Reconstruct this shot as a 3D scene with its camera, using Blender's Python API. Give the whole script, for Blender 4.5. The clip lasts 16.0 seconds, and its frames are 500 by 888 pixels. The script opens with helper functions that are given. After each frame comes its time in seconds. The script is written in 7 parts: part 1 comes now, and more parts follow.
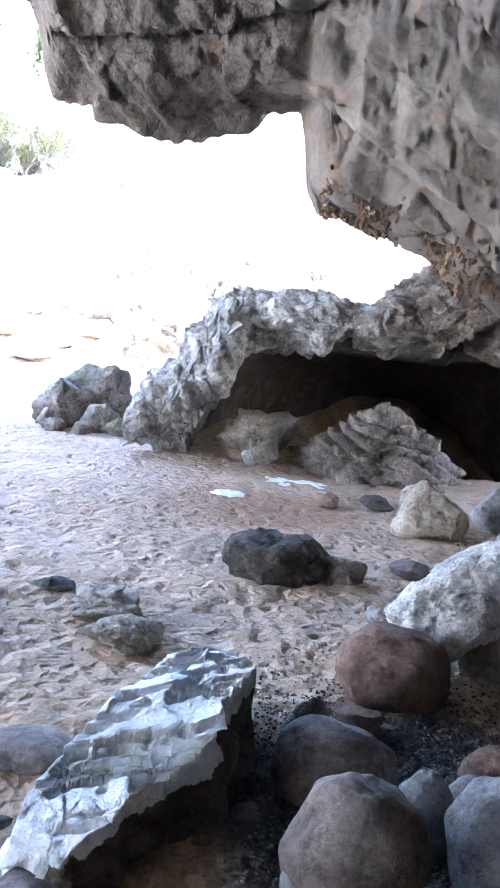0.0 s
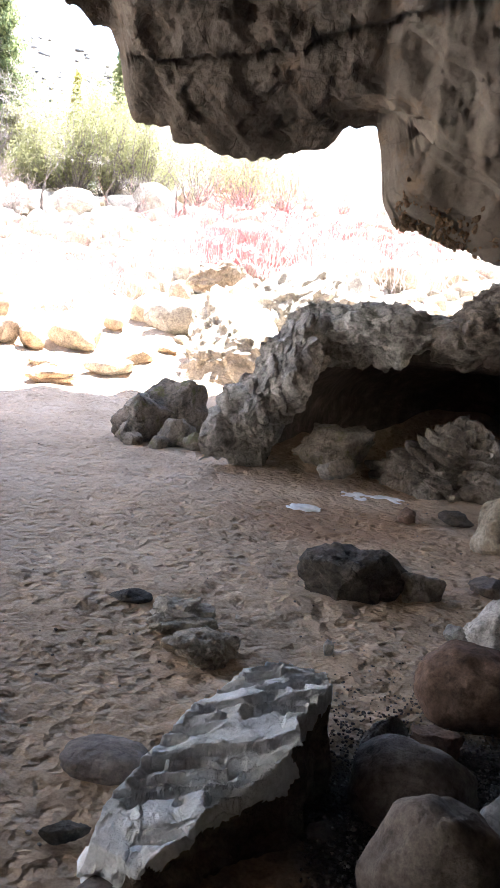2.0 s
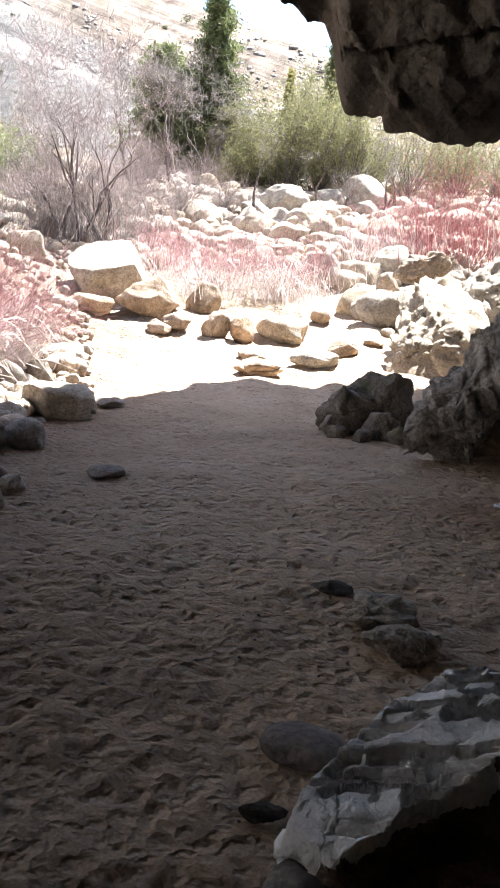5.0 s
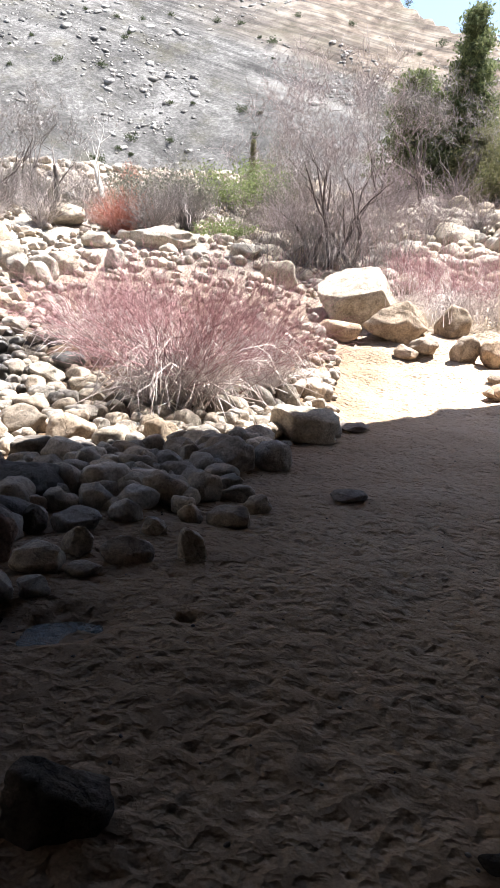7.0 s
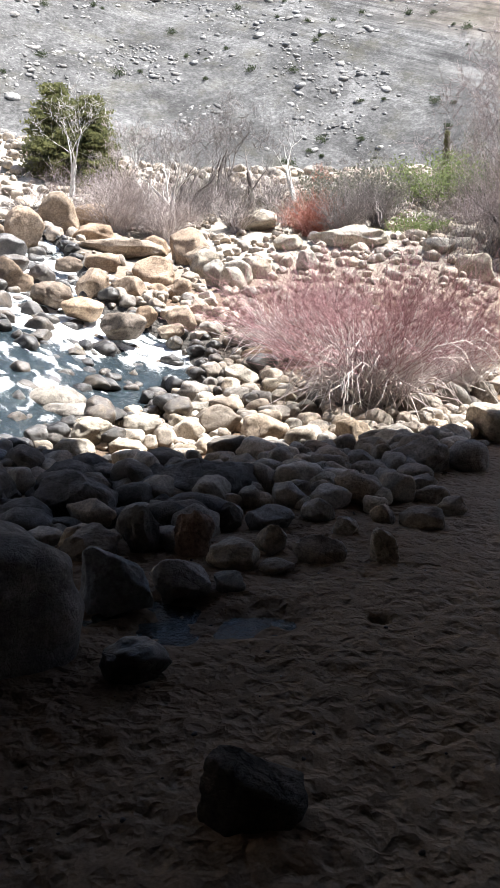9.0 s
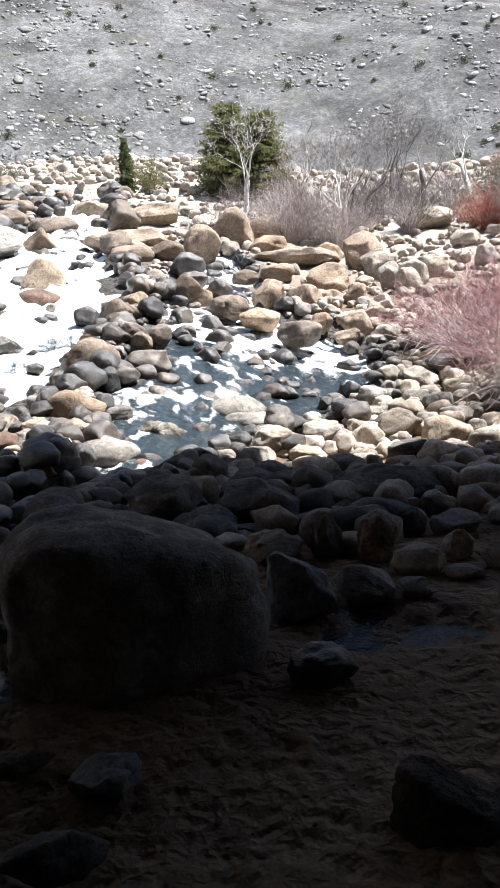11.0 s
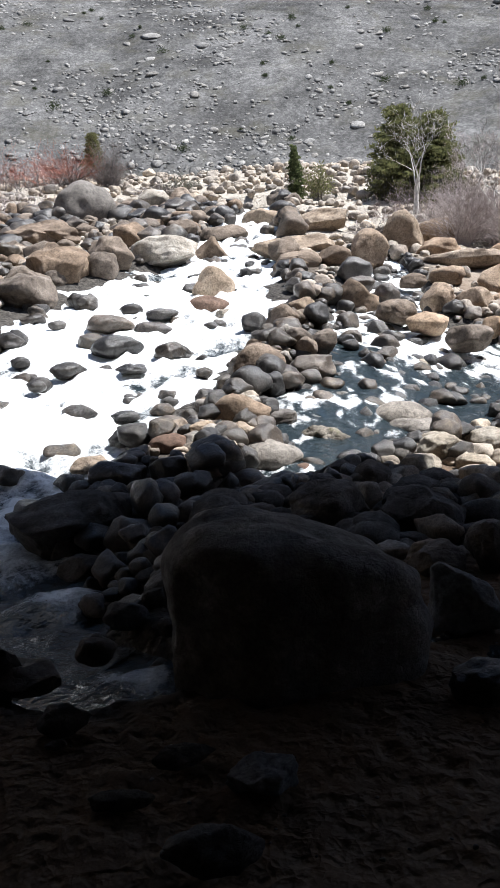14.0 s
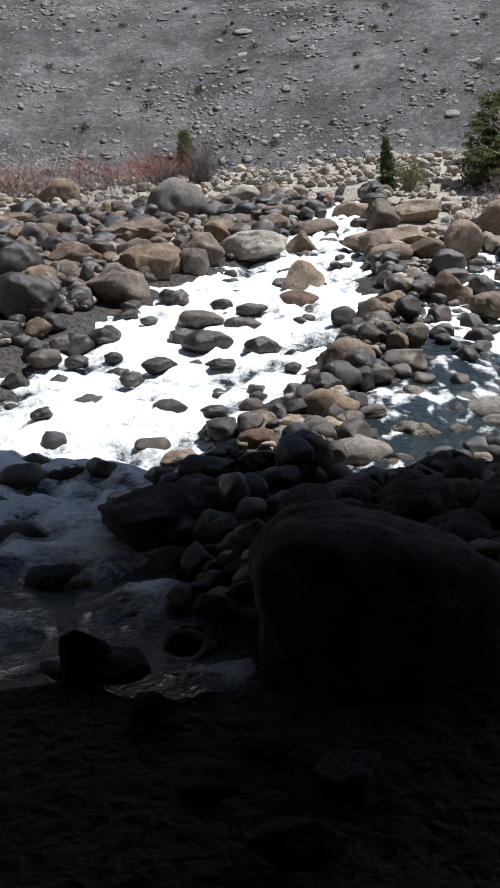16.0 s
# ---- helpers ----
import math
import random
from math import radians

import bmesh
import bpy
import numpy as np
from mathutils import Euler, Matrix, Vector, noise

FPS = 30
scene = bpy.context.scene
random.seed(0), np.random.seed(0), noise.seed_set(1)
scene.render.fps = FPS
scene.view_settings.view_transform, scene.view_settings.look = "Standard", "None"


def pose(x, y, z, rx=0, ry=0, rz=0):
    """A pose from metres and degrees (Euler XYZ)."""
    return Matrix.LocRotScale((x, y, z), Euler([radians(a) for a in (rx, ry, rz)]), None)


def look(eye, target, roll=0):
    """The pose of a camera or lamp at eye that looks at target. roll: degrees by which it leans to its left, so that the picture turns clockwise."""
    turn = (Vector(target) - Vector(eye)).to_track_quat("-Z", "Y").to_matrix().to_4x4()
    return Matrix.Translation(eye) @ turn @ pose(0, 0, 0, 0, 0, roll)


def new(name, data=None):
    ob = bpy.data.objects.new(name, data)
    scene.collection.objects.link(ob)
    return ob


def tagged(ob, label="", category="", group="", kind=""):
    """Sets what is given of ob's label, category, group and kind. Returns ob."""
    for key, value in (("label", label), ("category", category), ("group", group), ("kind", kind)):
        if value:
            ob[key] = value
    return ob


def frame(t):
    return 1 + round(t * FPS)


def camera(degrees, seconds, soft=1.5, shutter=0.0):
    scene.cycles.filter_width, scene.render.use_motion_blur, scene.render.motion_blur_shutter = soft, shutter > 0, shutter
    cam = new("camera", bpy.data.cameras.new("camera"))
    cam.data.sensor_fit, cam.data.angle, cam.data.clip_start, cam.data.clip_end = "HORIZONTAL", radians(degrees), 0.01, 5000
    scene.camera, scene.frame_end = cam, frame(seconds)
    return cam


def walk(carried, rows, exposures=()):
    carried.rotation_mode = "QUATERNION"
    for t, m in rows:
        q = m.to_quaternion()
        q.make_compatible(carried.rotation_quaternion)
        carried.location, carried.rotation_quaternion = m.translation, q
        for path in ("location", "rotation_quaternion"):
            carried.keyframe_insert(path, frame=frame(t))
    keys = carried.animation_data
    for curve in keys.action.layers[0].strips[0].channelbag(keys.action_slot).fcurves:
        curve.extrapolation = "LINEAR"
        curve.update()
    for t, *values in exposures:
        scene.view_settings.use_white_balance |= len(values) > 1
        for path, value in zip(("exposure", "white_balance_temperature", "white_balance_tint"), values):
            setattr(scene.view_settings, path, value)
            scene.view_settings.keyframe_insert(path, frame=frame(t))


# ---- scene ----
# ---- camera: a phone turned at arm's length, in one place ----
cam = camera(33.87, 16.0)
EYE, ARM = 1.55, 0.02
PATH = [
    (0.0, -0.00, -9.35, -5.65),
    (0.5, 2.14, -8.86, -5.56),
    (1.0, 2.87, -8.65, -5.71),
    (1.5, 4.04, -8.86, -5.25),
    (2.0, 5.39, -8.84, -4.86),
    (2.5, 6.71, -8.78, -5.06),
    (3.0, 8.86, -8.86, -4.81),
    (3.5, 12.06, -9.03, -4.53),
    (3.7, 13.39, -9.46, -4.17),
    (6.0, 26.81, -10.52, -3.72),
    (6.5, 32.43, -10.40, -2.92),
    (7.0, 36.79, -9.58, -2.52),
    (7.5, 40.85, -9.59, -2.28),
    (8.0, 44.50, -9.59, -0.98),
    (8.5, 48.10, -10.17, -0.21),
    (9.0, 50.26, -9.91, -0.13),
    (9.5, 53.40, -9.94, 0.17),
    (10.0, 57.79, -10.12, 1.03),
    (10.2, 59.01, -9.91, 1.93),
    (12.5, 69.35, -8.45, 3.42),
    (13.0, 71.60, -8.14, 3.86),
    (13.5, 72.98, -7.91, 3.87),
    (14.0, 74.26, -8.02, 4.15),
    (14.5, 74.86, -8.38, 4.04),
    (15.0, 76.48, -8.14, 4.21),
    (15.5, 78.45, -7.94, 4.09),
    (16.0, 80.46, -7.93, 4.47),
]


def held(yaw, pitch, lean):
    a = radians(yaw)
    return pose(-ARM * math.sin(a), ARM * math.cos(a), EYE, 0, 0, yaw) @ pose(0, 0, 0, 90 + pitch) @ pose(0, 0, 0, 0, 0, -lean)


EXPOSURES = [(0.0, 6.15, 4900, 8), (0.5, 5.6, 5400, 9), (1.0, 5.05, 5800, 10), (1.5, 4.8, 6050, 10), (2.5, 4.56, 6150, 10), (3.0, 4.34, 6200, 10), (3.5, 3.97, 6250, 11), (6.0, 2.68, 6400, 11), (8.0, 2.2, 6350, 11), (9.0, 2.08, 6250, 10), (10.0, 1.92, 6150, 10), (12.5, 1.6, 6050, 10), (14.0, 1.14, 6050, 10), (16.0, 0.38, 6000, 10)]
walk(cam, [(t, held(a, b, c)) for t, a, b, c in PATH], EXPOSURES)

# ---- daylight: high sun over the valley ahead, clear sky ----
SUN_FROM = Vector((0.25, 1.0, 2.0)).normalized()
world = bpy.data.worlds.new("sky")
scene.world = world
world.use_nodes = True
sky = world.node_tree.nodes.new("ShaderNodeTexSky")
sky.sky_type, sky.sun_disc = "NISHITA", False
sky.sun_elevation = math.asin(SUN_FROM.z)
sky.sun_rotation = math.atan2(SUN_FROM.x, SUN_FROM.y)
back = world.node_tree.nodes["Background"]
back.inputs["Strength"].default_value = 0.056
world.node_tree.links.new(sky.outputs[0], back.inputs[0])
sun = new("sun", bpy.data.lights.new("sun", "SUN"))
sun.data.energy, sun.data.angle, sun.data.color = 5.0, radians(0.5), (1.0, 0.965, 0.92)
sun.matrix_world = look(SUN_FROM * 60, (0, 0, 0))


# ---- materials ----
def nodes_of(name):
    m = bpy.data.materials.new(name)
    m.use_nodes = True
    return m, m.node_tree.nodes, m.node_tree.links, m.node_tree.nodes["Principled BSDF"]


def ramp(nodes, links, src, stops):
    r = nodes.new("ShaderNodeValToRGB")
    while len(r.color_ramp.elements) < len(stops):
        r.color_ramp.elements.new(0.5)
    for e, (p, c) in zip(r.color_ramp.elements, stops):
        e.position, e.color = p, (*c, 1) if len(c) == 3 else c
    links.new(src, r.inputs[0])
    return r.outputs[0]


def noise_node(nodes, links, scale, detail=6, rough=0.6, vec=None, kind="noise"):
    n = nodes.new("ShaderNodeTexVoronoi" if kind == "voronoi" else "ShaderNodeTexNoise")
    n.inputs["Scale"].default_value = scale
    if kind == "noise":
        n.inputs["Detail"].default_value, n.inputs["Roughness"].default_value = detail, rough
    if vec is not None:
        links.new(vec, n.inputs["Vector"])
    return n


def mix(nodes, links, kind, fac, a, b):
    n = nodes.new("ShaderNodeMix")
    n.data_type, n.blend_type = "RGBA", kind
    for sock, val in ((n.inputs[0], fac), (n.inputs[6], a), (n.inputs[7], b)):
        if isinstance(val, (int, float)):
            sock.default_value = val
        elif isinstance(val, tuple):
            sock.default_value = (*val, 1)
        else:
            links.new(val, sock)
    return n.outputs[2]


def stone(name, dark, mid, light, scale=3.0, rough=0.85, bump=0.5, crack=0.35, tint=(), moss=None, stretch=(1, 1, 1), gloss=0.3, island=False, grain=1.0):
    """Weathered rock: blotches, grain, pits and thin cracks; tint: colours that single stones lean to."""
    m, n, l, b = nodes_of(name)
    co = n.new("ShaderNodeTexCoord")
    mp = n.new("ShaderNodeMapping")
    mp.inputs["Scale"].default_value = stretch
    l.new(co.outputs["Object"], mp.inputs[0])
    info = n.new("ShaderNodeNewGeometry" if island else "ShaderNodeObjectInfo")
    own = info.outputs["Random Per Island" if island else "Random"]
    shift = n.new("ShaderNodeVectorMath")
    shift.operation = "MULTIPLY_ADD"
    comb = n.new("ShaderNodeCombineXYZ")
    for k in range(3):
        l.new(own, comb.inputs[k])
    l.new(comb.outputs[0], shift.inputs[0])
    shift.inputs[1].default_value = (37, 53, 71)
    l.new(mp.outputs[0], shift.inputs[2])
    v = shift.outputs[0]
    big = noise_node(n, l, scale, 8, 0.62, v)
    fine = noise_node(n, l, scale * 14, 6, 0.7, v)
    col = ramp(n, l, big.outputs[0], [(0.32, dark), (0.5, mid), (0.68, light)])
    if tint:
        t = ramp(n, l, own, [((k + 0.5) / len(tint), c) for k, c in enumerate(tint)])
        col = mix(n, l, "MULTIPLY", 0.9, col, t)
    patch = noise_node(n, l, scale * 4.5, 5, 0.75, v)
    col = mix(n, l, "MULTIPLY", 0.85 * grain, col, ramp(n, l, patch.outputs[0], [(0.34, (0.5, 0.48, 0.46)), (0.48, (0.95, 0.94, 0.93)), (0.66, (1.25, 1.24, 1.22))]))
    specks = ramp(n, l, fine.outputs[0], [(0.3, (0.45, 0.45, 0.45)), (0.6, (1.15, 1.13, 1.1))])
    col = mix(n, l, "MULTIPLY", 0.8 * grain, col, specks)
    cr = noise_node(n, l, scale * 0.9, kind="voronoi", vec=v)
    cr.feature = "DISTANCE_TO_EDGE"
    warp = n.new("ShaderNodeVectorMath")
    warp.operation = "MULTIPLY_ADD"
    wn = noise_node(n, l, scale * 2.2, 4, 0.6, v)
    l.new(wn.outputs[1], warp.inputs[0])
    warp.inputs[1].default_value = (0.5 / scale,) * 3
    l.new(v, warp.inputs[2])
    l.new(warp.outputs[0], cr.inputs["Vector"])
    line = ramp(n, l, cr.outputs["Distance"], [(0.0, (0, 0, 0)), (0.02, (1, 1, 1))])
    if crack:
        col = mix(n, l, "MULTIPLY", crack, col, line)
    if moss:
        mo = noise_node(n, l, scale * 1.7, 5, 0.7, v)
        col = mix(n, l, "MIX", ramp(n, l, mo.outputs[0], [(0.55, (0, 0, 0)), (0.68, (0.8, 0.8, 0.8))]), col, moss)
    l.new(col, b.inputs["Base Color"])
    b.inputs["Roughness"].default_value = rough
    b.inputs["Specular IOR Level"].default_value = gloss
    hgt = n.new("ShaderNodeMath")
    hgt.operation = "MULTIPLY_ADD"
    l.new(fine.outputs[0], hgt.inputs[0])
    hgt.inputs[1].default_value = 0.35
    h0 = n.new("ShaderNodeMath")
    h0.operation = "MULTIPLY_ADD"
    l.new(patch.outputs[0], h0.inputs[0])
    h0.inputs[1].default_value = 0.8
    l.new(big.outputs[0], h0.inputs[2])
    l.new(h0.outputs[0], hgt.inputs[2])
    h2 = n.new("ShaderNodeMath")
    h2.operation = "MULTIPLY_ADD"
    l.new(line, h2.inputs[0])
    h2.inputs[1].default_value = 0.15 * bool(crack)
    l.new(hgt.outputs[0], h2.inputs[2])
    bp = n.new("ShaderNodeBump")
    bp.inputs["Strength"].default_value, bp.inputs["Distance"].default_value = min(1.0, bump * 1.3), 0.16 / scale
    l.new(h2.outputs[0], bp.inputs["Height"])
    l.new(bp.outputs[0], b.inputs["Normal"])
    return m


def plain(name, a, c, scale=20.0, rough=0.8, per_island=False, thin=0.0):
    """A two-tone material for twigs, leaves and bark."""
    m, n, l, b = nodes_of(name)
    if per_island:
        src = n.new("ShaderNodeNewGeometry").outputs["Random Per Island"]
    else:
        co = n.new("ShaderNodeTexCoord")
        src = noise_node(n, l, scale, 5, 0.65, co.outputs["Object"]).outputs[0]
    lo, hi = (0.0, 1.0) if per_island else (0.35, 0.65)
    col = ramp(n, l, src, [(lo, a), (hi, c)])
    l.new(col, b.inputs["Base Color"])
    b.inputs["Roughness"].default_value = rough
    b.inputs["Specular IOR Level"].default_value = 0.25
    if thin:
        through_it = n.new("ShaderNodeBsdfTranslucent")
        l.new(col, through_it.inputs["Color"])
        both = n.new("ShaderNodeMixShader")
        both.inputs[0].default_value = thin
        l.new(b.outputs[0], both.inputs[1])
        l.new(through_it.outputs[0], both.inputs[2])
        l.new(both.outputs[0], n["Material Output"].inputs["Surface"])
    return m


def earth():
    """The ground: wind-worn sand near the cave, stony soil outside, grey scree on the valley's side."""
    m, n, l, b = nodes_of("sand_and_soil")
    g = n.new("ShaderNodeNewGeometry")
    p = g.outputs["Position"]
    ln = n.new("ShaderNodeVectorMath")
    ln.operation = "LENGTH"
    l.new(p, ln.inputs[0])
    d = ln.outputs["Value"]
    big = noise_node(n, l, 0.55, 6, 0.6, p)
    mid = noise_node(n, l, 13, 6, 0.68, p)
    fine = noise_node(n, l, 70, 5, 0.7, p)
    sand = ramp(n, l, big.outputs[0], [(0.3, (0.32, 0.235, 0.16)), (0.5, (0.44, 0.33, 0.23)), (0.7, (0.50, 0.395, 0.295))])
    # sand darkens towards the river: damp, plus the cave's shade put into its colour
    damp_shade = n.new("ShaderNodeVectorMath")
    damp_shade.operation = "DOT_PRODUCT"
    l.new(p, damp_shade.inputs[0])
    damp_shade.inputs[1].default_value = (-0.9, -0.45, 0.0)
    # how far the damp and the painted shade reach
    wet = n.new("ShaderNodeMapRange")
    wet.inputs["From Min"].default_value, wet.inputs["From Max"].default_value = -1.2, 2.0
    l.new(damp_shade.outputs["Value"], wet.inputs[0])
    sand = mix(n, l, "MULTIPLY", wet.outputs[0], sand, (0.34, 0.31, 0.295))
    sand = mix(n, l, "MULTIPLY", 0.5, sand, ramp(n, l, mid.outputs[0], [(0.36, (0.72, 0.7, 0.68)), (0.5, (1.0, 1.0, 1.0)), (0.62, (1.1, 1.1, 1.1))]))
    sand = mix(n, l, "MULTIPLY", 0.6, sand, ramp(n, l, fine.outputs[0], [(0.32, (0.5, 0.48, 0.46)), (0.6, (1.1, 1.1, 1.1))]))
    # trodden all over: dents a hand wide and smaller, their shade put into colour
    bent = n.new("ShaderNodeVectorMath")
    bent.operation = "MULTIPLY_ADD"
    wob = noise_node(n, l, 7, 3, 0.6, p)
    l.new(wob.outputs[1], bent.inputs[0])
    bent.inputs[1].default_value = (0.13, 0.13, 0.13)
    l.new(p, bent.inputs[2])
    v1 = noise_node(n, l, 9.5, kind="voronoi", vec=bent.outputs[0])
    v2 = noise_node(n, l, 19.0, kind="voronoi", vec=bent.outputs[0])
    d1 = ramp(n, l, v1.outputs["Distance"], [(0.10, (0, 0, 0)), (0.52, (1, 1, 1))])
    d2 = ramp(n, l, v2.outputs["Distance"], [(0.10, (0, 0, 0)), (0.55, (1, 1, 1))])
    dim = n.new("ShaderNodeMath")
    dim.operation = "MULTIPLY_ADD"
    dim.inputs[1].default_value = 0.45
    l.new(d2, dim.inputs[0])
    l.new(d1, dim.inputs[2])
    dimples = dim.outputs[0]
    # middle of each dent painted darker, where its shade would lie
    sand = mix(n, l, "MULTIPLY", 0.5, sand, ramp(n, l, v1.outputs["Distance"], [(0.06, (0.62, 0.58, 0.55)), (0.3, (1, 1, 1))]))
    stain = n.new("ShaderNodeVectorMath")
    stain.operation = "DISTANCE"
    wide = n.new("ShaderNodeVectorMath")
    wide.operation = "MULTIPLY"
    l.new(bent.outputs[0], wide.inputs[0])
    wide.inputs[1].default_value = (1.0, 1.25, 0.0)
    l.new(wide.outputs[0], stain.inputs[0])
    stain.inputs[1].default_value = (0.15, 8.1, 0.0)
    sand = mix(n, l, "MULTIPLY", ramp(n, l, stain.outputs["Value"], [(0.55, (0.75, 0.75, 0.75)), (1.0, (0, 0, 0))]), sand, (0.62, 0.50, 0.42))
    # dark gravel washed in round the boulders of the cave
    gx = n.new("ShaderNodeVectorMath")
    gx.operation = "DISTANCE"
    l.new(bent.outputs[0], gx.inputs[0])
    gx.inputs[1].default_value = (0.78, 2.45, 0.0)
    sand = mix(n, l, "MIX", ramp(n, l, gx.outputs["Value"], [(0.60, (1, 1, 1)), (0.86, (0, 0, 0))]), sand, ramp(n, l, fine.outputs[0], [(0.35, (0.028, 0.026, 0.025)), (0.6, (0.12, 0.115, 0.11))]))
    soil = ramp(n, l, mid.outputs[0], [(0.3, (0.20, 0.17, 0.135)), (0.65, (0.46, 0.42, 0.36))])
    b1 = noise_node(n, l, 0.085, 9, 0.72, p)
    b2 = noise_node(n, l, 0.9, 6, 0.75, p)
    scree = ramp(n, l, b1.outputs[0], [(0.36, (0.06, 0.058, 0.056)), (0.5, (0.115, 0.112, 0.108)), (0.64, (0.185, 0.18, 0.174))])
    scree = mix(n, l, "MULTIPLY", 0.9, scree, ramp(n, l, b2.outputs[0], [(0.36, (0.65, 0.65, 0.65)), (0.5, (0.95, 0.95, 0.95)), (0.66, (1.4, 1.4, 1.4))]))
    b3 = noise_node(n, l, 2.6, 3, 0.7, p)
    scree = mix(n, l, "MULTIPLY", 0.8, scree, ramp(n, l, b3.outputs[0], [(0.40, (0.58, 0.58, 0.58)), (0.5, (0.82, 0.82, 0.82)), (0.6, (1.2, 1.2, 1.2))]))
    # pale beds dipping across the valley side, and tan rock where it stands steep
    dip = n.new("ShaderNodeVectorMath")
    dip.operation = "DOT_PRODUCT"
    l.new(p, dip.inputs[0])
    dip.inputs[1].default_value = (0.365, 0.0, 1.0)
    xyz = n.new("ShaderNodeCombineXYZ")
    l.new(dip.outputs["Value"], xyz.inputs[2])
    low = n.new("ShaderNodeVectorMath")
    low.operation = "MULTIPLY_ADD"
    l.new(p, low.inputs[0])
    low.inputs[1].default_value = (0.05, 0.05, 0.0)
    l.new(xyz.outputs[0], low.inputs[2])
    beds = noise_node(n, l, 0.42, 5, 0.6, low.outputs[0])
    high = n.new("ShaderNodeMapRange")
    high.inputs["From Min"].default_value, high.inputs["From Max"].default_value = -2, 7
    l.new(dip.outputs["Value"], high.inputs[0])
    pale = n.new("ShaderNodeMath")
    pale.operation = "MULTIPLY"
    l.new(ramp(n, l, beds.outputs[0], [(0.53, (0, 0, 0)), (0.60, (1, 1, 1))]), pale.inputs[0])
    side = n.new("ShaderNodeVectorMath")
    side.operation = "DOT_PRODUCT"
    l.new(p, side.inputs[0])
    side.inputs[1].default_value = (1.0, 1.0, 0.0)
    near = n.new("ShaderNodeMapRange")
    near.inputs["From Min"].default_value, near.inputs["From Max"].default_value = 5, 45
    l.new(side.outputs["Value"], near.inputs[0])
    band = n.new("ShaderNodeMath")
    band.operation = "MULTIPLY"
    l.new(high.outputs[0], band.inputs[0])
    l.new(near.outputs[0], band.inputs[1])
    l.new(band.outputs[0], pale.inputs[1])
    scree = mix(n, l, "MIX", pale.outputs[0], scree, (0.205, 0.196, 0.184))
    # tan wall of the cliff above, streaked downwards
    tall = n.new("ShaderNodeMapping")
    tall.inputs["Scale"].default_value = (1.0, 1.0, 0.12)
    l.new(p, tall.inputs[0])
    streak = noise_node(n, l, 0.35, 6, 0.65, tall.outputs[0])
    wall = n.new("ShaderNodeMapRange")
    wall.inputs["From Min"].default_value, wall.inputs["From Max"].default_value = 9.5, 11.5
    l.new(dip.outputs["Value"], wall.inputs[0])
    cliff = n.new("ShaderNodeMath")
    cliff.operation = "MULTIPLY"
    l.new(wall.outputs[0], cliff.inputs[0])
    l.new(near.outputs[0], cliff.inputs[1])
    scree = mix(n, l, "MIX", cliff.outputs[0], scree, ramp(n, l, streak.outputs[0], [(0.38, (0.075, 0.056, 0.043)), (0.5, (0.145, 0.115, 0.09)), (0.62, (0.20, 0.172, 0.142))]))
    # bed lines, with the shade of their ledges put into the colour
    lines = noise_node(n, l, 1.5, 4, 0.6, low.outputs[0])
    layered = n.new("ShaderNodeMath")
    layered.operation = "MULTIPLY"
    l.new(high.outputs[0], layered.inputs[0])
    layered.inputs[1].default_value = 0.8
    scree = mix(n, l, "MULTIPLY", layered.outputs[0], scree, ramp(n, l, lines.outputs[0], [(0.40, (0.45, 0.45, 0.46)), (0.52, (1.05, 1.05, 1.05)), (0.6, (1.25, 1.25, 1.25))]))
    growth = noise_node(n, l, 0.16, 6, 0.7, p)
    scree = mix(n, l, "MIX", ramp(n, l, growth.outputs[0], [(0.52, (0, 0, 0)), (0.66, (0.35, 0.35, 0.35))]), scree, (0.10, 0.092, 0.06))
    sep = n.new("ShaderNodeSeparateXYZ")
    l.new(g.outputs["True Normal"], sep.inputs[0])
    steep = ramp(n, l, sep.outputs[2], [(0.45, (0.5, 0.5, 0.5)), (0.62, (0, 0, 0))])
    scree = mix(n, l, "MIX", steep, scree, ramp(n, l, beds.outputs[0], [(0.4, (0.36, 0.30, 0.235)), (0.6, (0.48, 0.42, 0.35))]))
    far1 = n.new("ShaderNodeMapRange")
    far1.inputs["From Min"].default_value, far1.inputs["From Max"].default_value = 15, 22
    l.new(d, far1.inputs[0])
    far2 = n.new("ShaderNodeMapRange")
    far2.inputs["From Min"].default_value, far2.inputs["From Max"].default_value = 40, 70
    l.new(d, far2.inputs[0])
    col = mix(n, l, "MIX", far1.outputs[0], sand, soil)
    col = mix(n, l, "MIX", far2.outputs[0], col, scree)
    shore = n.new("ShaderNodeAttribute")
    shore.attribute_name = "wet"
    col = mix(n, l, "MIX", shore.outputs["Fac"], col, ramp(n, l, mid.outputs[0], [(0.35, (0.022, 0.02, 0.018)), (0.6, (0.085, 0.077, 0.068))]))
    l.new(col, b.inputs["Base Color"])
    b.inputs["Roughness"].default_value = 0.95
    b.inputs["Specular IOR Level"].default_value = 0.15
    h = n.new("ShaderNodeMath")
    h.operation = "MULTIPLY_ADD"
    l.new(fine.outputs[0], h.inputs[0])
    h.inputs[1].default_value = 0.12
    soft = n.new("ShaderNodeMath")
    soft.operation = "MULTIPLY_ADD"
    soft.inputs[1].default_value = 0.35
    l.new(mid.outputs[0], soft.inputs[0])
    l.new(dimples, soft.inputs[2])
    l.new(soft.outputs[0], h.inputs[2])
    bp = n.new("ShaderNodeBump")
    bp.inputs["Strength"].default_value, bp.inputs["Distance"].default_value = 0.9, 0.028
    l.new(h.outputs[0], bp.inputs["Height"])
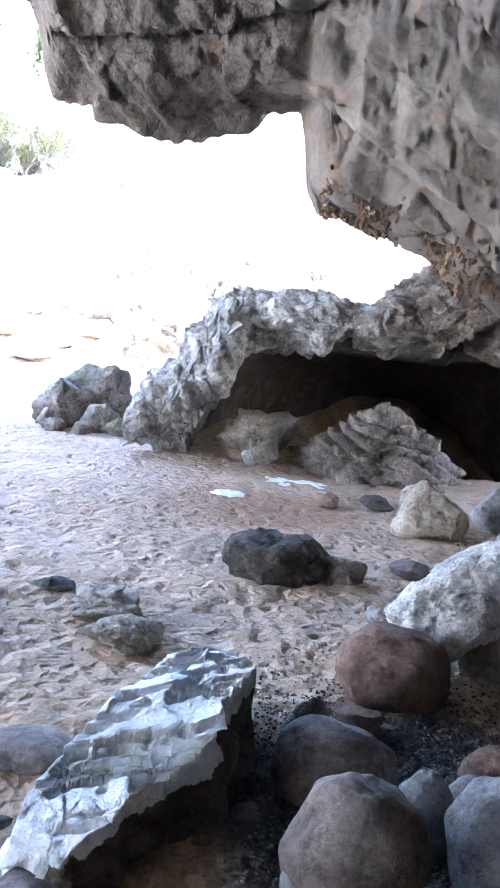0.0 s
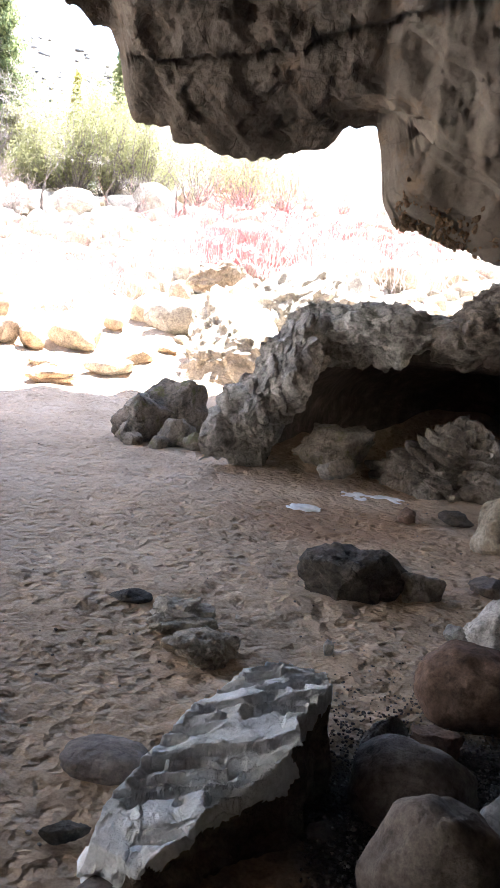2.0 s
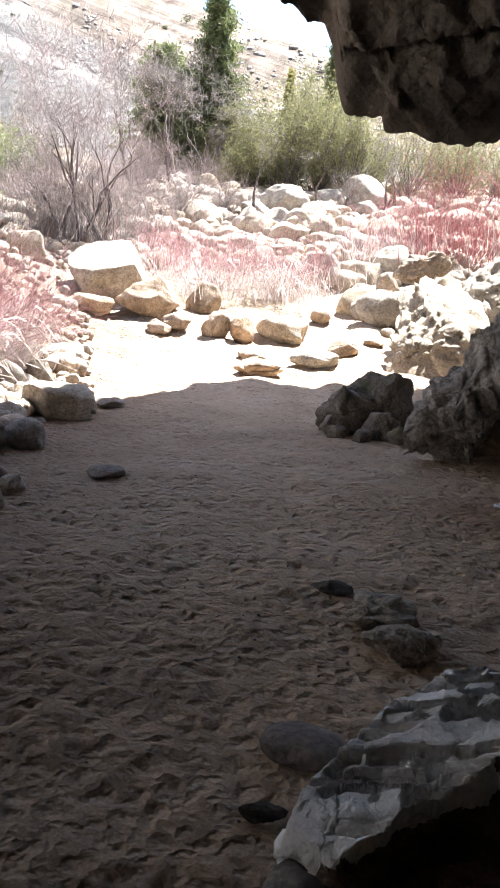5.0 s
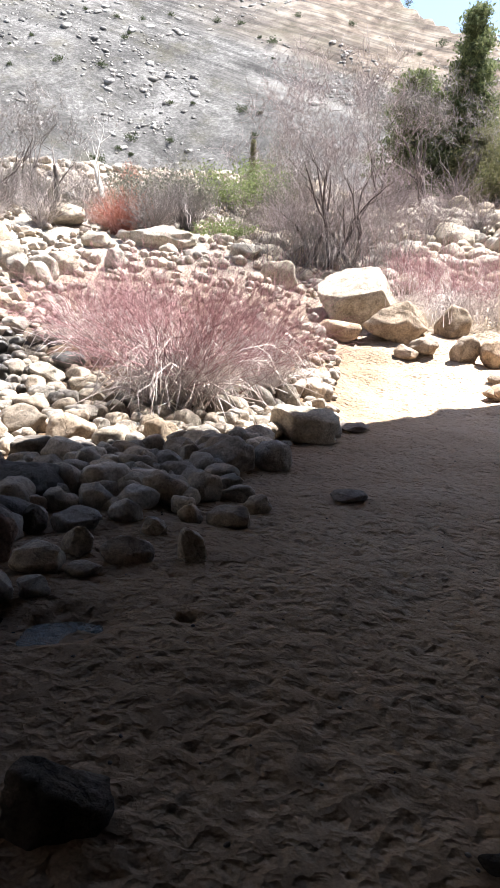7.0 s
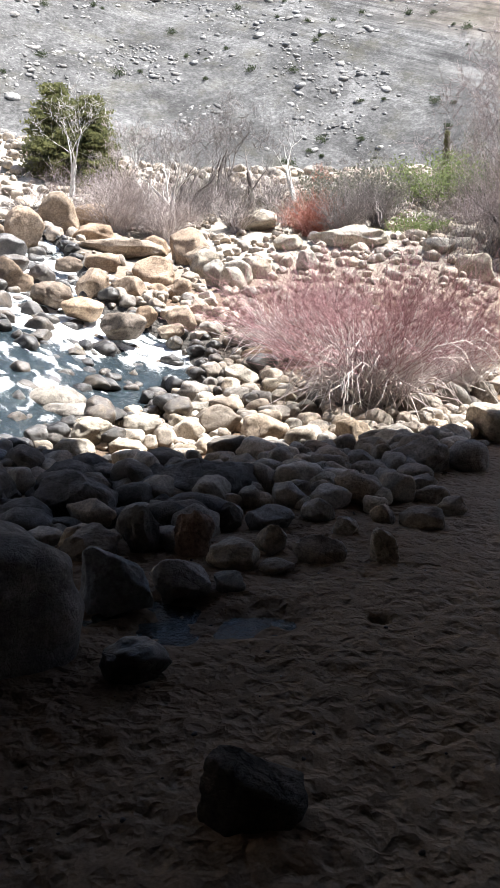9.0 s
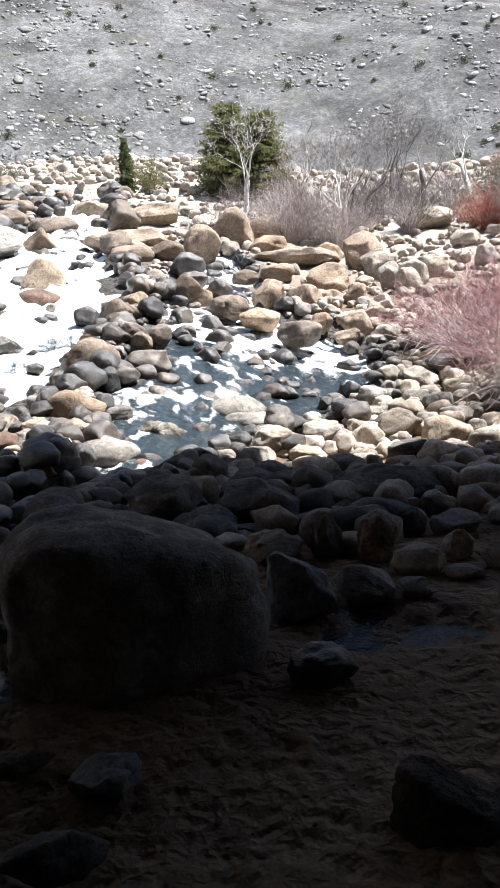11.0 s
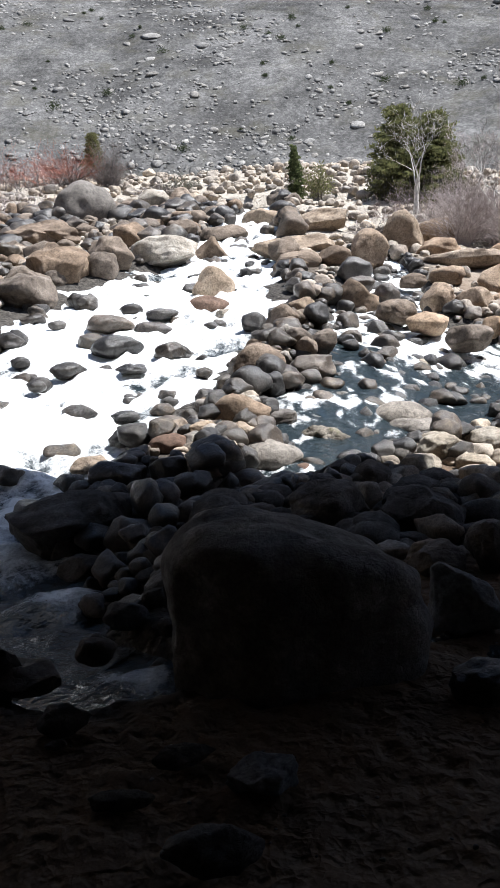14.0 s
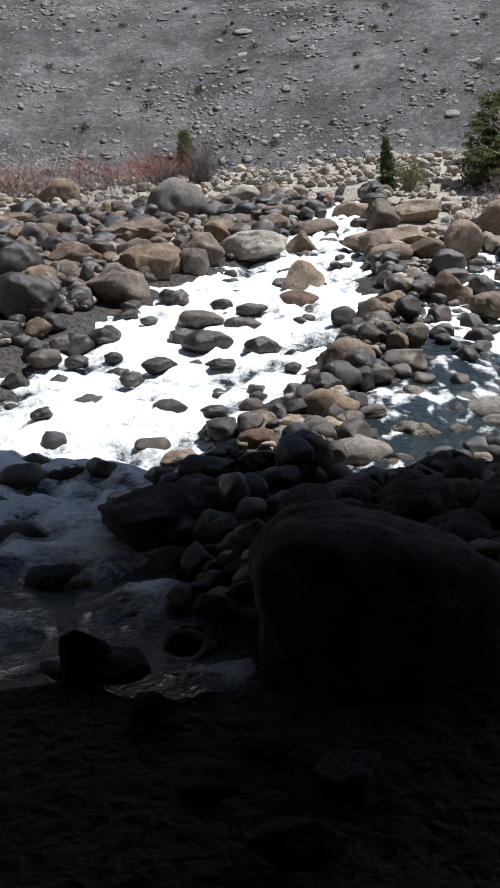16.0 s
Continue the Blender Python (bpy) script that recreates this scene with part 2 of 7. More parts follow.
    l.new(bp.outputs[0], b.inputs["Normal"])
    return m


def river_water():
    """Clear dark water breaking into white foam; the mesh's 'foam' colours say where it breaks."""
    m, n, l, b = nodes_of("river_water")
    at = n.new("ShaderNodeAttribute")
    at.attribute_name = "foam"
    co = n.new("ShaderNodeTexCoord")
    st = n.new("ShaderNodeMapping")
    st.inputs["Scale"].default_value = (1.0, 1.0, 0.35)
    l.new(co.outputs["Object"], st.inputs[0])
    a = noise_node(n, l, 5.0, 9, 0.76, st.outputs[0])
    add = n.new("ShaderNodeMath")
    add.operation = "ADD"
    l.new(at.outputs["Fac"], add.inputs[0])
    l.new(a.outputs[0], add.inputs[1])
    f = ramp(n, l, add.outputs[0], [(0.70, (0, 0, 0)), (1.0, (1, 1, 1))])
    col = mix(n, l, "MIX", f, (0.018, 0.026, 0.03), (0.86, 0.88, 0.88))
    l.new(col, b.inputs["Base Color"])
    rg = n.new("ShaderNodeMapRange")
    rg.inputs["To Min"].default_value, rg.inputs["To Max"].default_value = 0.08, 0.7
    l.new(f, rg.inputs[0])
    l.new(rg.outputs[0], b.inputs["Roughness"])
    b.inputs["IOR"].default_value = 1.33
    w = noise_node(n, l, 5, 5, 0.6, co.outputs["Object"])
    bp = n.new("ShaderNodeBump")
    bp.inputs["Strength"].default_value, bp.inputs["Distance"].default_value = 1.0, 0.12
    l.new(w.outputs[0], bp.inputs["Height"])
    l.new(bp.outputs[0], b.inputs["Normal"])
    return m


EARTH, WATER = earth(), river_water()
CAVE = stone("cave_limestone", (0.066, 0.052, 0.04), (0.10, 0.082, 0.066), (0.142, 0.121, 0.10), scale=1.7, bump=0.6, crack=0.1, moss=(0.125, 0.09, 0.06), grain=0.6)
GREY = stone("grey_limestone", (0.17, 0.16, 0.145), (0.34, 0.33, 0.31), (0.56, 0.55, 0.53), scale=2.2, bump=1.0, crack=0.25)
WHITE = stone("white_limestone", (0.47, 0.478, 0.485), (0.67, 0.685, 0.695), (0.79, 0.805, 0.815), scale=4.0, bump=0.5, crack=0.15, grain=0.4)
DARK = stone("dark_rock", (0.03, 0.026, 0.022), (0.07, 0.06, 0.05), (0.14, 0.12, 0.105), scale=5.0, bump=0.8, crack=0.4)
BROWN = stone("brown_sandstone", (0.082, 0.051, 0.037), (0.139, 0.090, 0.066), (0.197, 0.135, 0.102), scale=4.0, bump=0.35, crack=0.1)
# darker than COBBLE_MIX: the near bank's shade is put into this tone
COBBLE = stone("river_cobble", (0.16, 0.148, 0.133), (0.245, 0.23, 0.21), (0.35, 0.33, 0.30), scale=3.5, bump=0.4, crack=0.12, rough=0.75,
               tint=((1.0, 0.9, 0.78), (0.8, 0.78, 0.76), (1.15, 1.0, 0.8), (0.62, 0.6, 0.6), (1.0, 0.96, 0.92), (1.2, 1.02, 0.82), (0.75, 0.66, 0.58)))
TAN = stone("tan_boulder", (0.19, 0.15, 0.115), (0.32, 0.262, 0.205), (0.44, 0.38, 0.315), scale=2.4, bump=0.5, crack=0.25,
            tint=((1.0, 0.95, 0.88), (0.85, 0.84, 0.85), (1.1, 0.97, 0.84)))
WET = stone("wet_boulder", (0.019, 0.017, 0.017), (0.037, 0.035, 0.032), (0.071, 0.065, 0.059), scale=4.0, bump=0.4, crack=0.15, rough=0.35, gloss=0.5,
            tint=((1.0, 0.95, 0.9), (0.8, 0.82, 0.85), (1.3, 1.1, 0.9)))
PALE = stone("sunbleached_boulder", (0.22, 0.198, 0.168), (0.36, 0.333, 0.292), (0.48, 0.456, 0.416), scale=2.6, bump=0.5, crack=0.25,
             tint=((1.0, 0.98, 0.95), (1.0, 0.92, 0.8), (0.9, 0.9, 0.9)))
GREYRIVER = stone("grey_river_stone", (0.092, 0.076, 0.067), (0.142, 0.121, 0.108), (0.20, 0.178, 0.16), scale=3.0, bump=0.3, crack=0.06, rough=0.8)
BLUISH = stone("bluegrey_stone", (0.120, 0.124, 0.128), (0.173, 0.180, 0.188), (0.240, 0.247, 0.255), scale=3.5, bump=0.3, crack=0.05)
MOSSY = stone("mossy_limestone", (0.11, 0.095, 0.075), (0.22, 0.195, 0.16), (0.35, 0.32, 0.275), scale=3.0, bump=0.9, crack=0.4, moss=(0.13, 0.135, 0.045))
BURIED = stone("sand_caked_rock", (0.23, 0.19, 0.14), (0.37, 0.325, 0.26), (0.49, 0.45, 0.38), scale=2.6, bump=0.8, crack=0.3, moss=(0.27, 0.21, 0.15))
DARKTAN = stone("brown_boulder", (0.10, 0.082, 0.066), (0.18, 0.15, 0.123), (0.29, 0.25, 0.212), scale=2.6, bump=0.45, crack=0.2,
                tint=((1.0, 0.95, 0.9), (0.8, 0.8, 0.82), (1.15, 1.0, 0.85)))
# dark mottled stone, its tone also taking in the cave's shade
DARK_SHADED = stone("dark_mottled_shaded_boulder", (0.045, 0.042, 0.04), (0.085, 0.08, 0.075), (0.17, 0.165, 0.16), scale=3.4, bump=0.5, crack=0.15,
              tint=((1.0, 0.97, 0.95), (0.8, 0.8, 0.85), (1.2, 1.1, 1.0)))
WETGREY = stone("wet_grey_boulder", (0.053, 0.049, 0.045), (0.094, 0.086, 0.079), (0.158, 0.146, 0.131), scale=3.4, bump=0.4, crack=0.15, rough=0.45, gloss=0.5,
                tint=((1.0, 0.95, 0.9), (0.8, 0.8, 0.82), (1.15, 1.0, 0.85)))
ICE = plain("old_ice", (0.62, 0.64, 0.66), (0.86, 0.88, 0.9), 9.0, 0.45)
BRECCIA = stone("orange_breccia", (0.10, 0.065, 0.038), (0.17, 0.12, 0.078), (0.25, 0.20, 0.15), scale=5.0, bump=0.8, crack=0.3, island=True, tint=((1.0, 0.9, 0.8), (0.7, 0.65, 0.6), (1.3, 1.2, 1.1)))
SCREE = stone("pale_scree_rock", (0.155, 0.152, 0.148), (0.24, 0.236, 0.23), (0.345, 0.34, 0.332), scale=0.7, bump=0.5, crack=0.0, island=True,
              tint=((1.0, 1.0, 1.0), (0.55, 0.54, 0.53), (1.3, 1.29, 1.27), (0.75, 0.72, 0.68), (1.1, 1.06, 1.0), (0.5, 0.5, 0.5)))
RED_TWIG = plain("red_twigs", (0.155, 0.052, 0.06), (0.43, 0.27, 0.275), per_island=True)
PALE_TWIG = plain("pale_twigs", (0.44, 0.365, 0.34), (0.74, 0.685, 0.66), per_island=True)
GREY_TWIG = plain("grey_twigs", (0.10, 0.088, 0.083), (0.25, 0.22, 0.21), per_island=True)
MAUVE = plain("mauve_twigs", (0.14, 0.105, 0.10), (0.33, 0.275, 0.27), per_island=True)
PALE_GREY = plain("pale_grey_twigs", (0.26, 0.215, 0.20), (0.48, 0.42, 0.40), per_island=True)
SAGE_TWIG = plain("sage_twigs", (0.12, 0.125, 0.09), (0.27, 0.27, 0.20), per_island=True)
YELLOW_GREEN = plain("yellow_green_needles", (0.14, 0.13, 0.02), (0.25, 0.22, 0.05), per_island=True, thin=0.45)
JUNIPER_GREEN = plain("juniper_needles", (0.095, 0.105, 0.045), (0.20, 0.20, 0.09), per_island=True, thin=0.45)
HUGE_STONE = stone("huge_boulder_stone", (0.085, 0.08, 0.077), (0.16, 0.153, 0.147), (0.31, 0.30, 0.29), scale=5.0, bump=0.6, crack=0.1)
BACKROCK = stone("layered_brown_rock", (0.09, 0.075, 0.06), (0.20, 0.175, 0.15), (0.36, 0.335, 0.30), scale=2.6, bump=1.0, crack=0.35)
CHALK = stone("chalky_limestone", (0.30, 0.295, 0.285), (0.52, 0.52, 0.515), (0.68, 0.685, 0.69), scale=4.0, bump=0.9, crack=0.3)
CAVE_PALE = stone("pale_cave_limestone", (0.105, 0.087, 0.069), (0.138, 0.119, 0.10), (0.178, 0.158, 0.135), scale=1.5, bump=0.25, crack=0.1, moss=(0.15, 0.105, 0.068), grain=0.35)
# brown stone, darkened so the block's turned-away side carries its shade
SHADED_SIDE = stone("brown_shaded_limestone_side", (0.07, 0.052, 0.038), (0.16, 0.125, 0.095), (0.30, 0.26, 0.21), scale=5.0, bump=0.8, crack=0.3)
DEEP_RED = plain("deep_red_twigs", (0.16, 0.03, 0.04), (0.33, 0.12, 0.12), per_island=True)
RUST_TWIG = plain("rust_twigs", (0.25, 0.08, 0.055), (0.37, 0.165, 0.12), per_island=True)
BARK = plain("dark_bark", (0.06, 0.05, 0.045), (0.16, 0.135, 0.12), 14.0)
WHITE_BARK = plain("white_bark", (0.40, 0.38, 0.35), (0.66, 0.64, 0.60), 14.0)
NEEDLES = plain("conifer_needles", (0.06, 0.085, 0.035), (0.17, 0.19, 0.085), per_island=True, thin=0.45)
OLIVE = plain("olive_leaves", (0.12, 0.122, 0.055), (0.225, 0.22, 0.11), per_island=True, thin=0.45)
SPRING = plain("spring_leaves", (0.12, 0.15, 0.055), (0.21, 0.245, 0.11), per_island=True, thin=0.45)
SAGE = plain("sage_leaves", (0.10, 0.10, 0.075), (0.22, 0.215, 0.17), per_island=True, thin=0.45)
JUNIPER = plain("hill_juniper", (0.035, 0.045, 0.025), (0.07, 0.085, 0.045), per_island=True, thin=0.45)
COBBLE_MIX = stone("bank_cobble_mix", (0.230, 0.213, 0.192), (0.348, 0.328, 0.298), (0.476, 0.451, 0.417), scale=3.5, bump=0.4, crack=0.0, rough=0.75, island=True,
                   tint=((1.0, 0.91, 0.82), (0.8, 0.78, 0.76), (1.3, 1.17, 1.02), (0.62, 0.6, 0.6), (1.12, 1.05, 0.98), (1.35, 1.18, 1.0), (0.78, 0.69, 0.62)))
PALE_MIX = stone("bar_rubble_mix", (0.225, 0.205, 0.176), (0.355, 0.333, 0.297), (0.48, 0.456, 0.416), scale=2.6, bump=0.5, crack=0.0, island=True,
                 tint=((1.0, 0.98, 0.95), (1.05, 0.95, 0.82), (0.85, 0.84, 0.83), (1.1, 0.98, 0.8)))
WET_MIX = stone("wet_stone_mix", (0.019, 0.018, 0.018), (0.042, 0.039, 0.036), (0.085, 0.077, 0.068), scale=4.0, bump=0.4, crack=0.0, rough=0.4, gloss=0.5, island=True,
                tint=((1.0, 0.95, 0.9), (0.8, 0.82, 0.85), (1.9, 1.6, 1.2), (1.0, 1.0, 1.0), (2.4, 2.1, 1.8)))
WET_ONE = stone("wet_single_stone", (0.019, 0.018, 0.018), (0.042, 0.039, 0.036), (0.085, 0.077, 0.068), scale=4.0, bump=0.4, crack=0.0, rough=0.4, gloss=0.5,
                tint=((1.0, 0.95, 0.9), (0.8, 0.82, 0.85), (1.9, 1.6, 1.2), (1.0, 1.0, 1.0), (2.4, 2.1, 1.8)))
GRAVEL_MIX = stone("gravel_mix", (0.08, 0.075, 0.07), (0.15, 0.14, 0.13), (0.25, 0.24, 0.23), scale=20, bump=0.2, crack=0.0, island=True,
                   tint=((0.6, 0.6, 0.65), (1.0, 1.0, 1.05), (0.5, 0.48, 0.46), (1.7, 1.65, 1.6)))


# ---- shapes ----
def mesh_ob(name, verts, faces, mat, parent=None, smooth_it=True):
    me = bpy.data.meshes.new(name)
    me.from_pydata(verts, [], faces)
    me.materials.append(mat)
    if smooth_it:
        me.polygons.foreach_set("use_smooth", [True] * len(me.polygons))
    ob = new(name, me)
    ob.parent = parent
    return ob


def fbm(v, octaves=4):
    return noise.fractal(v, 1.0, 2.1, octaves, noise_basis="PERLIN_ORIGINAL")


def creased(p, scale):
    """Blocky relief: high inside each block, low along the joints."""
    d = noise.voronoi(p * scale)[0]
    return min(0.4, d[1] - d[0])


def facet(p):
    """Broken faces: each block of rock has a plane of its own, tilted by chance."""
    c = noise.voronoi(p)[1][0]
    return (p - c).dot(noise.noise_vector(c * 5.7))


ICO = {}


def ball(level):
    if level not in ICO:
        bm = bmesh.new()
        bmesh.ops.create_icosphere(bm, subdivisions=level, radius=1)
        ICO[level] = (np.array([v.co[:] for v in bm.verts]), [[v.index for v in f.verts] for f in bm.faces])
        bm.free()
    return ICO[level]


def rock_mesh(name, size, seed, mat, level=4, cuts=6, bite=0.25, lump=0.16, rough=0.03, layers=0.0, tilt=(0, 0), boxy=0.0, crag=0.0, slope=0.0, peak=0.0):
    """A stone of the given size: a ball flattened by random planes, lumpy and rough; layers: depth of bedding grooves; slope: fall of its top along x; peak: taper towards the top."""
    rnd = random.Random(seed)
    v, faces = ball(level)
    v = v.copy()
    if boxy:
        v /= ((abs(v) ** boxy).sum(1) ** (1 / boxy))[:, None]
    for _ in range(cuts):
        p = Vector((rnd.gauss(0, 1), rnd.gauss(0, 1), rnd.gauss(0, 0.8))).normalized()
        p = np.array(p)
        lim = 1 - bite * rnd.uniform(0.4, 1.0)
        over = np.maximum(0, v @ p - lim)
        v -= over[:, None] * p * 0.93
    o = Vector((rnd.uniform(0, 90), rnd.uniform(0, 90), rnd.uniform(0, 90)))
    size = np.array(size) / 2
    big = float(size.max())
    tx, ty = tilt
    out = []
    for a in v:
        u = Vector(a)
        k = 1 + lump * fbm(u * 1.1 + o, 3)
        w = Vector(a * size) * k
        if slope and a[2] > 0:
            w.z *= 1 - slope * smooth(-0.5, 1.0, a[0])
        if peak and a[2] > 0:
            w.x *= 1 - peak * a[2]
            w.y *= 1 - peak * a[2]
        s = fbm(w * (2.6 / big) + o, 4) * rough * big * 2
        if crag:
            e = w * (2.4 / big) + o + 0.3 * noise.noise_vector(w * (2 / big) + o)
            s += crag * big * (0.8 * facet(e) + 0.45 * (creased(e, 1.0) - 0.25) + 0.4 * facet(e * 2.4) + (0.16 * facet(e * 6) if level > 5 else 0))
        if layers:
            c = (w.z + tx * w.x + ty * w.y) / big * 5.5 + 0.9 * fbm(w * (1.2 / big) + o, 3)
            s -= layers * big * (abs(c - round(c)) * 2) ** 2
        out.append(w + u * s)
    me = bpy.data.meshes.new(name)
    me.from_pydata(out, [], faces)
    me.materials.append(mat)
    me.polygons.foreach_set("use_smooth", [True] * len(me.polygons))
    return me


def boulder(x, y, z, size, turn, seed, mat, label, category="boulder", name="boulder", group="", lean=(0, 0), **shape):
    """One stone standing with its middle at (x, y, z)."""
    me = rock_mesh(name, size, seed, mat, **shape)
    ob = new(name, me)
    ob.matrix_world = pose(x, y, z, lean[0], lean[1], turn)
    return tagged(ob, label, category, group)


# ---- the ground, one sheet out to the far hills ----
def smooth(a, b, v):
    k = min(1.0, max(0.0, (v - a) / (b - a)))
    return k * k * (3 - 2 * k)


# the river's course, from the falls down to the cave: x, y, half width
COURSE = [(-25.48, 8.05, 0.5), (-22.89, 7.06, 0.8), (-18.50, 5.03, 1.15), (-14.57, 2.48, 2.5), (-11.41, 0.42, 2.3), (-9.10, -0.81, 1.8), (-7.07, -0.95, 1.35), (-5.31, -0.42, 1.1), (-4.75, -0.5, 0.8), (-4.7, -1.3, 0.8), (-4.9, -2.6, 0.8), (-4.6, -4.5, 0.9), (-4.0, -9, 1.2)]
BRANCH = [(-17.4, 8.05, 0.4), (-16.2, 7.8, 0.6), (-14.6, 7.1, 0.75), (-13.3, 6.3, 0.9), (-12.2, 6.0, 1.1), (-11.2, 6.1, 1.55), (-10.4, 5.5, 1.6), (-9.8, 4.7, 1.4), (-9.2, 4.0, 1.1), (-8.5, 3.4, 0.9), (-7.8, 2.8, 0.6), (-7.4, 2.3, 0.4), (-6.9, 1.6, 0.25), (-6.6, 1.1, 0.12)]
POOL = [(-4.75, -0.2, 0.3), (-4.4, 0.0, 0.45), (-3.95, 0.25, 0.42), (-3.72, 0.45, 0.25), (-3.55, 0.6, 0.08)]
PUDDLE = [(-2.55, 2.95, 0.05), (-2.95, 2.55, 0.2), (-3.28, 2.2, 0.36), (-3.72, 1.9, 0.2), (-4.3, 1.5, 0.05)]


def beside_river(x, y):
    """How far (x, y) lies from the river's middle line, in half widths."""
    best = 99.0
    if x > 0 or y > 4 - x:
        return best
    for (ax, ay, aw), (bx, by, bw) in [*zip(COURSE, COURSE[1:]), *zip(BRANCH, BRANCH[1:]), *zip(POOL, POOL[1:])]:
        ex, ey = bx - ax, by - ay
        k = min(1.0, max(0.0, ((x - ax) * ex + (y - ay) * ey) / (ex * ex + ey * ey)))
        best = min(best, math.hypot(x - ax - k * ex, y - ay - k * ey) / (aw + k * (bw - aw)))
    return best


def rise(x, y):
    """The lie of the land: flat sand in the cave, a rubble slope outside, the valley's side far off."""
    d, az = math.hypot(x, y), math.degrees(math.atan2(-x, y))
    if az < -100:
        az += 360
    start = 12.6 - 3.0 * smooth(28.7, 40, az) - 2.0 * smooth(53.7, 70.7, az)
    z = (0.26 + 0.025 * smooth(53.7, 70.7, az)) * max(0.0, math.log1p(math.exp(min(30, (d - start) * 1.6))) / 1.6 if d < 28 else d - start)
    z -= 0.15 * max(0.0, d - 36)
    if d > 95:
        ridge = 117.5 + 1.75 * max(0.0, min(10.5, az - 13.9)) + 2.95 * max(0.0, min(32, az - 24.4))
        z += 0.64 * (min(d, ridge) - 95) - 0.5 * max(0.0, d - ridge)
        foot = 108 + 0.73 * (az - 14.4)
        z += 0.6 * smooth(foot, foot + 4, d) * smooth(9, 16.6, az) * (1 - smooth(35, 43, az))
    return z


def ground(x, y):
    """Height of the ground at (x, y), with the river's bed cut in."""
    z = rise(x, y) - 0.35 * (1 - smooth(0.5, 1.25, beside_river(x, y)))
    # the floor is lowered inside the hollow, to keep lit sand out of sight
    z -= 1.1 * smooth(8.45, 9.1, y) * (1 - smooth(13, 15, y)) * smooth(-0.35, 0.35, x) * (1 - smooth(4, 5, x))
    for a, b, r in PUDDLE:
        z -= 0.07 * (1 - smooth(0.4, 1.6, math.hypot(x - a, y - b) / r))
    return z


def relief(x, y, d):
    """Footprints, ripples and small stones in the sand."""
    if d > 40:
        return 2.2 * fbm(Vector((x * 0.03, y * 0.03, 3.3)), 5) * smooth(40, 90, d) + 0.25 * fbm(Vector((x * 0.3, y * 0.3, 7)), 3)
    k = 0.04 * fbm(Vector((x * 0.5, y * 0.5, 1.7)), 2)
    if d < 16:
        near = 1 - smooth(9, 15, d)
        k += 0.03 * fbm(Vector((x * 1.6, y * 2.2, 6.4)), 2)
        if near > 0:
            # dents of old footprints, thick in places, and the small lumps between them
            w = Vector((x, y, 0)) + 0.05 * noise.noise_vector(Vector((x * 5, y * 5, 1.0)))
            worn = 0.55 + 0.45 * smooth(-0.4, 0.3, fbm(Vector((x * 0.9, y * 0.9, 8.8)), 2))
            for scale, deep in ((4.0, 0.014), (8.0, 0.018)):
                d1 = noise.voronoi(Vector((w.x * scale, w.y * scale * 1.25, scale)))[0][0]
                k -= near * deep * worn * (1 - smooth(0.0, 0.52, d1))
            k += near * 0.012 * fbm(Vector((x * 8, y * 8, 4.1)), 3)
    return k + (0.10 * fbm(Vector((x * 1.3, y * 1.3, 5)), 3) if d > 12 else 0)


def make_ground():
    ds, d = [0.0], 0.35
    while d < 420:
        ds.append(d)
        d += 0.011 + 0.0048 * d if d < 10 else 0.0075 * d if d < 40 else 0.022 * d
    azs = [-40 + k * 0.26 for k in range(int(158 / 0.26))] + [118 + k * 5 for k in range(41)]
    verts, faces, n = [], [], len(azs)
    for d in ds:
        for a in azs:
            x, y = -d * math.sin(radians(a)), d * math.cos(radians(a))
            verts.append((x, y, ground(x, y) + relief(x, y, d)))
    for i in range(len(ds) - 1):
        for j in range(n):
            k = (j + 1) % n
            faces.append((i * n + j, (i + 1) * n + j, (i + 1) * n + k, i * n + k))
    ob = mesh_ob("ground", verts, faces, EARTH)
    wet = ob.data.attributes.new("wet", "FLOAT", "POINT")
    wet.data.foreach_set("value", [1 - smooth(1.1, 1.9, beside_river(x, y)) for x, y, _ in verts])
    return tagged(ob, "trodden tan sand running out to a stony valley side", "ground", kind="structure")


make_ground()


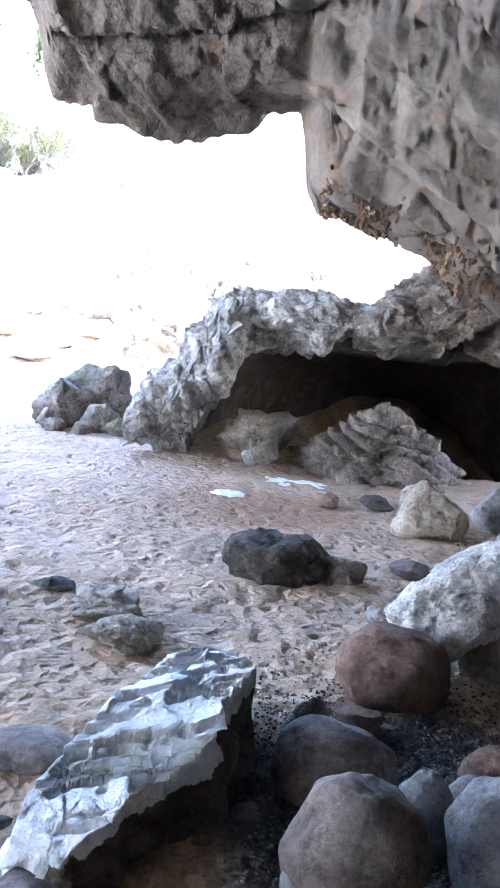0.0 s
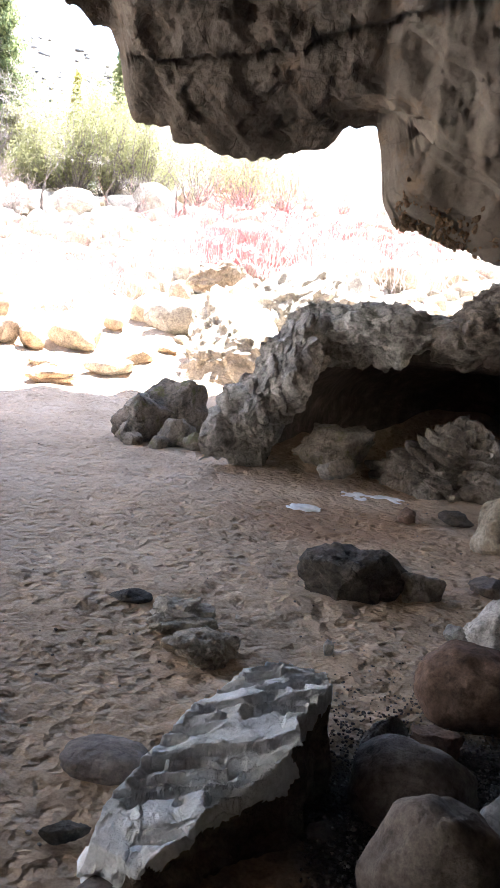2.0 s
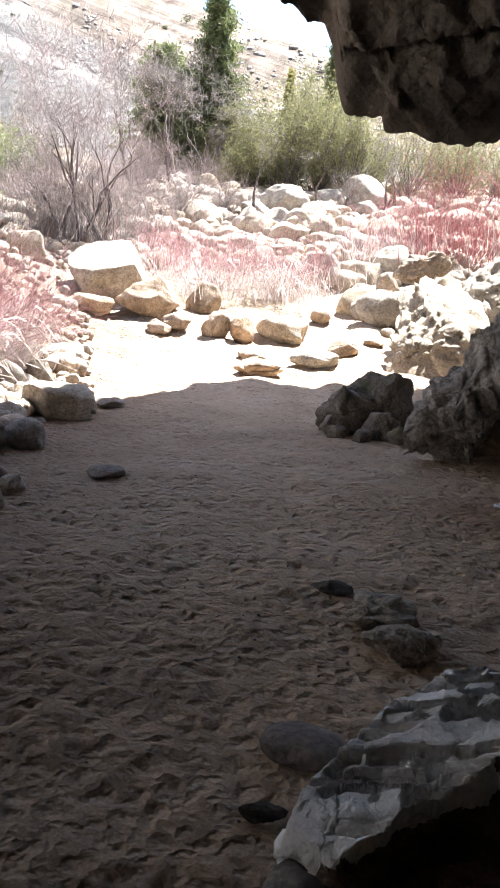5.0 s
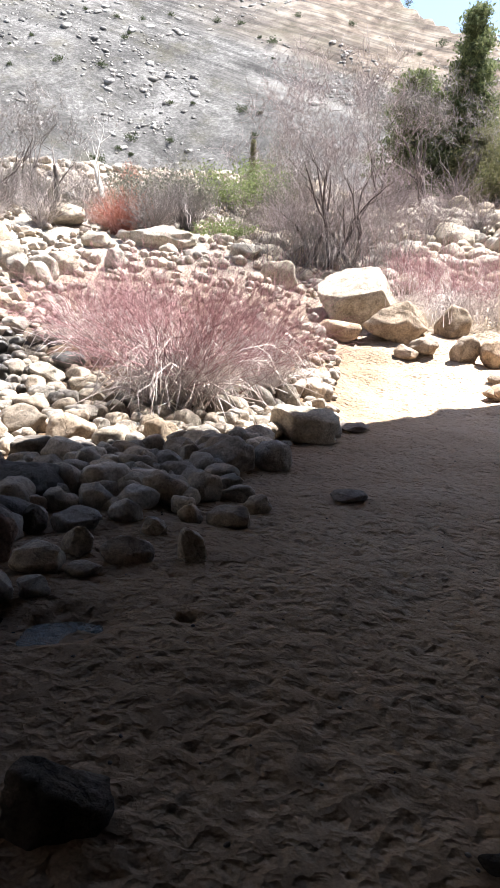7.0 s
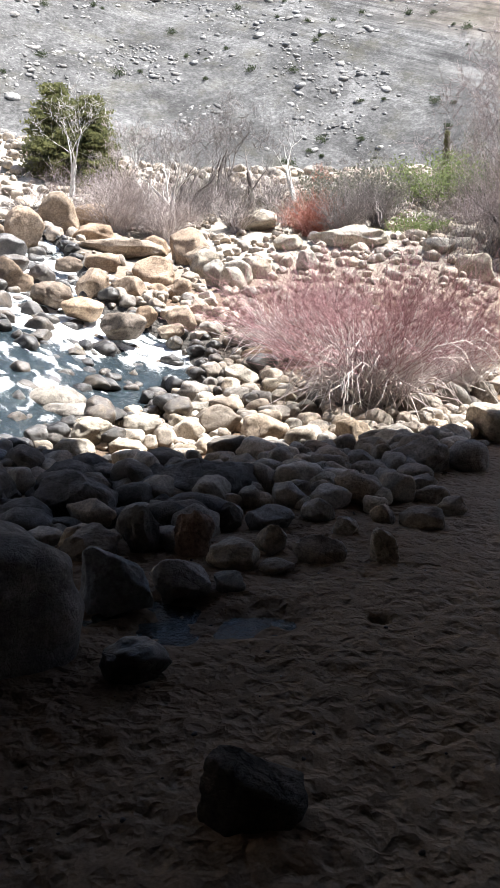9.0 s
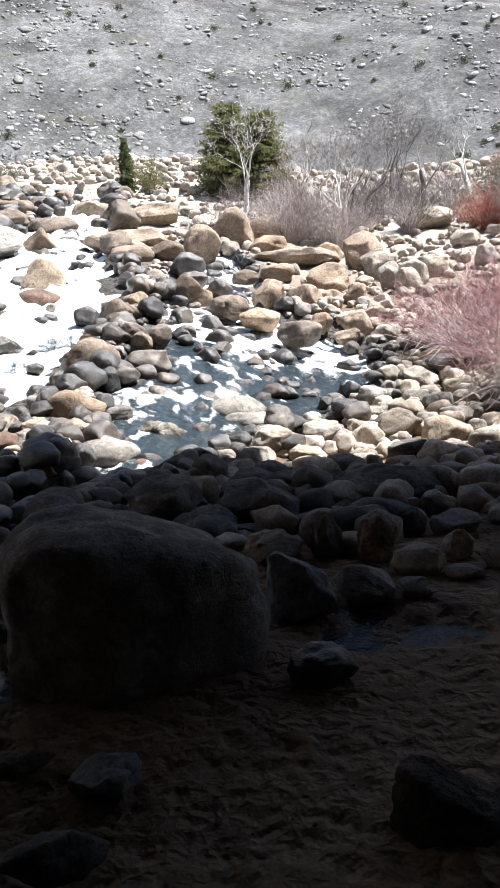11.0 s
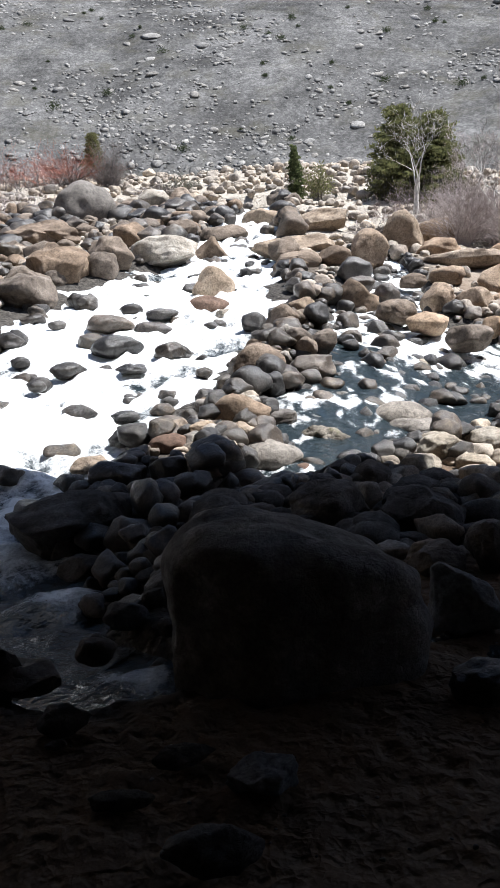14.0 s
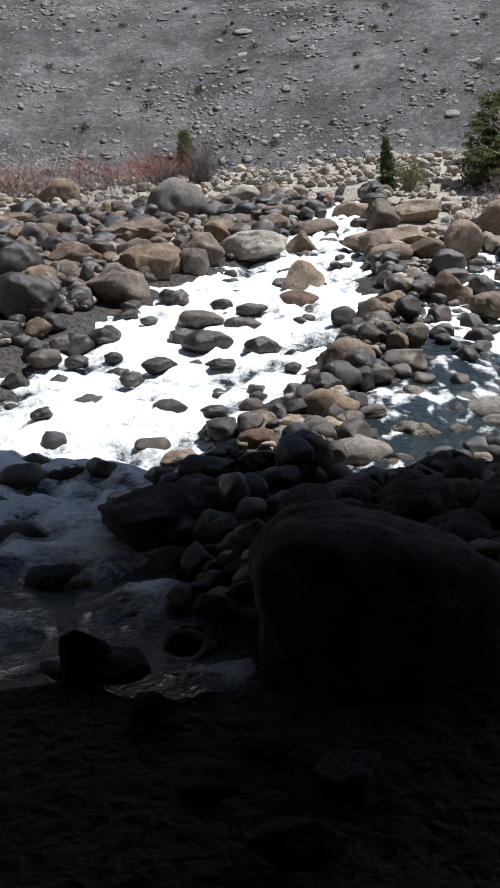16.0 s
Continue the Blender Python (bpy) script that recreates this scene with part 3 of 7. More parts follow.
# ---- the river ----
def make_river(name, course, lift, calm):
    pts = []
    for (ax, ay, aw), (bx, by, bw) in zip(course, course[1:]):
        steps = max(2, int(math.hypot(bx - ax, by - ay) / 0.14))
        pts += [(ax + (bx - ax) * k / steps, ay + (by - ay) * k / steps, aw + (bw - aw) * k / steps) for k in range(steps)]
    for _ in range(12):
        pts = [pts[0]] + [tuple((a + 2 * b + c) / 4 for a, b, c in zip(*q)) for q in zip(pts, pts[1:], pts[2:])] + [pts[-1]]
    verts, faces, foam, across = [], [], [], 34
    for i, (x, y, w) in enumerate(pts):
        q, r = pts[max(0, i - 1)], pts[min(len(pts) - 1, i + 1)]
        tx, ty = r[0] - q[0], r[1] - q[1]
        t = math.hypot(tx, ty) or 1
        for j in range(across + 1):
            s = (j / across * 2 - 1) * w * 1.35
            px, py = x - ty / t * s, y + tx / t * s
            d = math.hypot(px, py)
            k = fbm(Vector((px * 1.1, py * 1.1, 2)), 4)
            wild = (0.5 * smooth(3.8, 5.5, d) + 0.5 * smooth(7.5, 9.5, d)) * (1 - calm)
            amp = 0.03 + 0.13 * wild
            verts.append((px, py, rise(px, py) - 0.16 - 0.01 * smooth(6.5, 8.5, d) * (1 - calm) + lift + amp * (k + 0.6 * fbm(Vector((px * 4, py * 4, 8)), 3))))
            broken = 0.31 - 0.13 * calm - 0.16 * (1 - smooth(3.6, 5.2, d)) - 0.12 * (1 - smooth(6.8, 8.2, d)) - 0.06 * (1 - smooth(5.0, 6.5, d))
            broken += 0.23 * wild + 0.44 * k + 0.26 * fbm(Vector((px * 3.1, py * 3.1, 12)), 3) - 0.16 * abs(s / w) ** 3
            if 0 < calm < 1:
                # the side stream falls white above and runs dark with fine white threads below
                broken += 0.26 * smooth(12.0, 13.2, d) - 0.19 * smooth(12.4, 11.8, d) + 0.5 * fbm(Vector((px * 3 + py * 2, py * 7 - px * 2, 31)), 3)
            foam.append(broken)
    for i in range(len(pts) - 1):
        for j in range(across):
            a = i * (across + 1) + j
            faces.append((a, a + 1, a + across + 2, a + across + 1))
    ob = mesh_ob(name, verts, faces, WATER)
    at = ob.data.attributes.new("foam", "FLOAT", "POINT")
    at.data.foreach_set("value", foam)
    return ob


tagged(make_river("river", COURSE, 0.0, 0.0), "white rapids tumbling over boulders into a dark shaded pool", "water", kind="structure")
tagged(make_river("puddle", PUDDLE, 0.11, 1.0), "shallow dark puddle at the edge of the sand", "water", kind="structure")
tagged(make_river("pool", POOL, 0.0, 1.0), "still dark pool beside the huge boulder", "water", kind="structure")
tagged(make_river("side_stream", BRANCH, 0.03, 0.7), "shallow side stream running between cobbles", "water", kind="structure")


# ---- the cave: roof, lip and cliff in one shell ----
# heading, reach of the roof's edge, height of that edge; past 99 degrees closed unseen, to keep light out; then the
# closed back of the cave
LIP = [(-180, 6, 0), (-60, 7.5, 0), (-32, 8.2, 0.3), (-22, 8.0, 1.3), (-15.8, 8, 1.69), (-12.7, 8, 1.75), (-11.5, 8, 2.06), (-10.1, 8, 2.19), (-8.5, 8, 2.27), (-6.7, 8, 2.31), (-5.3, 8, 2.40), (-3, 8, 2.47), (-2.1, 8, 2.66), (-1.6, 8, 3.16), (-1.2, 8, 3.36),
       (0, 8, 3.34), (1, 8, 3.26), (2.1, 8, 3.12), (4.3, 8, 3.06), (6.5, 8, 2.99), (8.8, 8, 3.01), (10.8, 8, 3.07), (12.2, 8, 3.09), (12.4, 8, 3.2), (14, 8, 3.19), (15, 8, 3.24), (15.5, 8, 3.45), (16.0, 8, 3.8), (16.7, 8, 4.0), (17.7, 8, 4.0), (19.2, 7.8, 4.09), (22.1, 7.4, 4.1), (28, 6.6, 4.25), (42, 6.0, 3.95), (64, 5.8, 3.85), (99, 5.8, 3.9), (104, 5.6, 2.6), (110, 5.4, 1.0), (135, 5.2, 0.3), (160, 6, 0), (180, 6, 0)]


def lip_at(az):
    for (a, d, z), (a2, d2, z2) in zip(LIP, LIP[1:]):
        if a <= az <= a2:
            k = (az - a) / (a2 - a)
            return d + (d2 - d) * k, z + (z2 - z) * k
    return LIP[0][1:]


# unseen cliff brow overhanging the mouth, shaped to throw its shadow: heading, reach, height
UNSEEN_BROW = [(-180, 7, 7.5), (-60, 13, 7.5), (-30, 15.5, 7.5), (-10, 17, 7.5), (2, 17, 7.5), (5.7, 16.6, 7.5), (11.5, 16.3, 7.5), (15.4, 15.7, 7.5), (16.3, 14.6, 7.3), (17.8, 13.0, 7.0), (19.4, 12.4, 6.8), (28.5, 10.5, 6.1), (38.4, 8.95, 5.25), (55, 8.45, 5.1), (70, 8.7, 5.1), (77, 8.8, 5.3), (88, 9.1, 5.5), (100, 9.0, 5.2), (106, 8.6, 3.6), (118, 8.0, 2.5), (140, 7.5, 2.5), (180, 7, 7.5)]


def brow_at(az):
    for (a, d, z), (a2, d2, z2) in zip(UNSEEN_BROW, UNSEEN_BROW[1:]):
        if a <= az <= a2:
            k = (az - a) / (a2 - a)
            return d + (d2 - d) * k, z + (z2 - z) * k
    return 7, 7.5


def lip_mean(az):
    """The edge's height, smoothed along the mouth."""
    return sum(lip_at(max(-180, min(180, az + k)))[1] for k in range(-9, 10, 3)) / 7


def ledge(v):
    """A slow slope that breaks off sharply: -0.5 to 0.5."""
    f = v - math.floor(v)
    return min(f / 0.94, (1 - f) / 0.06) - 0.5


def make_cave():
    azs = [-180 + k * 6 for k in range(25)] + [-30 + k * 0.22 for k in range(int(60 / 0.22))] + [30 + k * 3 for k in range(50)]
    verts, faces, n = [], [], len(azs)
    SMOOTHED = {a: lip_mean(a) for a in azs}
    under, over = 150, 20
    for i in range(under + over):
        for a in azs:
            r = radians(a)
            seen = smooth(-30, -20, a) * (1 - smooth(28, 40, a))
            fold = smooth(-1, 2, -a)
            k = 1 - (1 - i / (under - 1)) ** 2.2 if i < under else 1.0
            # the lip's steps run back into the roof at a slant
            drift = seen * (1 - k) * 34 * fold
            d, z = lip_at(max(-180, min(180, a + drift)))
            d += 0.12 * fbm(Vector((a * 0.16, 4.0, 0)), 3) * seen
            z += (0.05 * fbm(Vector((a * 0.8, 1.0, 0)), 3) + 0.08 * (creased(Vector((a * 0.55, 2.0, 0)), 1.0) - 0.2)) * seen * smooth(0.975, 1.0, k)
            zs = SMOOTHED[a]
            top = 4.6 + 0.2 * smooth(-40, 20, a) - 0.3 * smooth(60, 130, a)
            if i < under:
                q = d * (0.12 + 0.88 * k)
                h = min(top + 1.2 * (1 - k), zs + (z - zs) * smooth(0.88, 1.0, k) + 0.95 * (d - q))
                x, y = -math.sin(r) * q, math.cos(r) * q
                # unseen roof overhead kept low, to hold light off the near sand
                h = min(h, 1.66 + (0.43 - 0.03 * smooth(20, 26, a)) * q)
                p = Vector((x, y, h))
                # slanting flutes over the wide lobe, flat plates beside them, broad smooth slabs on the low fold
                side, e = -a, math.degrees(math.atan2(h - 1.55, q))
                bump = 0.09 * fbm(p * 0.6 + Vector((0, 0, 11)), 3) + 0.010 * fbm(p * 3.2, 4)
                bent = Vector((0.75 * (x - h), 0.75 * y, 1.5 * (0.6 * x + h))) + 0.25 * noise.noise_vector(p * 0.8)
                bump += 0.24 * facet(bent * 0.8) + 0.09 * facet(bent * 2.2) * (1 - 0.5 * fold) + 0.04 * facet(p * 6) * (1 - 0.6 * fold)
                flute = smooth(1.5, 7, a)
                w, l = side + 0.9 * e + 0.5 * fbm(p * 0.9, 2), side - e
                scallop = 0.55 * noise.voronoi(Vector((w / 1.9, l / 5.5, 2.0)))[0][0] + 0.25 * noise.voronoi(Vector((w / 0.9, l / 2.4, 7.0)))[0][0]
                bump += flute * (0.13 * (scallop - 0.35) + 0.05 * ledge(w / 3.4) + 0.035 * ledge(w / 1.25 + 0.5 * fbm(p * 1.5, 2)) + 0.012 * ledge(w / 0.55))
                plate = noise.voronoi(Vector((side / 4.2, (e + 0.1 * side) / 2.6, 3.0)) + 0.2 * noise.noise_vector(p))[0]
                bump += (1 - flute) * (1 - fold) * (0.10 * ledge((e + 0.12 * side) / 3.1 + 0.25 * fbm(p, 2)) + 0.05 * max(0.0, 1 - (plate[1] - plate[0]) / 0.05))
                v2 = e + 0.55 * side + 0.7 * fbm(p * 0.6 + Vector((5, 0, 0)), 2)
                body = fold * smooth(-1.6, -4.0, a)
                bump += body * (0.20 * ledge(v2 / 5.2 + 0.15) + 0.08 * ledge(v2 / 2.3 + 0.4 * fbm(p * 0.8, 2)) + 0.05 * ledge((side - 0.3 * e) / 6.5 + 0.2 * fbm(p, 2)))
                slab = noise.voronoi(Vector((side / 7, v2 / 3.0, 9.0)))[0]
                bump += body * 0.06 * max(0.0, 1 - (slab[1] - slab[0]) / 0.045)
                # one long open crack across the roof
                gap = h - 3.78 - 0.05 * x + 0.10 * fbm(Vector((x * 1.1, y, 5.0)), 3)
                bump += 0.16 * max(0.0, 1 - abs(gap) / 0.05) * smooth(-2.4, -1.5, x) * (1 - smooth(0.9, 1.8, x))
                bump *= smooth(0.0, 0.25, k) * (1 - 0.85 * smooth(0.965, 1.0, k))
                q += 0.75 * bump * seen
                h += 0.75 * bump
            else:
                k = (i - under + 1) / over
                brow, brow_z = brow_at(a)
                q = d + (brow - d) * smooth(0, 0.85, k) ** 1.3 if k < 0.86 else brow - 0.25 * (k - 0.85)
                h = z + (brow_z - z) * min(1.0, k / 0.85) ** 0.8 + (3.0 * (k - 0.85) / 0.15 if k > 0.85 else 0)
                c = Vector((a * 0.14, k * 4, 2))
                h += 0.25 * fbm(c + Vector((3, 1, 4)), 4) * smooth(0, 0.3, k) * (1 - 0.5 * smooth(0.5, 0.85, k))
                q += 0.5 * fbm(c, 4) * smooth(0, 0.2, k) * (1 - 0.6 * smooth(0.5, 0.85, k))
            verts.append((-q * math.sin(r), q * math.cos(r), h))
    for i in range(under + over - 1):
        for j in range(n):
            k = (j + 1) % n
            faces.append((i * n + j, i * n + k, (i + 1) * n + k, (i + 1) * n + j))
    faces.append(tuple(range(n)))
    last = (under + over - 1) * n
    faces.append(tuple(last + j for j in reversed(range(n))))
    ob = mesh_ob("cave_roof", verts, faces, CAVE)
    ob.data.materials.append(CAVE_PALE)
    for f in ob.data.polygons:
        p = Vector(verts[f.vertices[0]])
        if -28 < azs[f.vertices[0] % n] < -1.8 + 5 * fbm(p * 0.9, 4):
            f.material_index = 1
    return tagged(ob, "overhanging brown-grey limestone cave roof with cracked folds", "cave", kind="structure")


make_cave()


# ---- stones ----
ROUND = dict(cuts=5, bite=0.09, lump=0.15, rough=0.008)
BLOCK = dict(cuts=15, bite=0.45, lump=0.14, rough=0.025, crag=0.09)
ROUGH = dict(cuts=14, bite=0.38, lump=0.16, rough=0.045, crag=0.16)
CRAGGY = dict(cuts=12, bite=0.5, lump=0.16, rough=0.04, boxy=2.6, crag=0.34)
WORN = dict(cuts=8, bite=0.24, lump=0.2, rough=0.015)
SMOOTHISH = dict(cuts=13, bite=0.36, lump=0.18, rough=0.018)
HUGE = dict(cuts=4, bite=0.10, lump=0.09, rough=0.018, boxy=4.2, slope=0.36)
SPLIT = dict(cuts=9, bite=0.42, lump=0.06, rough=0.012, boxy=2.6, crag=0.06, peak=0.18)
WEDGE = dict(cuts=9, bite=0.22, lump=0.10, rough=0.02, boxy=4.0, crag=0.08, slope=0.75)
BOXY = dict(cuts=9, bite=0.22, lump=0.12, rough=0.03, boxy=3.4, crag=0.22)
KINDS = {
    "brownround": (BROWN, ROUND, "smooth red-brown sandstone boulder on dark gravel", "boulder"),
    "greyround": (GREYRIVER, ROUND, "smooth grey-brown egg-shaped boulder on dark gravel", "boulder"),
    "blueround": (BLUISH, ROUND, "smooth blue-grey cobble half sunk in gravel", "cobble"),
    "greyrough": (GREY, BLOCK, "rough grey limestone chunk on sand", "rock"),
    "mossgrey": (MOSSY, ROUGH, "rough grey limestone chunk with green moss", "rock"),
    "brownblock": (BROWN, BLOCK, "broken brown sandstone block on sand", "rock"),
    "brownrough": (BACKROCK, ROUGH, "crumbly brown rock half buried in sand", "rock"),
    "whiteblock": (BURIED, BLOCK, "pale angular limestone block on sand", "rock"),
    "whiteblock2": (PALE, SMOOTHISH, "pale pointed stone at the sand's edge", "rock"),
    "blackblock": (DARK, BOXY, "dark burnt-looking rock half buried in sand", "rock"),
    "blackflat": (DARK, BLOCK, "thin dark stone lying in the sand", "stone"),
    "darkflat": (DARK, SMOOTHISH, "dark flat stone sunk in wet sand", "stone"),
    "greyflat": (GREYRIVER, SMOOTHISH, "flat grey stone lying on sand", "stone"),
    "buried": (BURIED, CRAGGY, "buried tan-grey rock rising from the sand", "rock"),
    "pebble": (GREYRIVER, ROUND, "smooth grey cobble half buried in sand", "cobble"),
    "paleblock": (PALE, BLOCK, "sunlit angular limestone block", "boulder"),
    "pale": (PALE, SMOOTHISH, "sunbleached boulder on the rubble bank", "boulder"),
    "tan": (TAN, SMOOTHISH, "tan sandstone boulder on the river bank", "boulder"),
    "darktan": (DARKTAN, SMOOTHISH, "dark brown river boulder on the bank", "boulder"),
    "longtan": (TAN, SMOOTHISH, "long tan boulder lying beside the falls", "boulder"),
    "whitesplit": (PALE, SPLIT, "large white split boulder above the sand", "boulder"),
    "cobble": (COBBLE, SMOOTHISH, "rounded grey cobble in the cobble bank", "cobble"),
    "greyround2": (COBBLE, ROUND, "large smooth grey river boulder", "boulder"),
    "greyblock": (BLUISH, BLOCK, "angular grey boulder in the cave's shade", "boulder"),
    "darkround": (DARK_SHADED, SMOOTHISH, "dark rounded boulder in the shade", "boulder"),
    "darkbig": (DARK_SHADED, SMOOTHISH, "big dark mottled boulder at the shade's edge", "boulder"),
    "brownblock2": (BROWN, BLOCK, "blocky brown stone in the cobble bank", "cobble"),
    "brownround2": (BROWN, ROUND, "brown rounded river boulder among wet stones", "boulder"),
    "wet": (WET, SMOOTHISH, "wet black river boulder washed by rapids", "boulder"),
    "wetlight": (WETGREY, SMOOTHISH, "wet grey river boulder in the stream", "boulder"),
    "wetround": (WET, WORN, "low wet black boulder washed by rapids", "boulder"),
    "wetgrey": (WETGREY, WORN, "low wet grey boulder washed by rapids", "boulder"),
    "mosswet": (MOSSY, ROUGH, "wet mossy river boulder", "boulder"),
    "blackrock": (DARK, WEDGE, "black jagged rock alone on the sand", "rock"),
    "hugeboulder": (HUGE_STONE, HUGE, "huge dark water-worn boulder before the river", "boulder"),
    "leaner": (DARK_SHADED, BLOCK, "long dark boulder slanting into the pool", "boulder"),
    "blackpoint": (DARK, BLOCK, "black pointed rock in the pool", "rock"),
}
GROUPS = {"cobble": "cobbles of the bank", "tan": "boulders beside the falls", "darktan": "boulders beside the falls", "pale": "sunlit boulders of the bank", "wet": "wet boulders in the river", "wetlight": "wet boulders in the river", "wetround": "wet boulders in the river", "wetgrey": "wet boulders in the river", "darkround": "dark boulders in the shade"}
PLACED = []


def put(kind, x, y, z, w, d, h, turn, seed):
    """One single stone of a kind, with its middle at (x, y, z)."""
    mat, shape, label, category = KINDS[kind]
    near = max(w, h) / (math.hypot(x, y) + 0.1)
    PLACED.append((x, y, max(w, d) / 2))
    return boulder(x, y, z, (w, d, h), turn, seed, mat, label, category, category, GROUPS.get(kind, ""), level=5 if near > 0.075 else 4 if near > 0.03 else 3, **shape)


# ---- single stones: x, y, z of the middle, width, depth, height, turn, seed ----
put('brownround', 0.69, 3.26, 0.11, 0.49, 0.39, 0.41, -9, 1)
put('greyround', 0.37, 2.54, 0.08, 0.42, 0.33, 0.30, -3, 2)
put('greyround', 0.39, 2.02, 0.13, 0.38, 0.30, 0.50, -4, 3)
put('greyrough', 0.31, 2.79, 0.07, 0.18, 0.14, 0.25, 4, 4)
put('brownblock', 0.51, 2.93, 0.04, 0.27, 0.21, 0.16, -4, 5)
put('blueround', 0.63, 2.28, 0.08, 0.19, 0.15, 0.33, -5, 6)
put('blueround', 0.82, 2.13, 0.11, 0.32, 0.26, 0.43, -32, 7)
put('brownround', 0.95, 2.64, 0.05, 0.24, 0.19, 0.18, -21, 8)
put('blueround', 0.83, 2.46, 0.05, 0.17, 0.14, 0.18, -8, 9)
put('blueround', 0.25, 2.00, 0.04, 0.12, 0.09, 0.15, -4, 10)
put('greyrough', 1.38, 4.27, 0.10, 0.62, 0.50, 0.38, -8, 11)
put('whiteblock', 1.24, 3.52, 0.12, 0.49, 0.39, 0.46, -29, 12)
put('whiteblock', 1.42, 6.02, 0.14, 0.68, 0.54, 0.56, -14, 13)
put('greyrough', 2.01, 6.33, 0.12, 0.61, 0.49, 0.47, -24, 14)
put('blackblock', 0.24, 4.72, 0.07, 0.66, 0.46, 0.32, -2, 15)
put('brownrough', 0.65, 4.72, 0.06, 0.30, 0.24, 0.22, -6, 16)
put('brownblock', 0.70, 6.68, 0.04, 0.21, 0.17, 0.16, -18, 17)
put('blackflat', 1.11, 6.81, 0.03, 0.32, 0.42, 0.12, -16, 18)
put('greyflat', 1.08, 5.01, 0.03, 0.28, 0.36, 0.10, -18, 19)
put('greyrough', 0.76, 4.09, 0.04, 0.17, 0.14, 0.15, -1, 20)
put('buried', -0.65, 3.88, 0.05, 0.34, 0.43, 0.22, 16, 21)
put('buried', -0.48, 3.54, 0.05, 0.33, 0.43, 0.19, 0, 22)
put('greyrough', 0.10, 3.74, 0.03, 0.07, 0.06, 0.11, 6, 23)
put('pebble', -0.64, 2.55, 0.03, 0.30, 0.28, 0.11, 5, 24)
put('blackflat', -0.66, 2.15, 0.02, 0.18, 0.10, 0.06, 20, 25)
put('blackflat', -0.96, 4.13, 0.02, 0.25, 0.20, 0.09, 4, 26)
put('pebble', -0.45, 1.89, 0.02, 0.19, 0.25, 0.07, 2, 27)
put('greyflat', 0.11, 2.35, 0.01, 0.12, 0.13, 0.04, 6, 28)
put('blackflat', -0.62, 2.22, 0.00, 0.03, 0.04, 0.01, 9, 29)
put('mossgrey', -2.19, 9.55, 0.22, 0.80, 0.64, 0.84, 6, 30)
put('mossgrey', -1.86, 9.84, 0.27, 0.96, 0.8, 1.08, 22, 31)
put('greyrough', -1.91, 11.19, 0.12, 0.57, 0.46, 0.37, 19, 32)
put('mossgrey', -1.69, 9.20, 0.13, 0.46, 0.37, 0.42, 5, 33)
put('mossgrey', -1.47, 9.02, 0.08, 0.30, 0.25, 0.30, 40, 312)
put('mossgrey', -2.20, 9.05, 0.06, 0.30, 0.26, 0.22, -15, 313)
put('greyrough', -1.39, 9.36, 0.10, 0.26, 0.21, 0.37, 20, 34)
put('tan', -3.64, 18.64, 1.85, 0.61, 0.49, 0.73, 12, 35)
put('tan', -3.34, 16.36, 1.18, 0.72, 0.57, 0.42, 16, 36)
put('tan', -3.47, 14.53, 0.68, 0.54, 0.43, 0.25, 6, 37)
put('tan', -3.11, 15.17, 0.79, 0.37, 0.29, 0.16, 22, 38)
put('paleblock', -0.70, 20.73, 2.37, 1.49, 1.19, 0.96, 6, 39)
put('greyrough', -0.27, 18.94, 1.85, 0.95, 0.76, 0.80, 12, 40)
put('greyrough', 0.42, 20.55, 2.31, 0.88, 0.71, 0.95, 8, 41)
put('pale', 1.40, 21.53, 2.64, 1.55, 1.24, 1.16, -9, 42)
put('pale', -0.00, 24.40, 3.31, 1.58, 1.26, 0.94, -3, 43)
put('pale', 2.76, 22.42, 2.87, 1.30, 1.04, 1.05, -15, 44)
put('tan', -4.48, 12.74, 0.34, 0.78, 0.62, 0.25, 11, 45)
put('tan', -4.85, 13.39, 0.49, 0.56, 0.45, 0.18, 9, 46)
put('pale', 1.45, 26.42, 3.76, 1.14, 0.91, 0.61, -8, 47)
put('pale', -3.14, 26.90, 4.01, 1.75, 1.40, 0.94, 9, 48)
put('pale', -5.79, 22.53, 2.96, 1.00, 0.80, 0.72, 2, 49)
put('whitesplit', -8.68, 15.29, 1.68, 2.1, 1.65, 1.72, 34, 50)
put('tan', -7.54, 14.79, 1.29, 1.30, 1.04, 0.95, 23, 51)
put('tan', -6.73, 15.60, 1.34, 0.85, 0.68, 0.76, 19, 52)
put('tan', -8.30, 13.88, 1.13, 1.02, 0.82, 0.50, 39, 53)
put('tan', -6.84, 13.78, 0.81, 0.51, 0.41, 0.33, 26, 54)
put('tan', -6.72, 14.25, 0.93, 0.61, 0.49, 0.41, 21, 55)
put('tan', -4.53, 12.78, 0.37, 0.81, 0.65, 0.35, 19, 56)
put('tan', -4.84, 13.35, 0.49, 0.50, 0.40, 0.25, 25, 57)
put('tan', -5.88, 14.16, 0.88, 0.63, 0.50, 0.64, 12, 58)
put('tan', -5.40, 14.30, 0.85, 0.57, 0.46, 0.57, 32, 59)
put('pale', -4.72, 14.76, 0.92, 1.09, 0.87, 0.64, 6, 60)
put('tan', -4.45, 16.13, 1.17, 0.47, 0.37, 0.37, 21, 61)
put('tan', -3.48, 14.40, 0.67, 0.60, 0.48, 0.37, 22, 62)
put('pale', -3.33, 16.41, 1.31, 0.94, 0.75, 0.90, 0, 63)
put('pale', -3.91, 20.23, 2.38, 1.00, 0.80, 1.14, 18, 64)
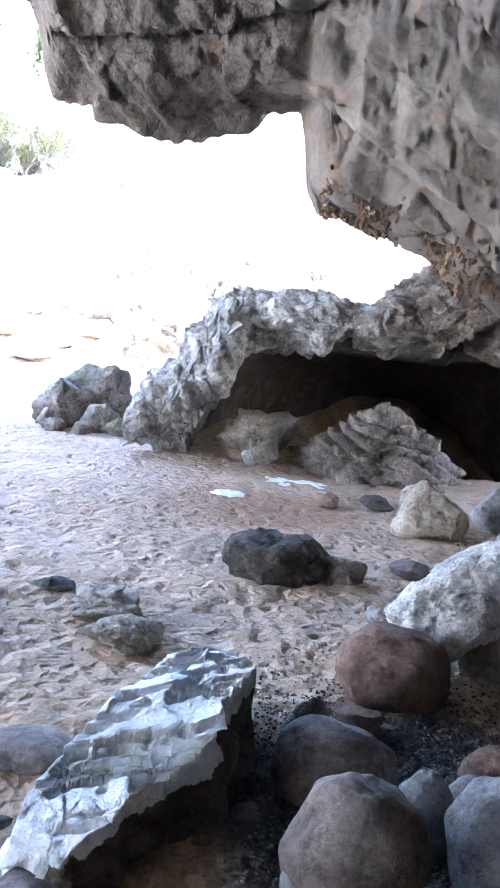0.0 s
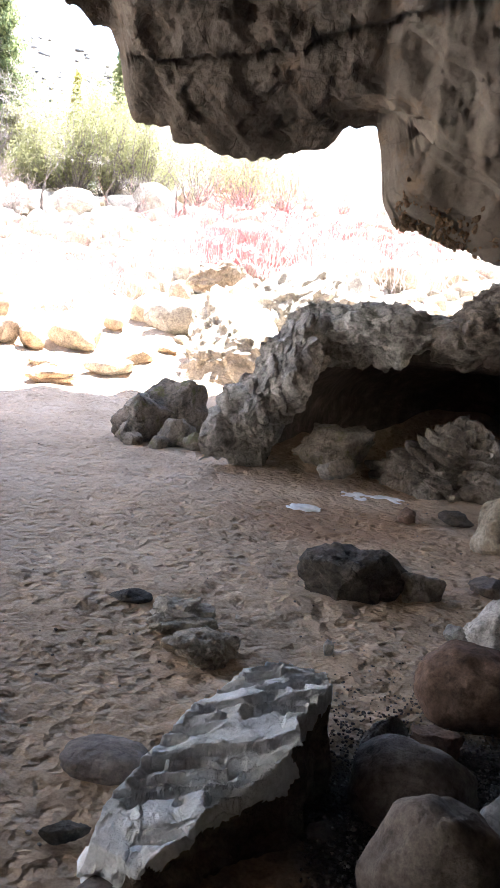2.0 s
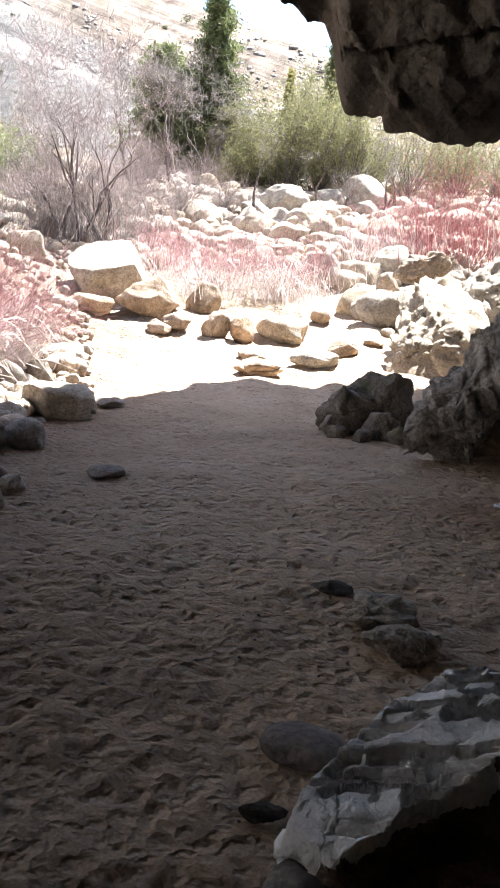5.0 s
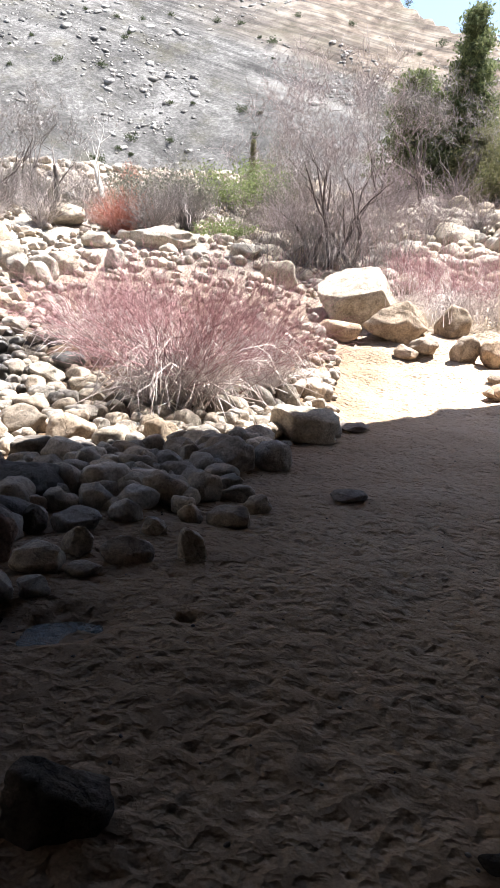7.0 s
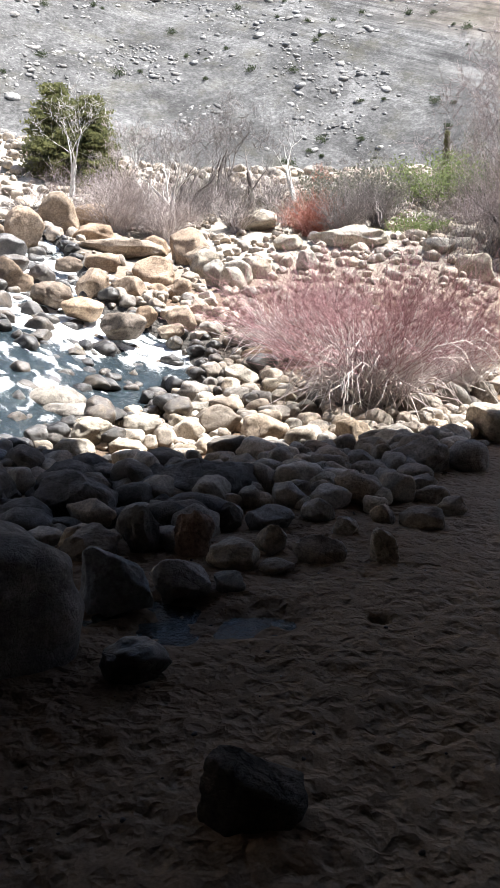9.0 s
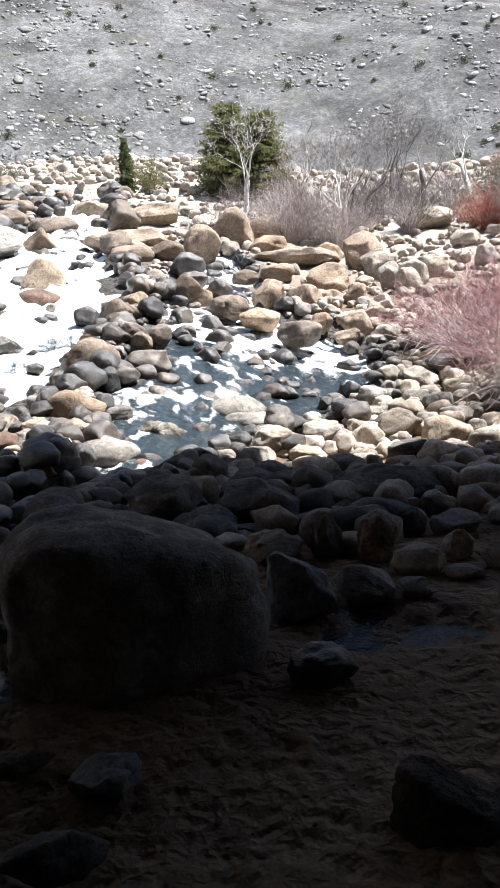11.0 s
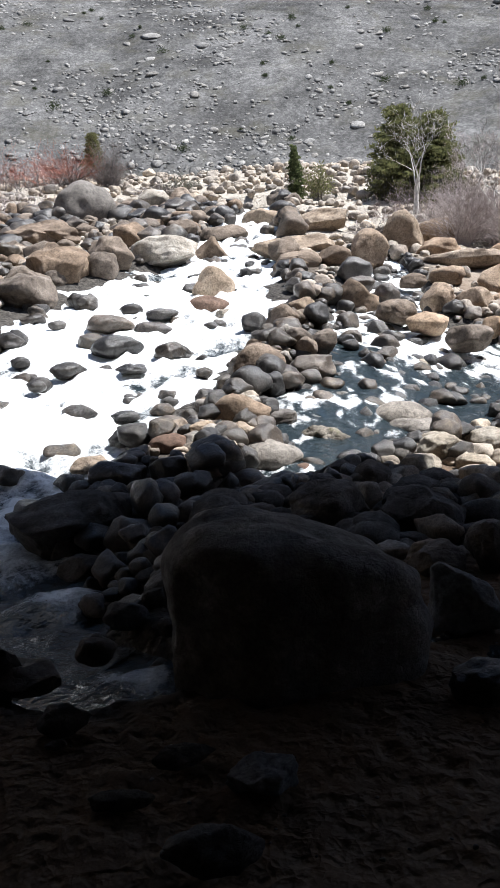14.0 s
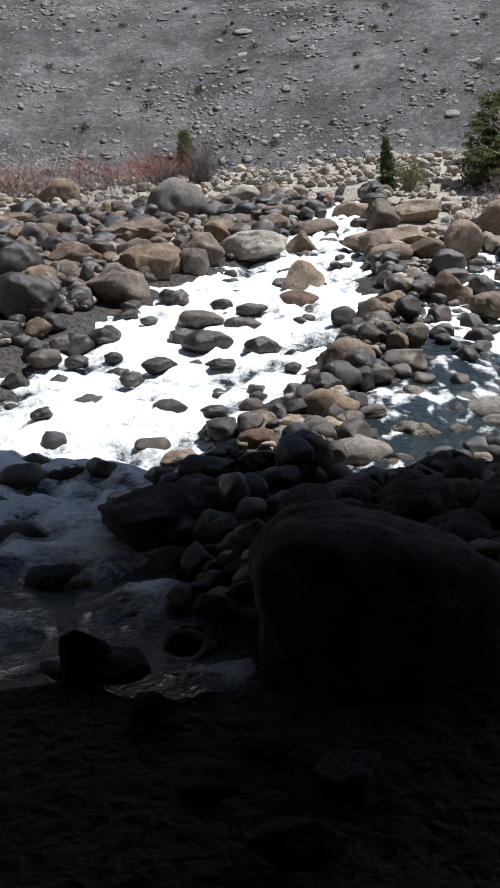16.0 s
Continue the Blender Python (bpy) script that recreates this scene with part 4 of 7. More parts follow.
put('pale', -9.07, 27.40, 4.57, 2.25, 1.80, 1.33, 15, 65)
put('pale', -10.94, 27.84, 4.71, 0.75, 0.60, 0.81, 23, 66)
put('pale', -5.40, 19.04, 2.16, 1.42, 1.13, 1.14, 4, 67)
put('pale', -6.96, 30.01, 5.15, 2.00, 1.60, 1.60, 2, 68)
put('pale', -11.23, 21.13, 3.11, 0.86, 0.69, 0.65, 20, 69)
put('greyflat', -5.26, 9.25, 0.05, 0.51, 0.66, 0.15, 41, 70)
put('cobble', -6.34, 8.57, 0.30, 0.55, 0.44, 0.53, 29, 71)
put('cobble', -6.46, 9.47, 0.28, 0.47, 0.38, 0.44, 40, 72)
put('cobble', -6.65, 10.46, 0.29, 0.47, 0.38, 0.33, 43, 73)
put('cobble', -5.55, 9.02, 0.09, 0.40, 0.32, 0.30, 42, 74)
put('cobble', -4.77, 6.02, 0.12, 0.60, 0.48, 0.43, 35, 75)
put('cobble', -5.17, 5.94, 0.10, 0.29, 0.23, 0.34, 38, 76)
put('greyround2', -4.54, 6.45, 0.09, 0.40, 0.32, 0.35, 36, 77)
put('greyflat', -3.33, 5.87, 0.03, 0.33, 0.37, 0.11, 36, 78)
put('pale', -3.77, 13.66, 0.52, 0.92, 0.73, 0.38, 6, 79)
put('pale', -7.75, 17.33, 1.75, 0.68, 0.54, 0.37, 30, 80)
put('pale', -5.61, 17.94, 1.71, 0.67, 0.54, 0.36, 25, 81)
put('cobble', -4.20, 4.56, 0.10, 0.42, 0.33, 0.37, 51, 82)
put('cobble', -4.23, 5.06, 0.05, 0.26, 0.21, 0.17, 29, 83)
put('cobble', -4.25, 5.40, 0.05, 0.28, 0.23, 0.17, 49, 84)
put('cobble', -3.91, 5.14, 0.04, 0.31, 0.25, 0.17, 27, 85)
put('cobble', -3.58, 4.92, 0.05, 0.25, 0.20, 0.18, 32, 86)
put('cobble', -3.49, 4.48, 0.05, 0.38, 0.30, 0.21, 41, 87)
put('cobble', -3.72, 4.31, 0.06, 0.19, 0.15, 0.22, 51, 88)
put('whiteblock2', -3.12, 3.62, 0.08, 0.21, 0.17, 0.32, 37, 89)
put('cobble', -4.54, 4.24, 0.07, 0.34, 0.27, 0.26, 57, 90)
put('cobble', -4.18, 3.66, 0.05, 0.37, 0.30, 0.21, 50, 91)
put('cobble', -4.07, 4.00, 0.06, 0.30, 0.24, 0.22, 41, 92)
put('cobble', -3.69, 3.90, 0.05, 0.19, 0.15, 0.18, 39, 93)
put('cobble', -3.40, 3.37, 0.06, 0.33, 0.27, 0.23, 38, 94)
put('cobble', -3.72, 3.28, 0.06, 0.22, 0.17, 0.23, 39, 95)
put('cobble', -3.68, 2.95, 0.06, 0.35, 0.28, 0.24, 43, 96)
put('cobble', -3.43, 3.06, 0.03, 0.21, 0.17, 0.12, 53, 97)
put('cobble', -3.39, 2.67, 0.03, 0.20, 0.16, 0.15, 64, 98)
put('cobble', -3.55, 2.45, 0.04, 0.36, 0.29, 0.28, 47, 99)
put('greyblock', -3.60, 2.08, 0.09, 0.52, 0.40, 0.46, 49, 100)
put('cobble', -4.37, 2.37, 0.07, 0.41, 0.33, 0.26, 73, 101)
put('darkround', -4.27, 2.67, 0.10, 0.27, 0.22, 0.39, 59, 102)
put('brownblock2', -4.02, 2.88, 0.10, 0.30, 0.24, 0.41, 52, 103)
put('darkround', -4.35, 3.44, 0.06, 0.21, 0.16, 0.22, 45, 104)
put('darkround', -6.29, 4.96, 0.10, 0.61, 0.48, 0.33, 54, 105)
put('darkbig', -5.17, 3.90, 0.11, 0.87, 0.70, 0.42, 61, 106)
put('darkbig', -5.31, 2.74, 0.12, 0.62, 0.50, 0.46, 62, 107)
put('darkround', -5.97, 3.38, 0.07, 0.32, 0.26, 0.24, 59, 108)
put('darkround', -5.54, 3.43, 0.04, 0.33, 0.26, 0.16, 48, 109)
put('darkround', -5.08, 3.36, 0.04, 0.22, 0.18, 0.17, 67, 110)
put('cobble', -4.89, 4.97, 0.06, 0.33, 0.26, 0.21, 33, 111)
put('cobble', -5.14, 5.58, 0.08, 0.33, 0.27, 0.27, 42, 112)
put('cobble', -5.11, 5.88, 0.09, 0.25, 0.20, 0.33, 49, 113)
put('cobble', -4.84, 6.08, 0.12, 0.54, 0.43, 0.42, 30, 114)
put('cobble', -4.81, 6.78, 0.06, 0.45, 0.36, 0.23, 41, 115)
put('cobble', -6.18, 5.38, 0.08, 0.26, 0.21, 0.25, 60, 116)
put('cobble', -5.70, 5.22, 0.05, 0.29, 0.23, 0.18, 51, 117)
put('tan', -5.74, 5.65, 0.08, 0.40, 0.32, 0.25, 52, 118)
put('tan', -5.96, 6.35, 0.14, 0.47, 0.37, 0.41, 34, 119)
put('tan', -6.30, 6.09, 0.11, 0.47, 0.38, 0.26, 44, 120)
put('tan', -6.60, 5.66, 0.14, 0.59, 0.47, 0.42, 41, 121)
put('cobble', -7.25, 5.56, 0.18, 0.56, 0.44, 0.45, 61, 122)
put('pale', -7.69, 4.86, 0.17, 0.52, 0.42, 0.32, 53, 123)
put('pale', -7.63, 5.30, 0.15, 0.40, 0.32, 0.28, 54, 124)
put('pale', -8.25, 5.55, 0.25, 0.32, 0.25, 0.26, 68, 125)
put('pale', -7.47, 4.10, 0.18, 0.49, 0.39, 0.36, 70, 126)
put('pale', -7.02, 4.25, 0.09, 0.40, 0.32, 0.21, 70, 127)
put('pale', -7.10, 3.70, 0.12, 0.43, 0.34, 0.25, 61, 128)
put('greyround2', -8.91, 4.49, 0.20, 0.81, 0.65, 0.41, 63, 129)
put('wet', -2.82, 1.71, 0.05, 0.32, 0.25, 0.20, 64, 130)
put('blackrock', -1.80, 1.51, 0.05, 0.33, 0.24, 0.29, 50, 131)
put('tan', -9.22, 7.80, 0.73, 0.52, 0.42, 0.33, 45, 132)
put('pale', -8.77, 7.07, 0.53, 0.57, 0.45, 0.35, 49, 133)
put('pale', -8.16, 7.25, 0.44, 0.55, 0.44, 0.29, 40, 134)
put('pale', -8.94, 7.57, 0.64, 0.50, 0.40, 0.32, 47, 135)
put('pale', -8.00, 5.87, 0.23, 0.43, 0.34, 0.27, 65, 136)
put('pale', -7.68, 6.96, 0.31, 0.45, 0.36, 0.28, 59, 137)
put('pale', -8.09, 7.97, 0.53, 0.49, 0.39, 0.26, 48, 138)
put('tan', -17.74, 9.08, 3.41, 1.05, 0.85, 1.25, 63, 1139)
put('tan', -18.32, 10.29, 3.47, 1.10, 0.88, 0.79, 57, 140)
put('tan', -18.44, 11.20, 3.48, 0.76, 0.61, 0.73, 49, 141)
put('tan', -16.83, 9.46, 2.96, 1.23, 0.99, 0.56, 55, 142)
put('longtan', -15.91, 9.54, 2.64, 2.02, 1.01, 0.51, 66, 143)
put('tan', -15.85, 10.38, 2.66, 0.73, 0.59, 0.66, 66, 144)
put('tan', -15.27, 10.87, 2.64, 0.93, 0.74, 0.98, 51, 145)
put('tan', -14.72, 10.89, 2.42, 0.71, 0.57, 0.62, 60, 146)
put('pale', -13.37, 10.20, 2.04, 0.60, 0.48, 0.63, 59, 147)
put('tan', -14.67, 8.36, 2.25, 0.93, 0.75, 0.44, 65, 148)
put('tan', -13.80, 9.07, 2.03, 1.05, 0.84, 0.69, 61, 149)
put('tan', -13.09, 7.32, 1.82, 0.74, 0.59, 0.62, 67, 150)
put('tan', -12.79, 7.82, 1.68, 0.69, 0.55, 0.57, 55, 151)
put('tan', -11.92, 6.47, 1.42, 0.82, 0.65, 0.41, 66, 152)
put('tan', -12.83, 8.42, 1.65, 0.54, 0.43, 0.40, 51, 153)
put('tan', -12.86, 9.01, 1.72, 0.55, 0.44, 0.47, 55, 154)
put('darktan', -12.41, 6.16, 1.63, 0.64, 0.51, 0.47, 70, 155)
put('darktan', -11.11, 6.65, 1.15, 0.83, 0.66, 0.49, 64, 156)
put('tan', -11.67, 7.45, 1.28, 0.44, 0.35, 0.36, 52, 157)
put('tan', -11.28, 7.93, 1.23, 0.53, 0.43, 0.52, 66, 158)
put('pale', -13.06, 10.51, 2.03, 0.74, 0.60, 0.63, 55, 159)
put('tan', -11.67, 8.53, 1.36, 0.47, 0.37, 0.39, 56, 160)
put('darktan', -14.52, 7.54, 2.22, 0.59, 0.47, 0.32, 51, 161)
put('tan', -10.96, 7.47, 1.06, 0.48, 0.38, 0.31, 57, 162)
put('pale', -10.74, 8.09, 1.08, 0.48, 0.39, 0.31, 47, 163)
put('pale', -13.59, 11.36, 2.25, 0.76, 0.61, 0.55, 54, 164)
put('pale', -14.36, 15.05, 3.05, 1.64, 1.31, 0.55, 43, 165)
put('pale', -15.12, 13.69, 2.93, 0.88, 0.70, 0.47, 55, 166)
put('pale', -17.62, 14.64, 3.64, 1.48, 1.19, 0.70, 54, 167)
put('pale', -14.24, 14.97, 3.04, 1.93, 1.54, 0.63, 51, 168)
put('pale', -12.35, 15.92, 2.81, 0.87, 0.69, 0.54, 34, 169)
put('pale', -14.72, 20.56, 3.99, 0.73, 0.58, 0.69, 39, 170)
put('pale', -10.70, 15.10, 2.21, 1.00, 0.80, 0.71, 41, 171)
put('pale', -13.58, 17.97, 3.34, 0.97, 0.78, 0.43, 45, 172)
put('pale', -14.12, 10.52, 2.28, 0.63, 0.51, 0.75, 50, 173)
put('pale', -12.78, 10.19, 1.92, 0.64, 0.52, 0.63, 60, 174)
put('pale', -13.16, 11.23, 2.14, 0.62, 0.50, 0.53, 58, 175)
put('pale', -11.33, 19.40, 2.74, 0.81, 0.64, 0.52, 35, 176)
put('pale', -10.70, 21.57, 3.15, 1.04, 0.83, 0.65, 38, 177)
put('pale', -10.84, 27.46, 4.61, 0.96, 0.77, 0.80, 32, 178)
put('pale', -13.05, 12.44, 2.33, 0.65, 0.52, 0.56, 47, 179)
put('tan', -15.55, 3.88, 2.29, 0.95, 0.76, 0.90, 77, 180)
put('brownround2', -14.89, 3.54, 1.96, 0.87, 0.69, 0.46, 69, 181)
put('pale', -14.28, 3.75, 1.77, 0.50, 0.40, 0.30, 83, 182)
put('wetlight', -14.24, 1.63, 1.70, 0.91, 0.73, 0.49, 94, 183)
put('wetlight', -13.77, 2.32, 1.57, 0.79, 0.63, 0.42, 80, 184)
put('wet', -12.82, 1.60, 1.30, 0.92, 0.73, 0.50, 87, 185)
put('wet', -12.45, 2.41, 1.20, 0.72, 0.57, 0.39, 84, 186)
put('wet', -15.73, 1.51, 2.14, 0.53, 0.43, 0.51, 90, 187)
put('wet', -11.67, 0.35, 0.90, 0.41, 0.33, 0.36, 80, 188)
put('wet', -11.98, 0.88, 1.00, 0.46, 0.37, 0.37, 93, 189)
put('wet', -11.99, 1.27, 1.01, 0.34, 0.27, 0.36, 86, 190)
put('wet', -11.85, 1.63, 0.99, 0.46, 0.37, 0.36, 86, 191)
put('pale', -18.66, 3.58, 3.34, 1.59, 1.27, 0.79, 77, 192)
put('greyround2', -24.47, 2.49, 5.24, 1.78, 1.43, 1.53, 87, 193)
put('darktan', -17.39, 1.17, 3.05, 1.43, 1.14, 0.94, 93, 194)
put('darktan', -15.87, 0.35, 2.48, 1.33, 1.07, 0.83, 92, 195)
put('darktan', -21.19, 0.91, 4.04, 1.67, 1.33, 0.62, 93, 196)
put('darktan', -17.52, 2.01, 3.02, 0.76, 0.61, 0.82, 72, 197)
put('darktan', -20.40, 3.12, 3.92, 1.25, 1.00, 0.78, 73, 198)
put('darktan', -21.00, 4.48, 4.11, 0.91, 0.73, 0.60, 77, 199)
put('darktan', -21.15, 5.62, 3.91, 1.56, 1.25, 0.67, 79, 200)
put('tan', -25.03, 5.50, 5.39, 0.91, 0.73, 0.98, 71, 201)
put('pale', -25.88, 4.75, 5.55, 1.22, 0.98, 0.82, 84, 202)
put('darktan', -19.18, 4.79, 3.31, 0.84, 0.67, 0.75, 79, 203)
put('tan', -22.93, 7.39, 4.57, 1.22, 0.97, 0.84, 61, 204)
put('longtan', -17.99, 6.62, 3.19, 2.19, 1.10, 0.95, 69, 205)
put('tan', -16.51, 6.02, 2.71, 1.31, 1.05, 0.87, 63, 206)
put('darktan', -16.11, 6.60, 2.86, 0.74, 0.59, 0.52, 57, 207)
put('darktan', -13.53, 5.95, 1.83, 0.78, 0.63, 0.80, 57, 208)
put('tan', -12.85, 4.68, 1.81, 0.51, 0.41, 0.41, 66, 209)
put('tan', -16.26, 7.47, 2.97, 1.08, 0.86, 0.88, 58, 210)
put('longtan', -19.78, 7.77, 4.02, 1.92, 0.96, 0.65, 61, 211)
put('wetlight', -14.85, 6.47, 2.47, 0.76, 0.60, 0.56, 55, 212)
put('wetlight', -14.00, 6.22, 2.17, 0.55, 0.44, 0.41, 65, 213)
put('wetlight', -13.49, 6.53, 1.97, 0.54, 0.43, 0.40, 61, 214)
put('darktan', -12.47, 6.12, 1.63, 0.60, 0.48, 0.43, 67, 215)
put('darktan', -11.29, 3.98, 1.34, 0.51, 0.40, 0.36, 73, 216)
put('darktan', -10.99, 4.02, 1.24, 0.37, 0.30, 0.31, 64, 217)
put('wetlight', -10.52, 3.95, 0.97, 0.68, 0.54, 0.39, 79, 218)
put('wet', -10.74, 3.34, 1.09, 0.60, 0.48, 0.19, 61, 219)
put('wet', -9.85, 3.15, 0.80, 0.33, 0.26, 0.35, 70, 220)
put('darktan', -11.19, 4.38, 1.29, 0.51, 0.41, 0.41, 63, 221)
put('wetlight', -12.18, 5.69, 1.26, 0.47, 0.38, 0.51, 63, 222)
put('wetlight', -11.89, 5.09, 1.24, 0.41, 0.33, 0.34, 58, 223)
put('pale', -10.88, 5.78, 0.82, 0.34, 0.28, 0.23, 70, 224)
put('greyround2', -9.04, 4.44, 0.28, 0.76, 0.60, 0.54, 61, 225)
put('wetlight', -8.98, 4.77, 0.22, 0.36, 0.29, 0.35, 51, 226)
put('wet', -9.75, 2.30, 0.73, 0.42, 0.34, 0.30, 79, 227)
put('tan', -9.25, 2.31, 0.64, 0.54, 0.43, 0.32, 66, 228)
put('pale', -9.31, 2.68, 0.66, 0.31, 0.25, 0.22, 75, 229)
put('tan', -8.74, 1.94, 0.47, 0.37, 0.29, 0.24, 74, 230)
put('cobble', -8.65, 2.12, 0.46, 0.22, 0.17, 0.24, 78, 231)
put('tan', -8.50, 2.32, 0.44, 0.37, 0.30, 0.27, 86, 232)
put('wetlight', -8.90, 1.59, 0.46, 0.38, 0.31, 0.24, 88, 233)
put('brownround2', -8.52, 1.51, 0.39, 0.43, 0.34, 0.23, 78, 234)
put('wet', -9.31, 1.17, 0.39, 0.40, 0.32, 0.33, 90, 235)
put('wet', -10.20, 1.34, 0.51, 0.36, 0.29, 0.24, 86, 236)
put('cobble', -8.32, 1.69, 0.34, 0.21, 0.17, 0.20, 75, 237)
put('tan', -8.24, 1.87, 0.34, 0.24, 0.19, 0.21, 69, 238)
put('tan', -7.62, 1.69, 0.23, 0.39, 0.31, 0.28, 80, 239)
put('greyround2', -8.09, 2.48, 0.18, 0.64, 0.51, 0.42, 75, 240)
put('mosswet', -8.68, 3.32, 0.23, 0.60, 0.48, 0.39, 80, 241)
put('brownround2', -7.82, 2.74, -0.02, 0.39, 0.31, 0.34, 82, 242)
put('wet', -7.43, 1.85, 0.04, 0.29, 0.23, 0.33, 79, 243)
put('tan', -8.82, 0.72, 0.22, 0.44, 0.35, 0.30, 82, 244)
put('wet', -8.37, 0.44, 0.10, 0.36, 0.29, 0.26, 96, 245)
put('wet', -7.89, 0.89, 0.24, 0.60, 0.48, 0.33, 72, 246)
put('wet', -7.80, 1.35, 0.26, 0.42, 0.34, 0.33, 71, 247)
put('wet', -7.63, 2.34, -0.11, 0.49, 0.39, 0.20, 75, 248)
put('darkbig', -5.88, 2.28, 0.13, 0.80, 0.64, 0.42, 72, 249)
put('darkbig', -5.70, 2.89, 0.10, 0.58, 0.46, 0.38, 54, 250)
put('pale', -6.91, 3.56, 0.13, 0.41, 0.33, 0.33, 66, 251)
put('pale', -7.65, 4.14, 0.19, 0.47, 0.37, 0.30, 71, 252)
put('wetlight', -9.59, 3.49, 0.51, 0.37, 0.29, 0.32, 67, 253)
put('wetlight', -9.90, 3.96, 0.55, 0.46, 0.37, 0.25, 67, 254)
put('wet', -10.25, 4.39, 0.64, 0.40, 0.32, 0.26, 60, 255)
put('wetlight', -9.13, 2.97, 0.49, 0.48, 0.39, 0.22, 67, 256)
put('hugeboulder', -3.56, 1.15, 0.21, 1.13, 0.92, 0.95, 83, 257)
put('darkround', -6.94, 1.15, 0.05, 0.42, 0.34, 0.41, 78, 258)
put('darkround', -6.53, 0.27, -0.10, 0.33, 0.27, 0.31, 99, 259)
put('darkround', -6.10, 0.40, -0.23, 0.50, 0.40, 0.41, 96, 260)
put('darkround', -5.22, 0.75, -0.01, 0.25, 0.20, 0.15, 84, 261)
put('darkround', -4.47, 0.48, 0.02, 0.29, 0.23, 0.17, 78, 262)
put('darkround', -4.60, 0.67, 0.04, 0.17, 0.14, 0.17, 93, 263)
put('darkround', -3.98, 0.25, 0.04, 0.23, 0.18, 0.16, 86, 264)
put('darkround', -4.14, 0.65, 0.03, 0.12, 0.10, 0.12, 79, 265)
put('darkround', -5.79, 0.91, 0.07, 0.19, 0.15, 0.24, 77, 266)
put('cobble', -4.49, 2.44, 0.06, 0.40, 0.32, 0.21, 73, 267)
put('darkround', -4.51, 2.81, 0.08, 0.29, 0.23, 0.30, 58, 268)
put('greyblock', -2.55, 0.69, 0.04, 0.35, 0.27, 0.15, 70, 269)
put('darkflat', -2.82, 0.46, 0.02, 0.26, 0.14, 0.08, 80, 270)
put('darkflat', -2.62, 0.19, 0.02, 0.25, 0.11, 0.06, 77, 271)
put('darkround', -2.21, 0.43, 0.04, 0.32, 0.22, 0.14, 82, 272)
put('darkround', -3.26, 0.04, 0.04, 0.23, 0.18, 0.14, 88, 273)
put('darkround', -3.78, -0.09, 0.04, 0.41, 0.33, 0.17, 87, 274)
put('leaner', -6.87, 0.32, 0.07, 1.40, 1.12, 0.65, 94, 275)
put('darkround', -6.22, -0.55, -0.23, 0.47, 0.38, 0.38, 103, 276)
put('blackpoint', -3.79, -0.23, 0.08, 0.32, 0.26, 0.31, 82, 277)
put('darkround', -4.02, 0.28, 0.03, 0.14, 0.11, 0.13, 87, 278)
put('wet', -14.64, -1.20, 2.27, 1.19, 0.95, 0.99, 89, 279)
put('wet', -17.75, -1.57, 3.19, 1.26, 1.01, 1.06, 106, 280)
put('darktan', -16.24, 0.36, 2.61, 1.25, 1.00, 0.75, 96, 281)
put('darktan', -17.66, 1.14, 3.12, 1.36, 1.09, 0.94, 80, 282)
put('darktan', -21.38, 1.13, 4.12, 2.16, 1.73, 0.70, 81, 283)
put('darktan', -19.38, -0.37, 3.51, 1.17, 0.94, 0.59, 83, 284)
put('wet', -13.34, -0.40, 1.49, 0.61, 0.49, 0.45, 103, 285)
put('wet', -13.59, 0.07, 1.53, 0.57, 0.46, 0.58, 85, 286)
put('wet', -12.90, -1.00, 1.45, 0.45, 0.36, 0.44, 97, 287)
put('wet', -10.62, -0.80, 0.61, 0.34, 0.27, 0.36, 94, 288)
put('wet', -13.41, -1.42, 1.79, 0.48, 0.39, 0.52, 100, 289)
put('darktan', -20.83, -1.65, 3.92, 0.60, 0.48, 0.49, 97, 290)
put('darktan', -25.33, -2.08, 5.20, 1.10, 0.88, 0.48, 101, 291)
put('darktan', -23.25, -0.89, 4.65, 1.35, 1.08, 0.71, 83, 292)
put('darktan', -29.80, -0.94, 6.60, 1.52, 1.21, 1.04, 98, 293)
put('darktan', -18.32, 2.33, 3.30, 1.20, 0.96, 0.78, 78, 294)
put('wet', -15.84, 1.39, 2.19, 0.57, 0.46, 0.49, 86, 295)
put('wet', -14.90, 0.48, 1.91, 0.53, 0.43, 0.34, 84, 296)
put('wet', -16.49, -0.15, 2.70, 0.36, 0.28, 0.64, 86, 297)
put('darktan', -17.04, 1.03, 2.78, 0.49, 0.39, 0.40, 87, 298)
put('pale', -27.68, 4.22, 5.78, 1.01, 0.81, 0.65, 80, 299)
put('wet', -11.89, -1.26, 1.06, 0.43, 0.34, 0.28, 93, 300)
put('wet', -10.13, -1.15, 0.44, 0.37, 0.29, 0.20, 102, 301)
put('tan', -8.99, 1.76, 0.50, 0.30, 0.24, 0.21, 81, 302)
put('darkround', -3.13, 0.02, 0.01, 0.10, 0.08, 0.04, 78, 303)
put('wet', -12.10, 0.19, 1.01, 0.52, 0.42, 0.28, 83, 304)
put('greyrough', -1.22, 9.43, 0.06, 0.21, 0.17, 0.22, 6, 305)
put('mossgrey', -1.85, 8.90, 0.06, 0.24, 0.19, 0.23, 22, 306)
put('mossgrey', -2.26, 10.11, 0.07, 0.22, 0.18, 0.24, 22, 307)
put('greyrough', -1.30, 8.88, 0.06, 0.20, 0.16, 0.23, 9, 308)
put('greyrough', -2.14, 11.56, 0.16, 0.45, 0.36, 0.46, -1, 309)
put('greyrough', -1.77, 10.28, 0.08, 0.26, 0.21, 0.30, 16, 310)
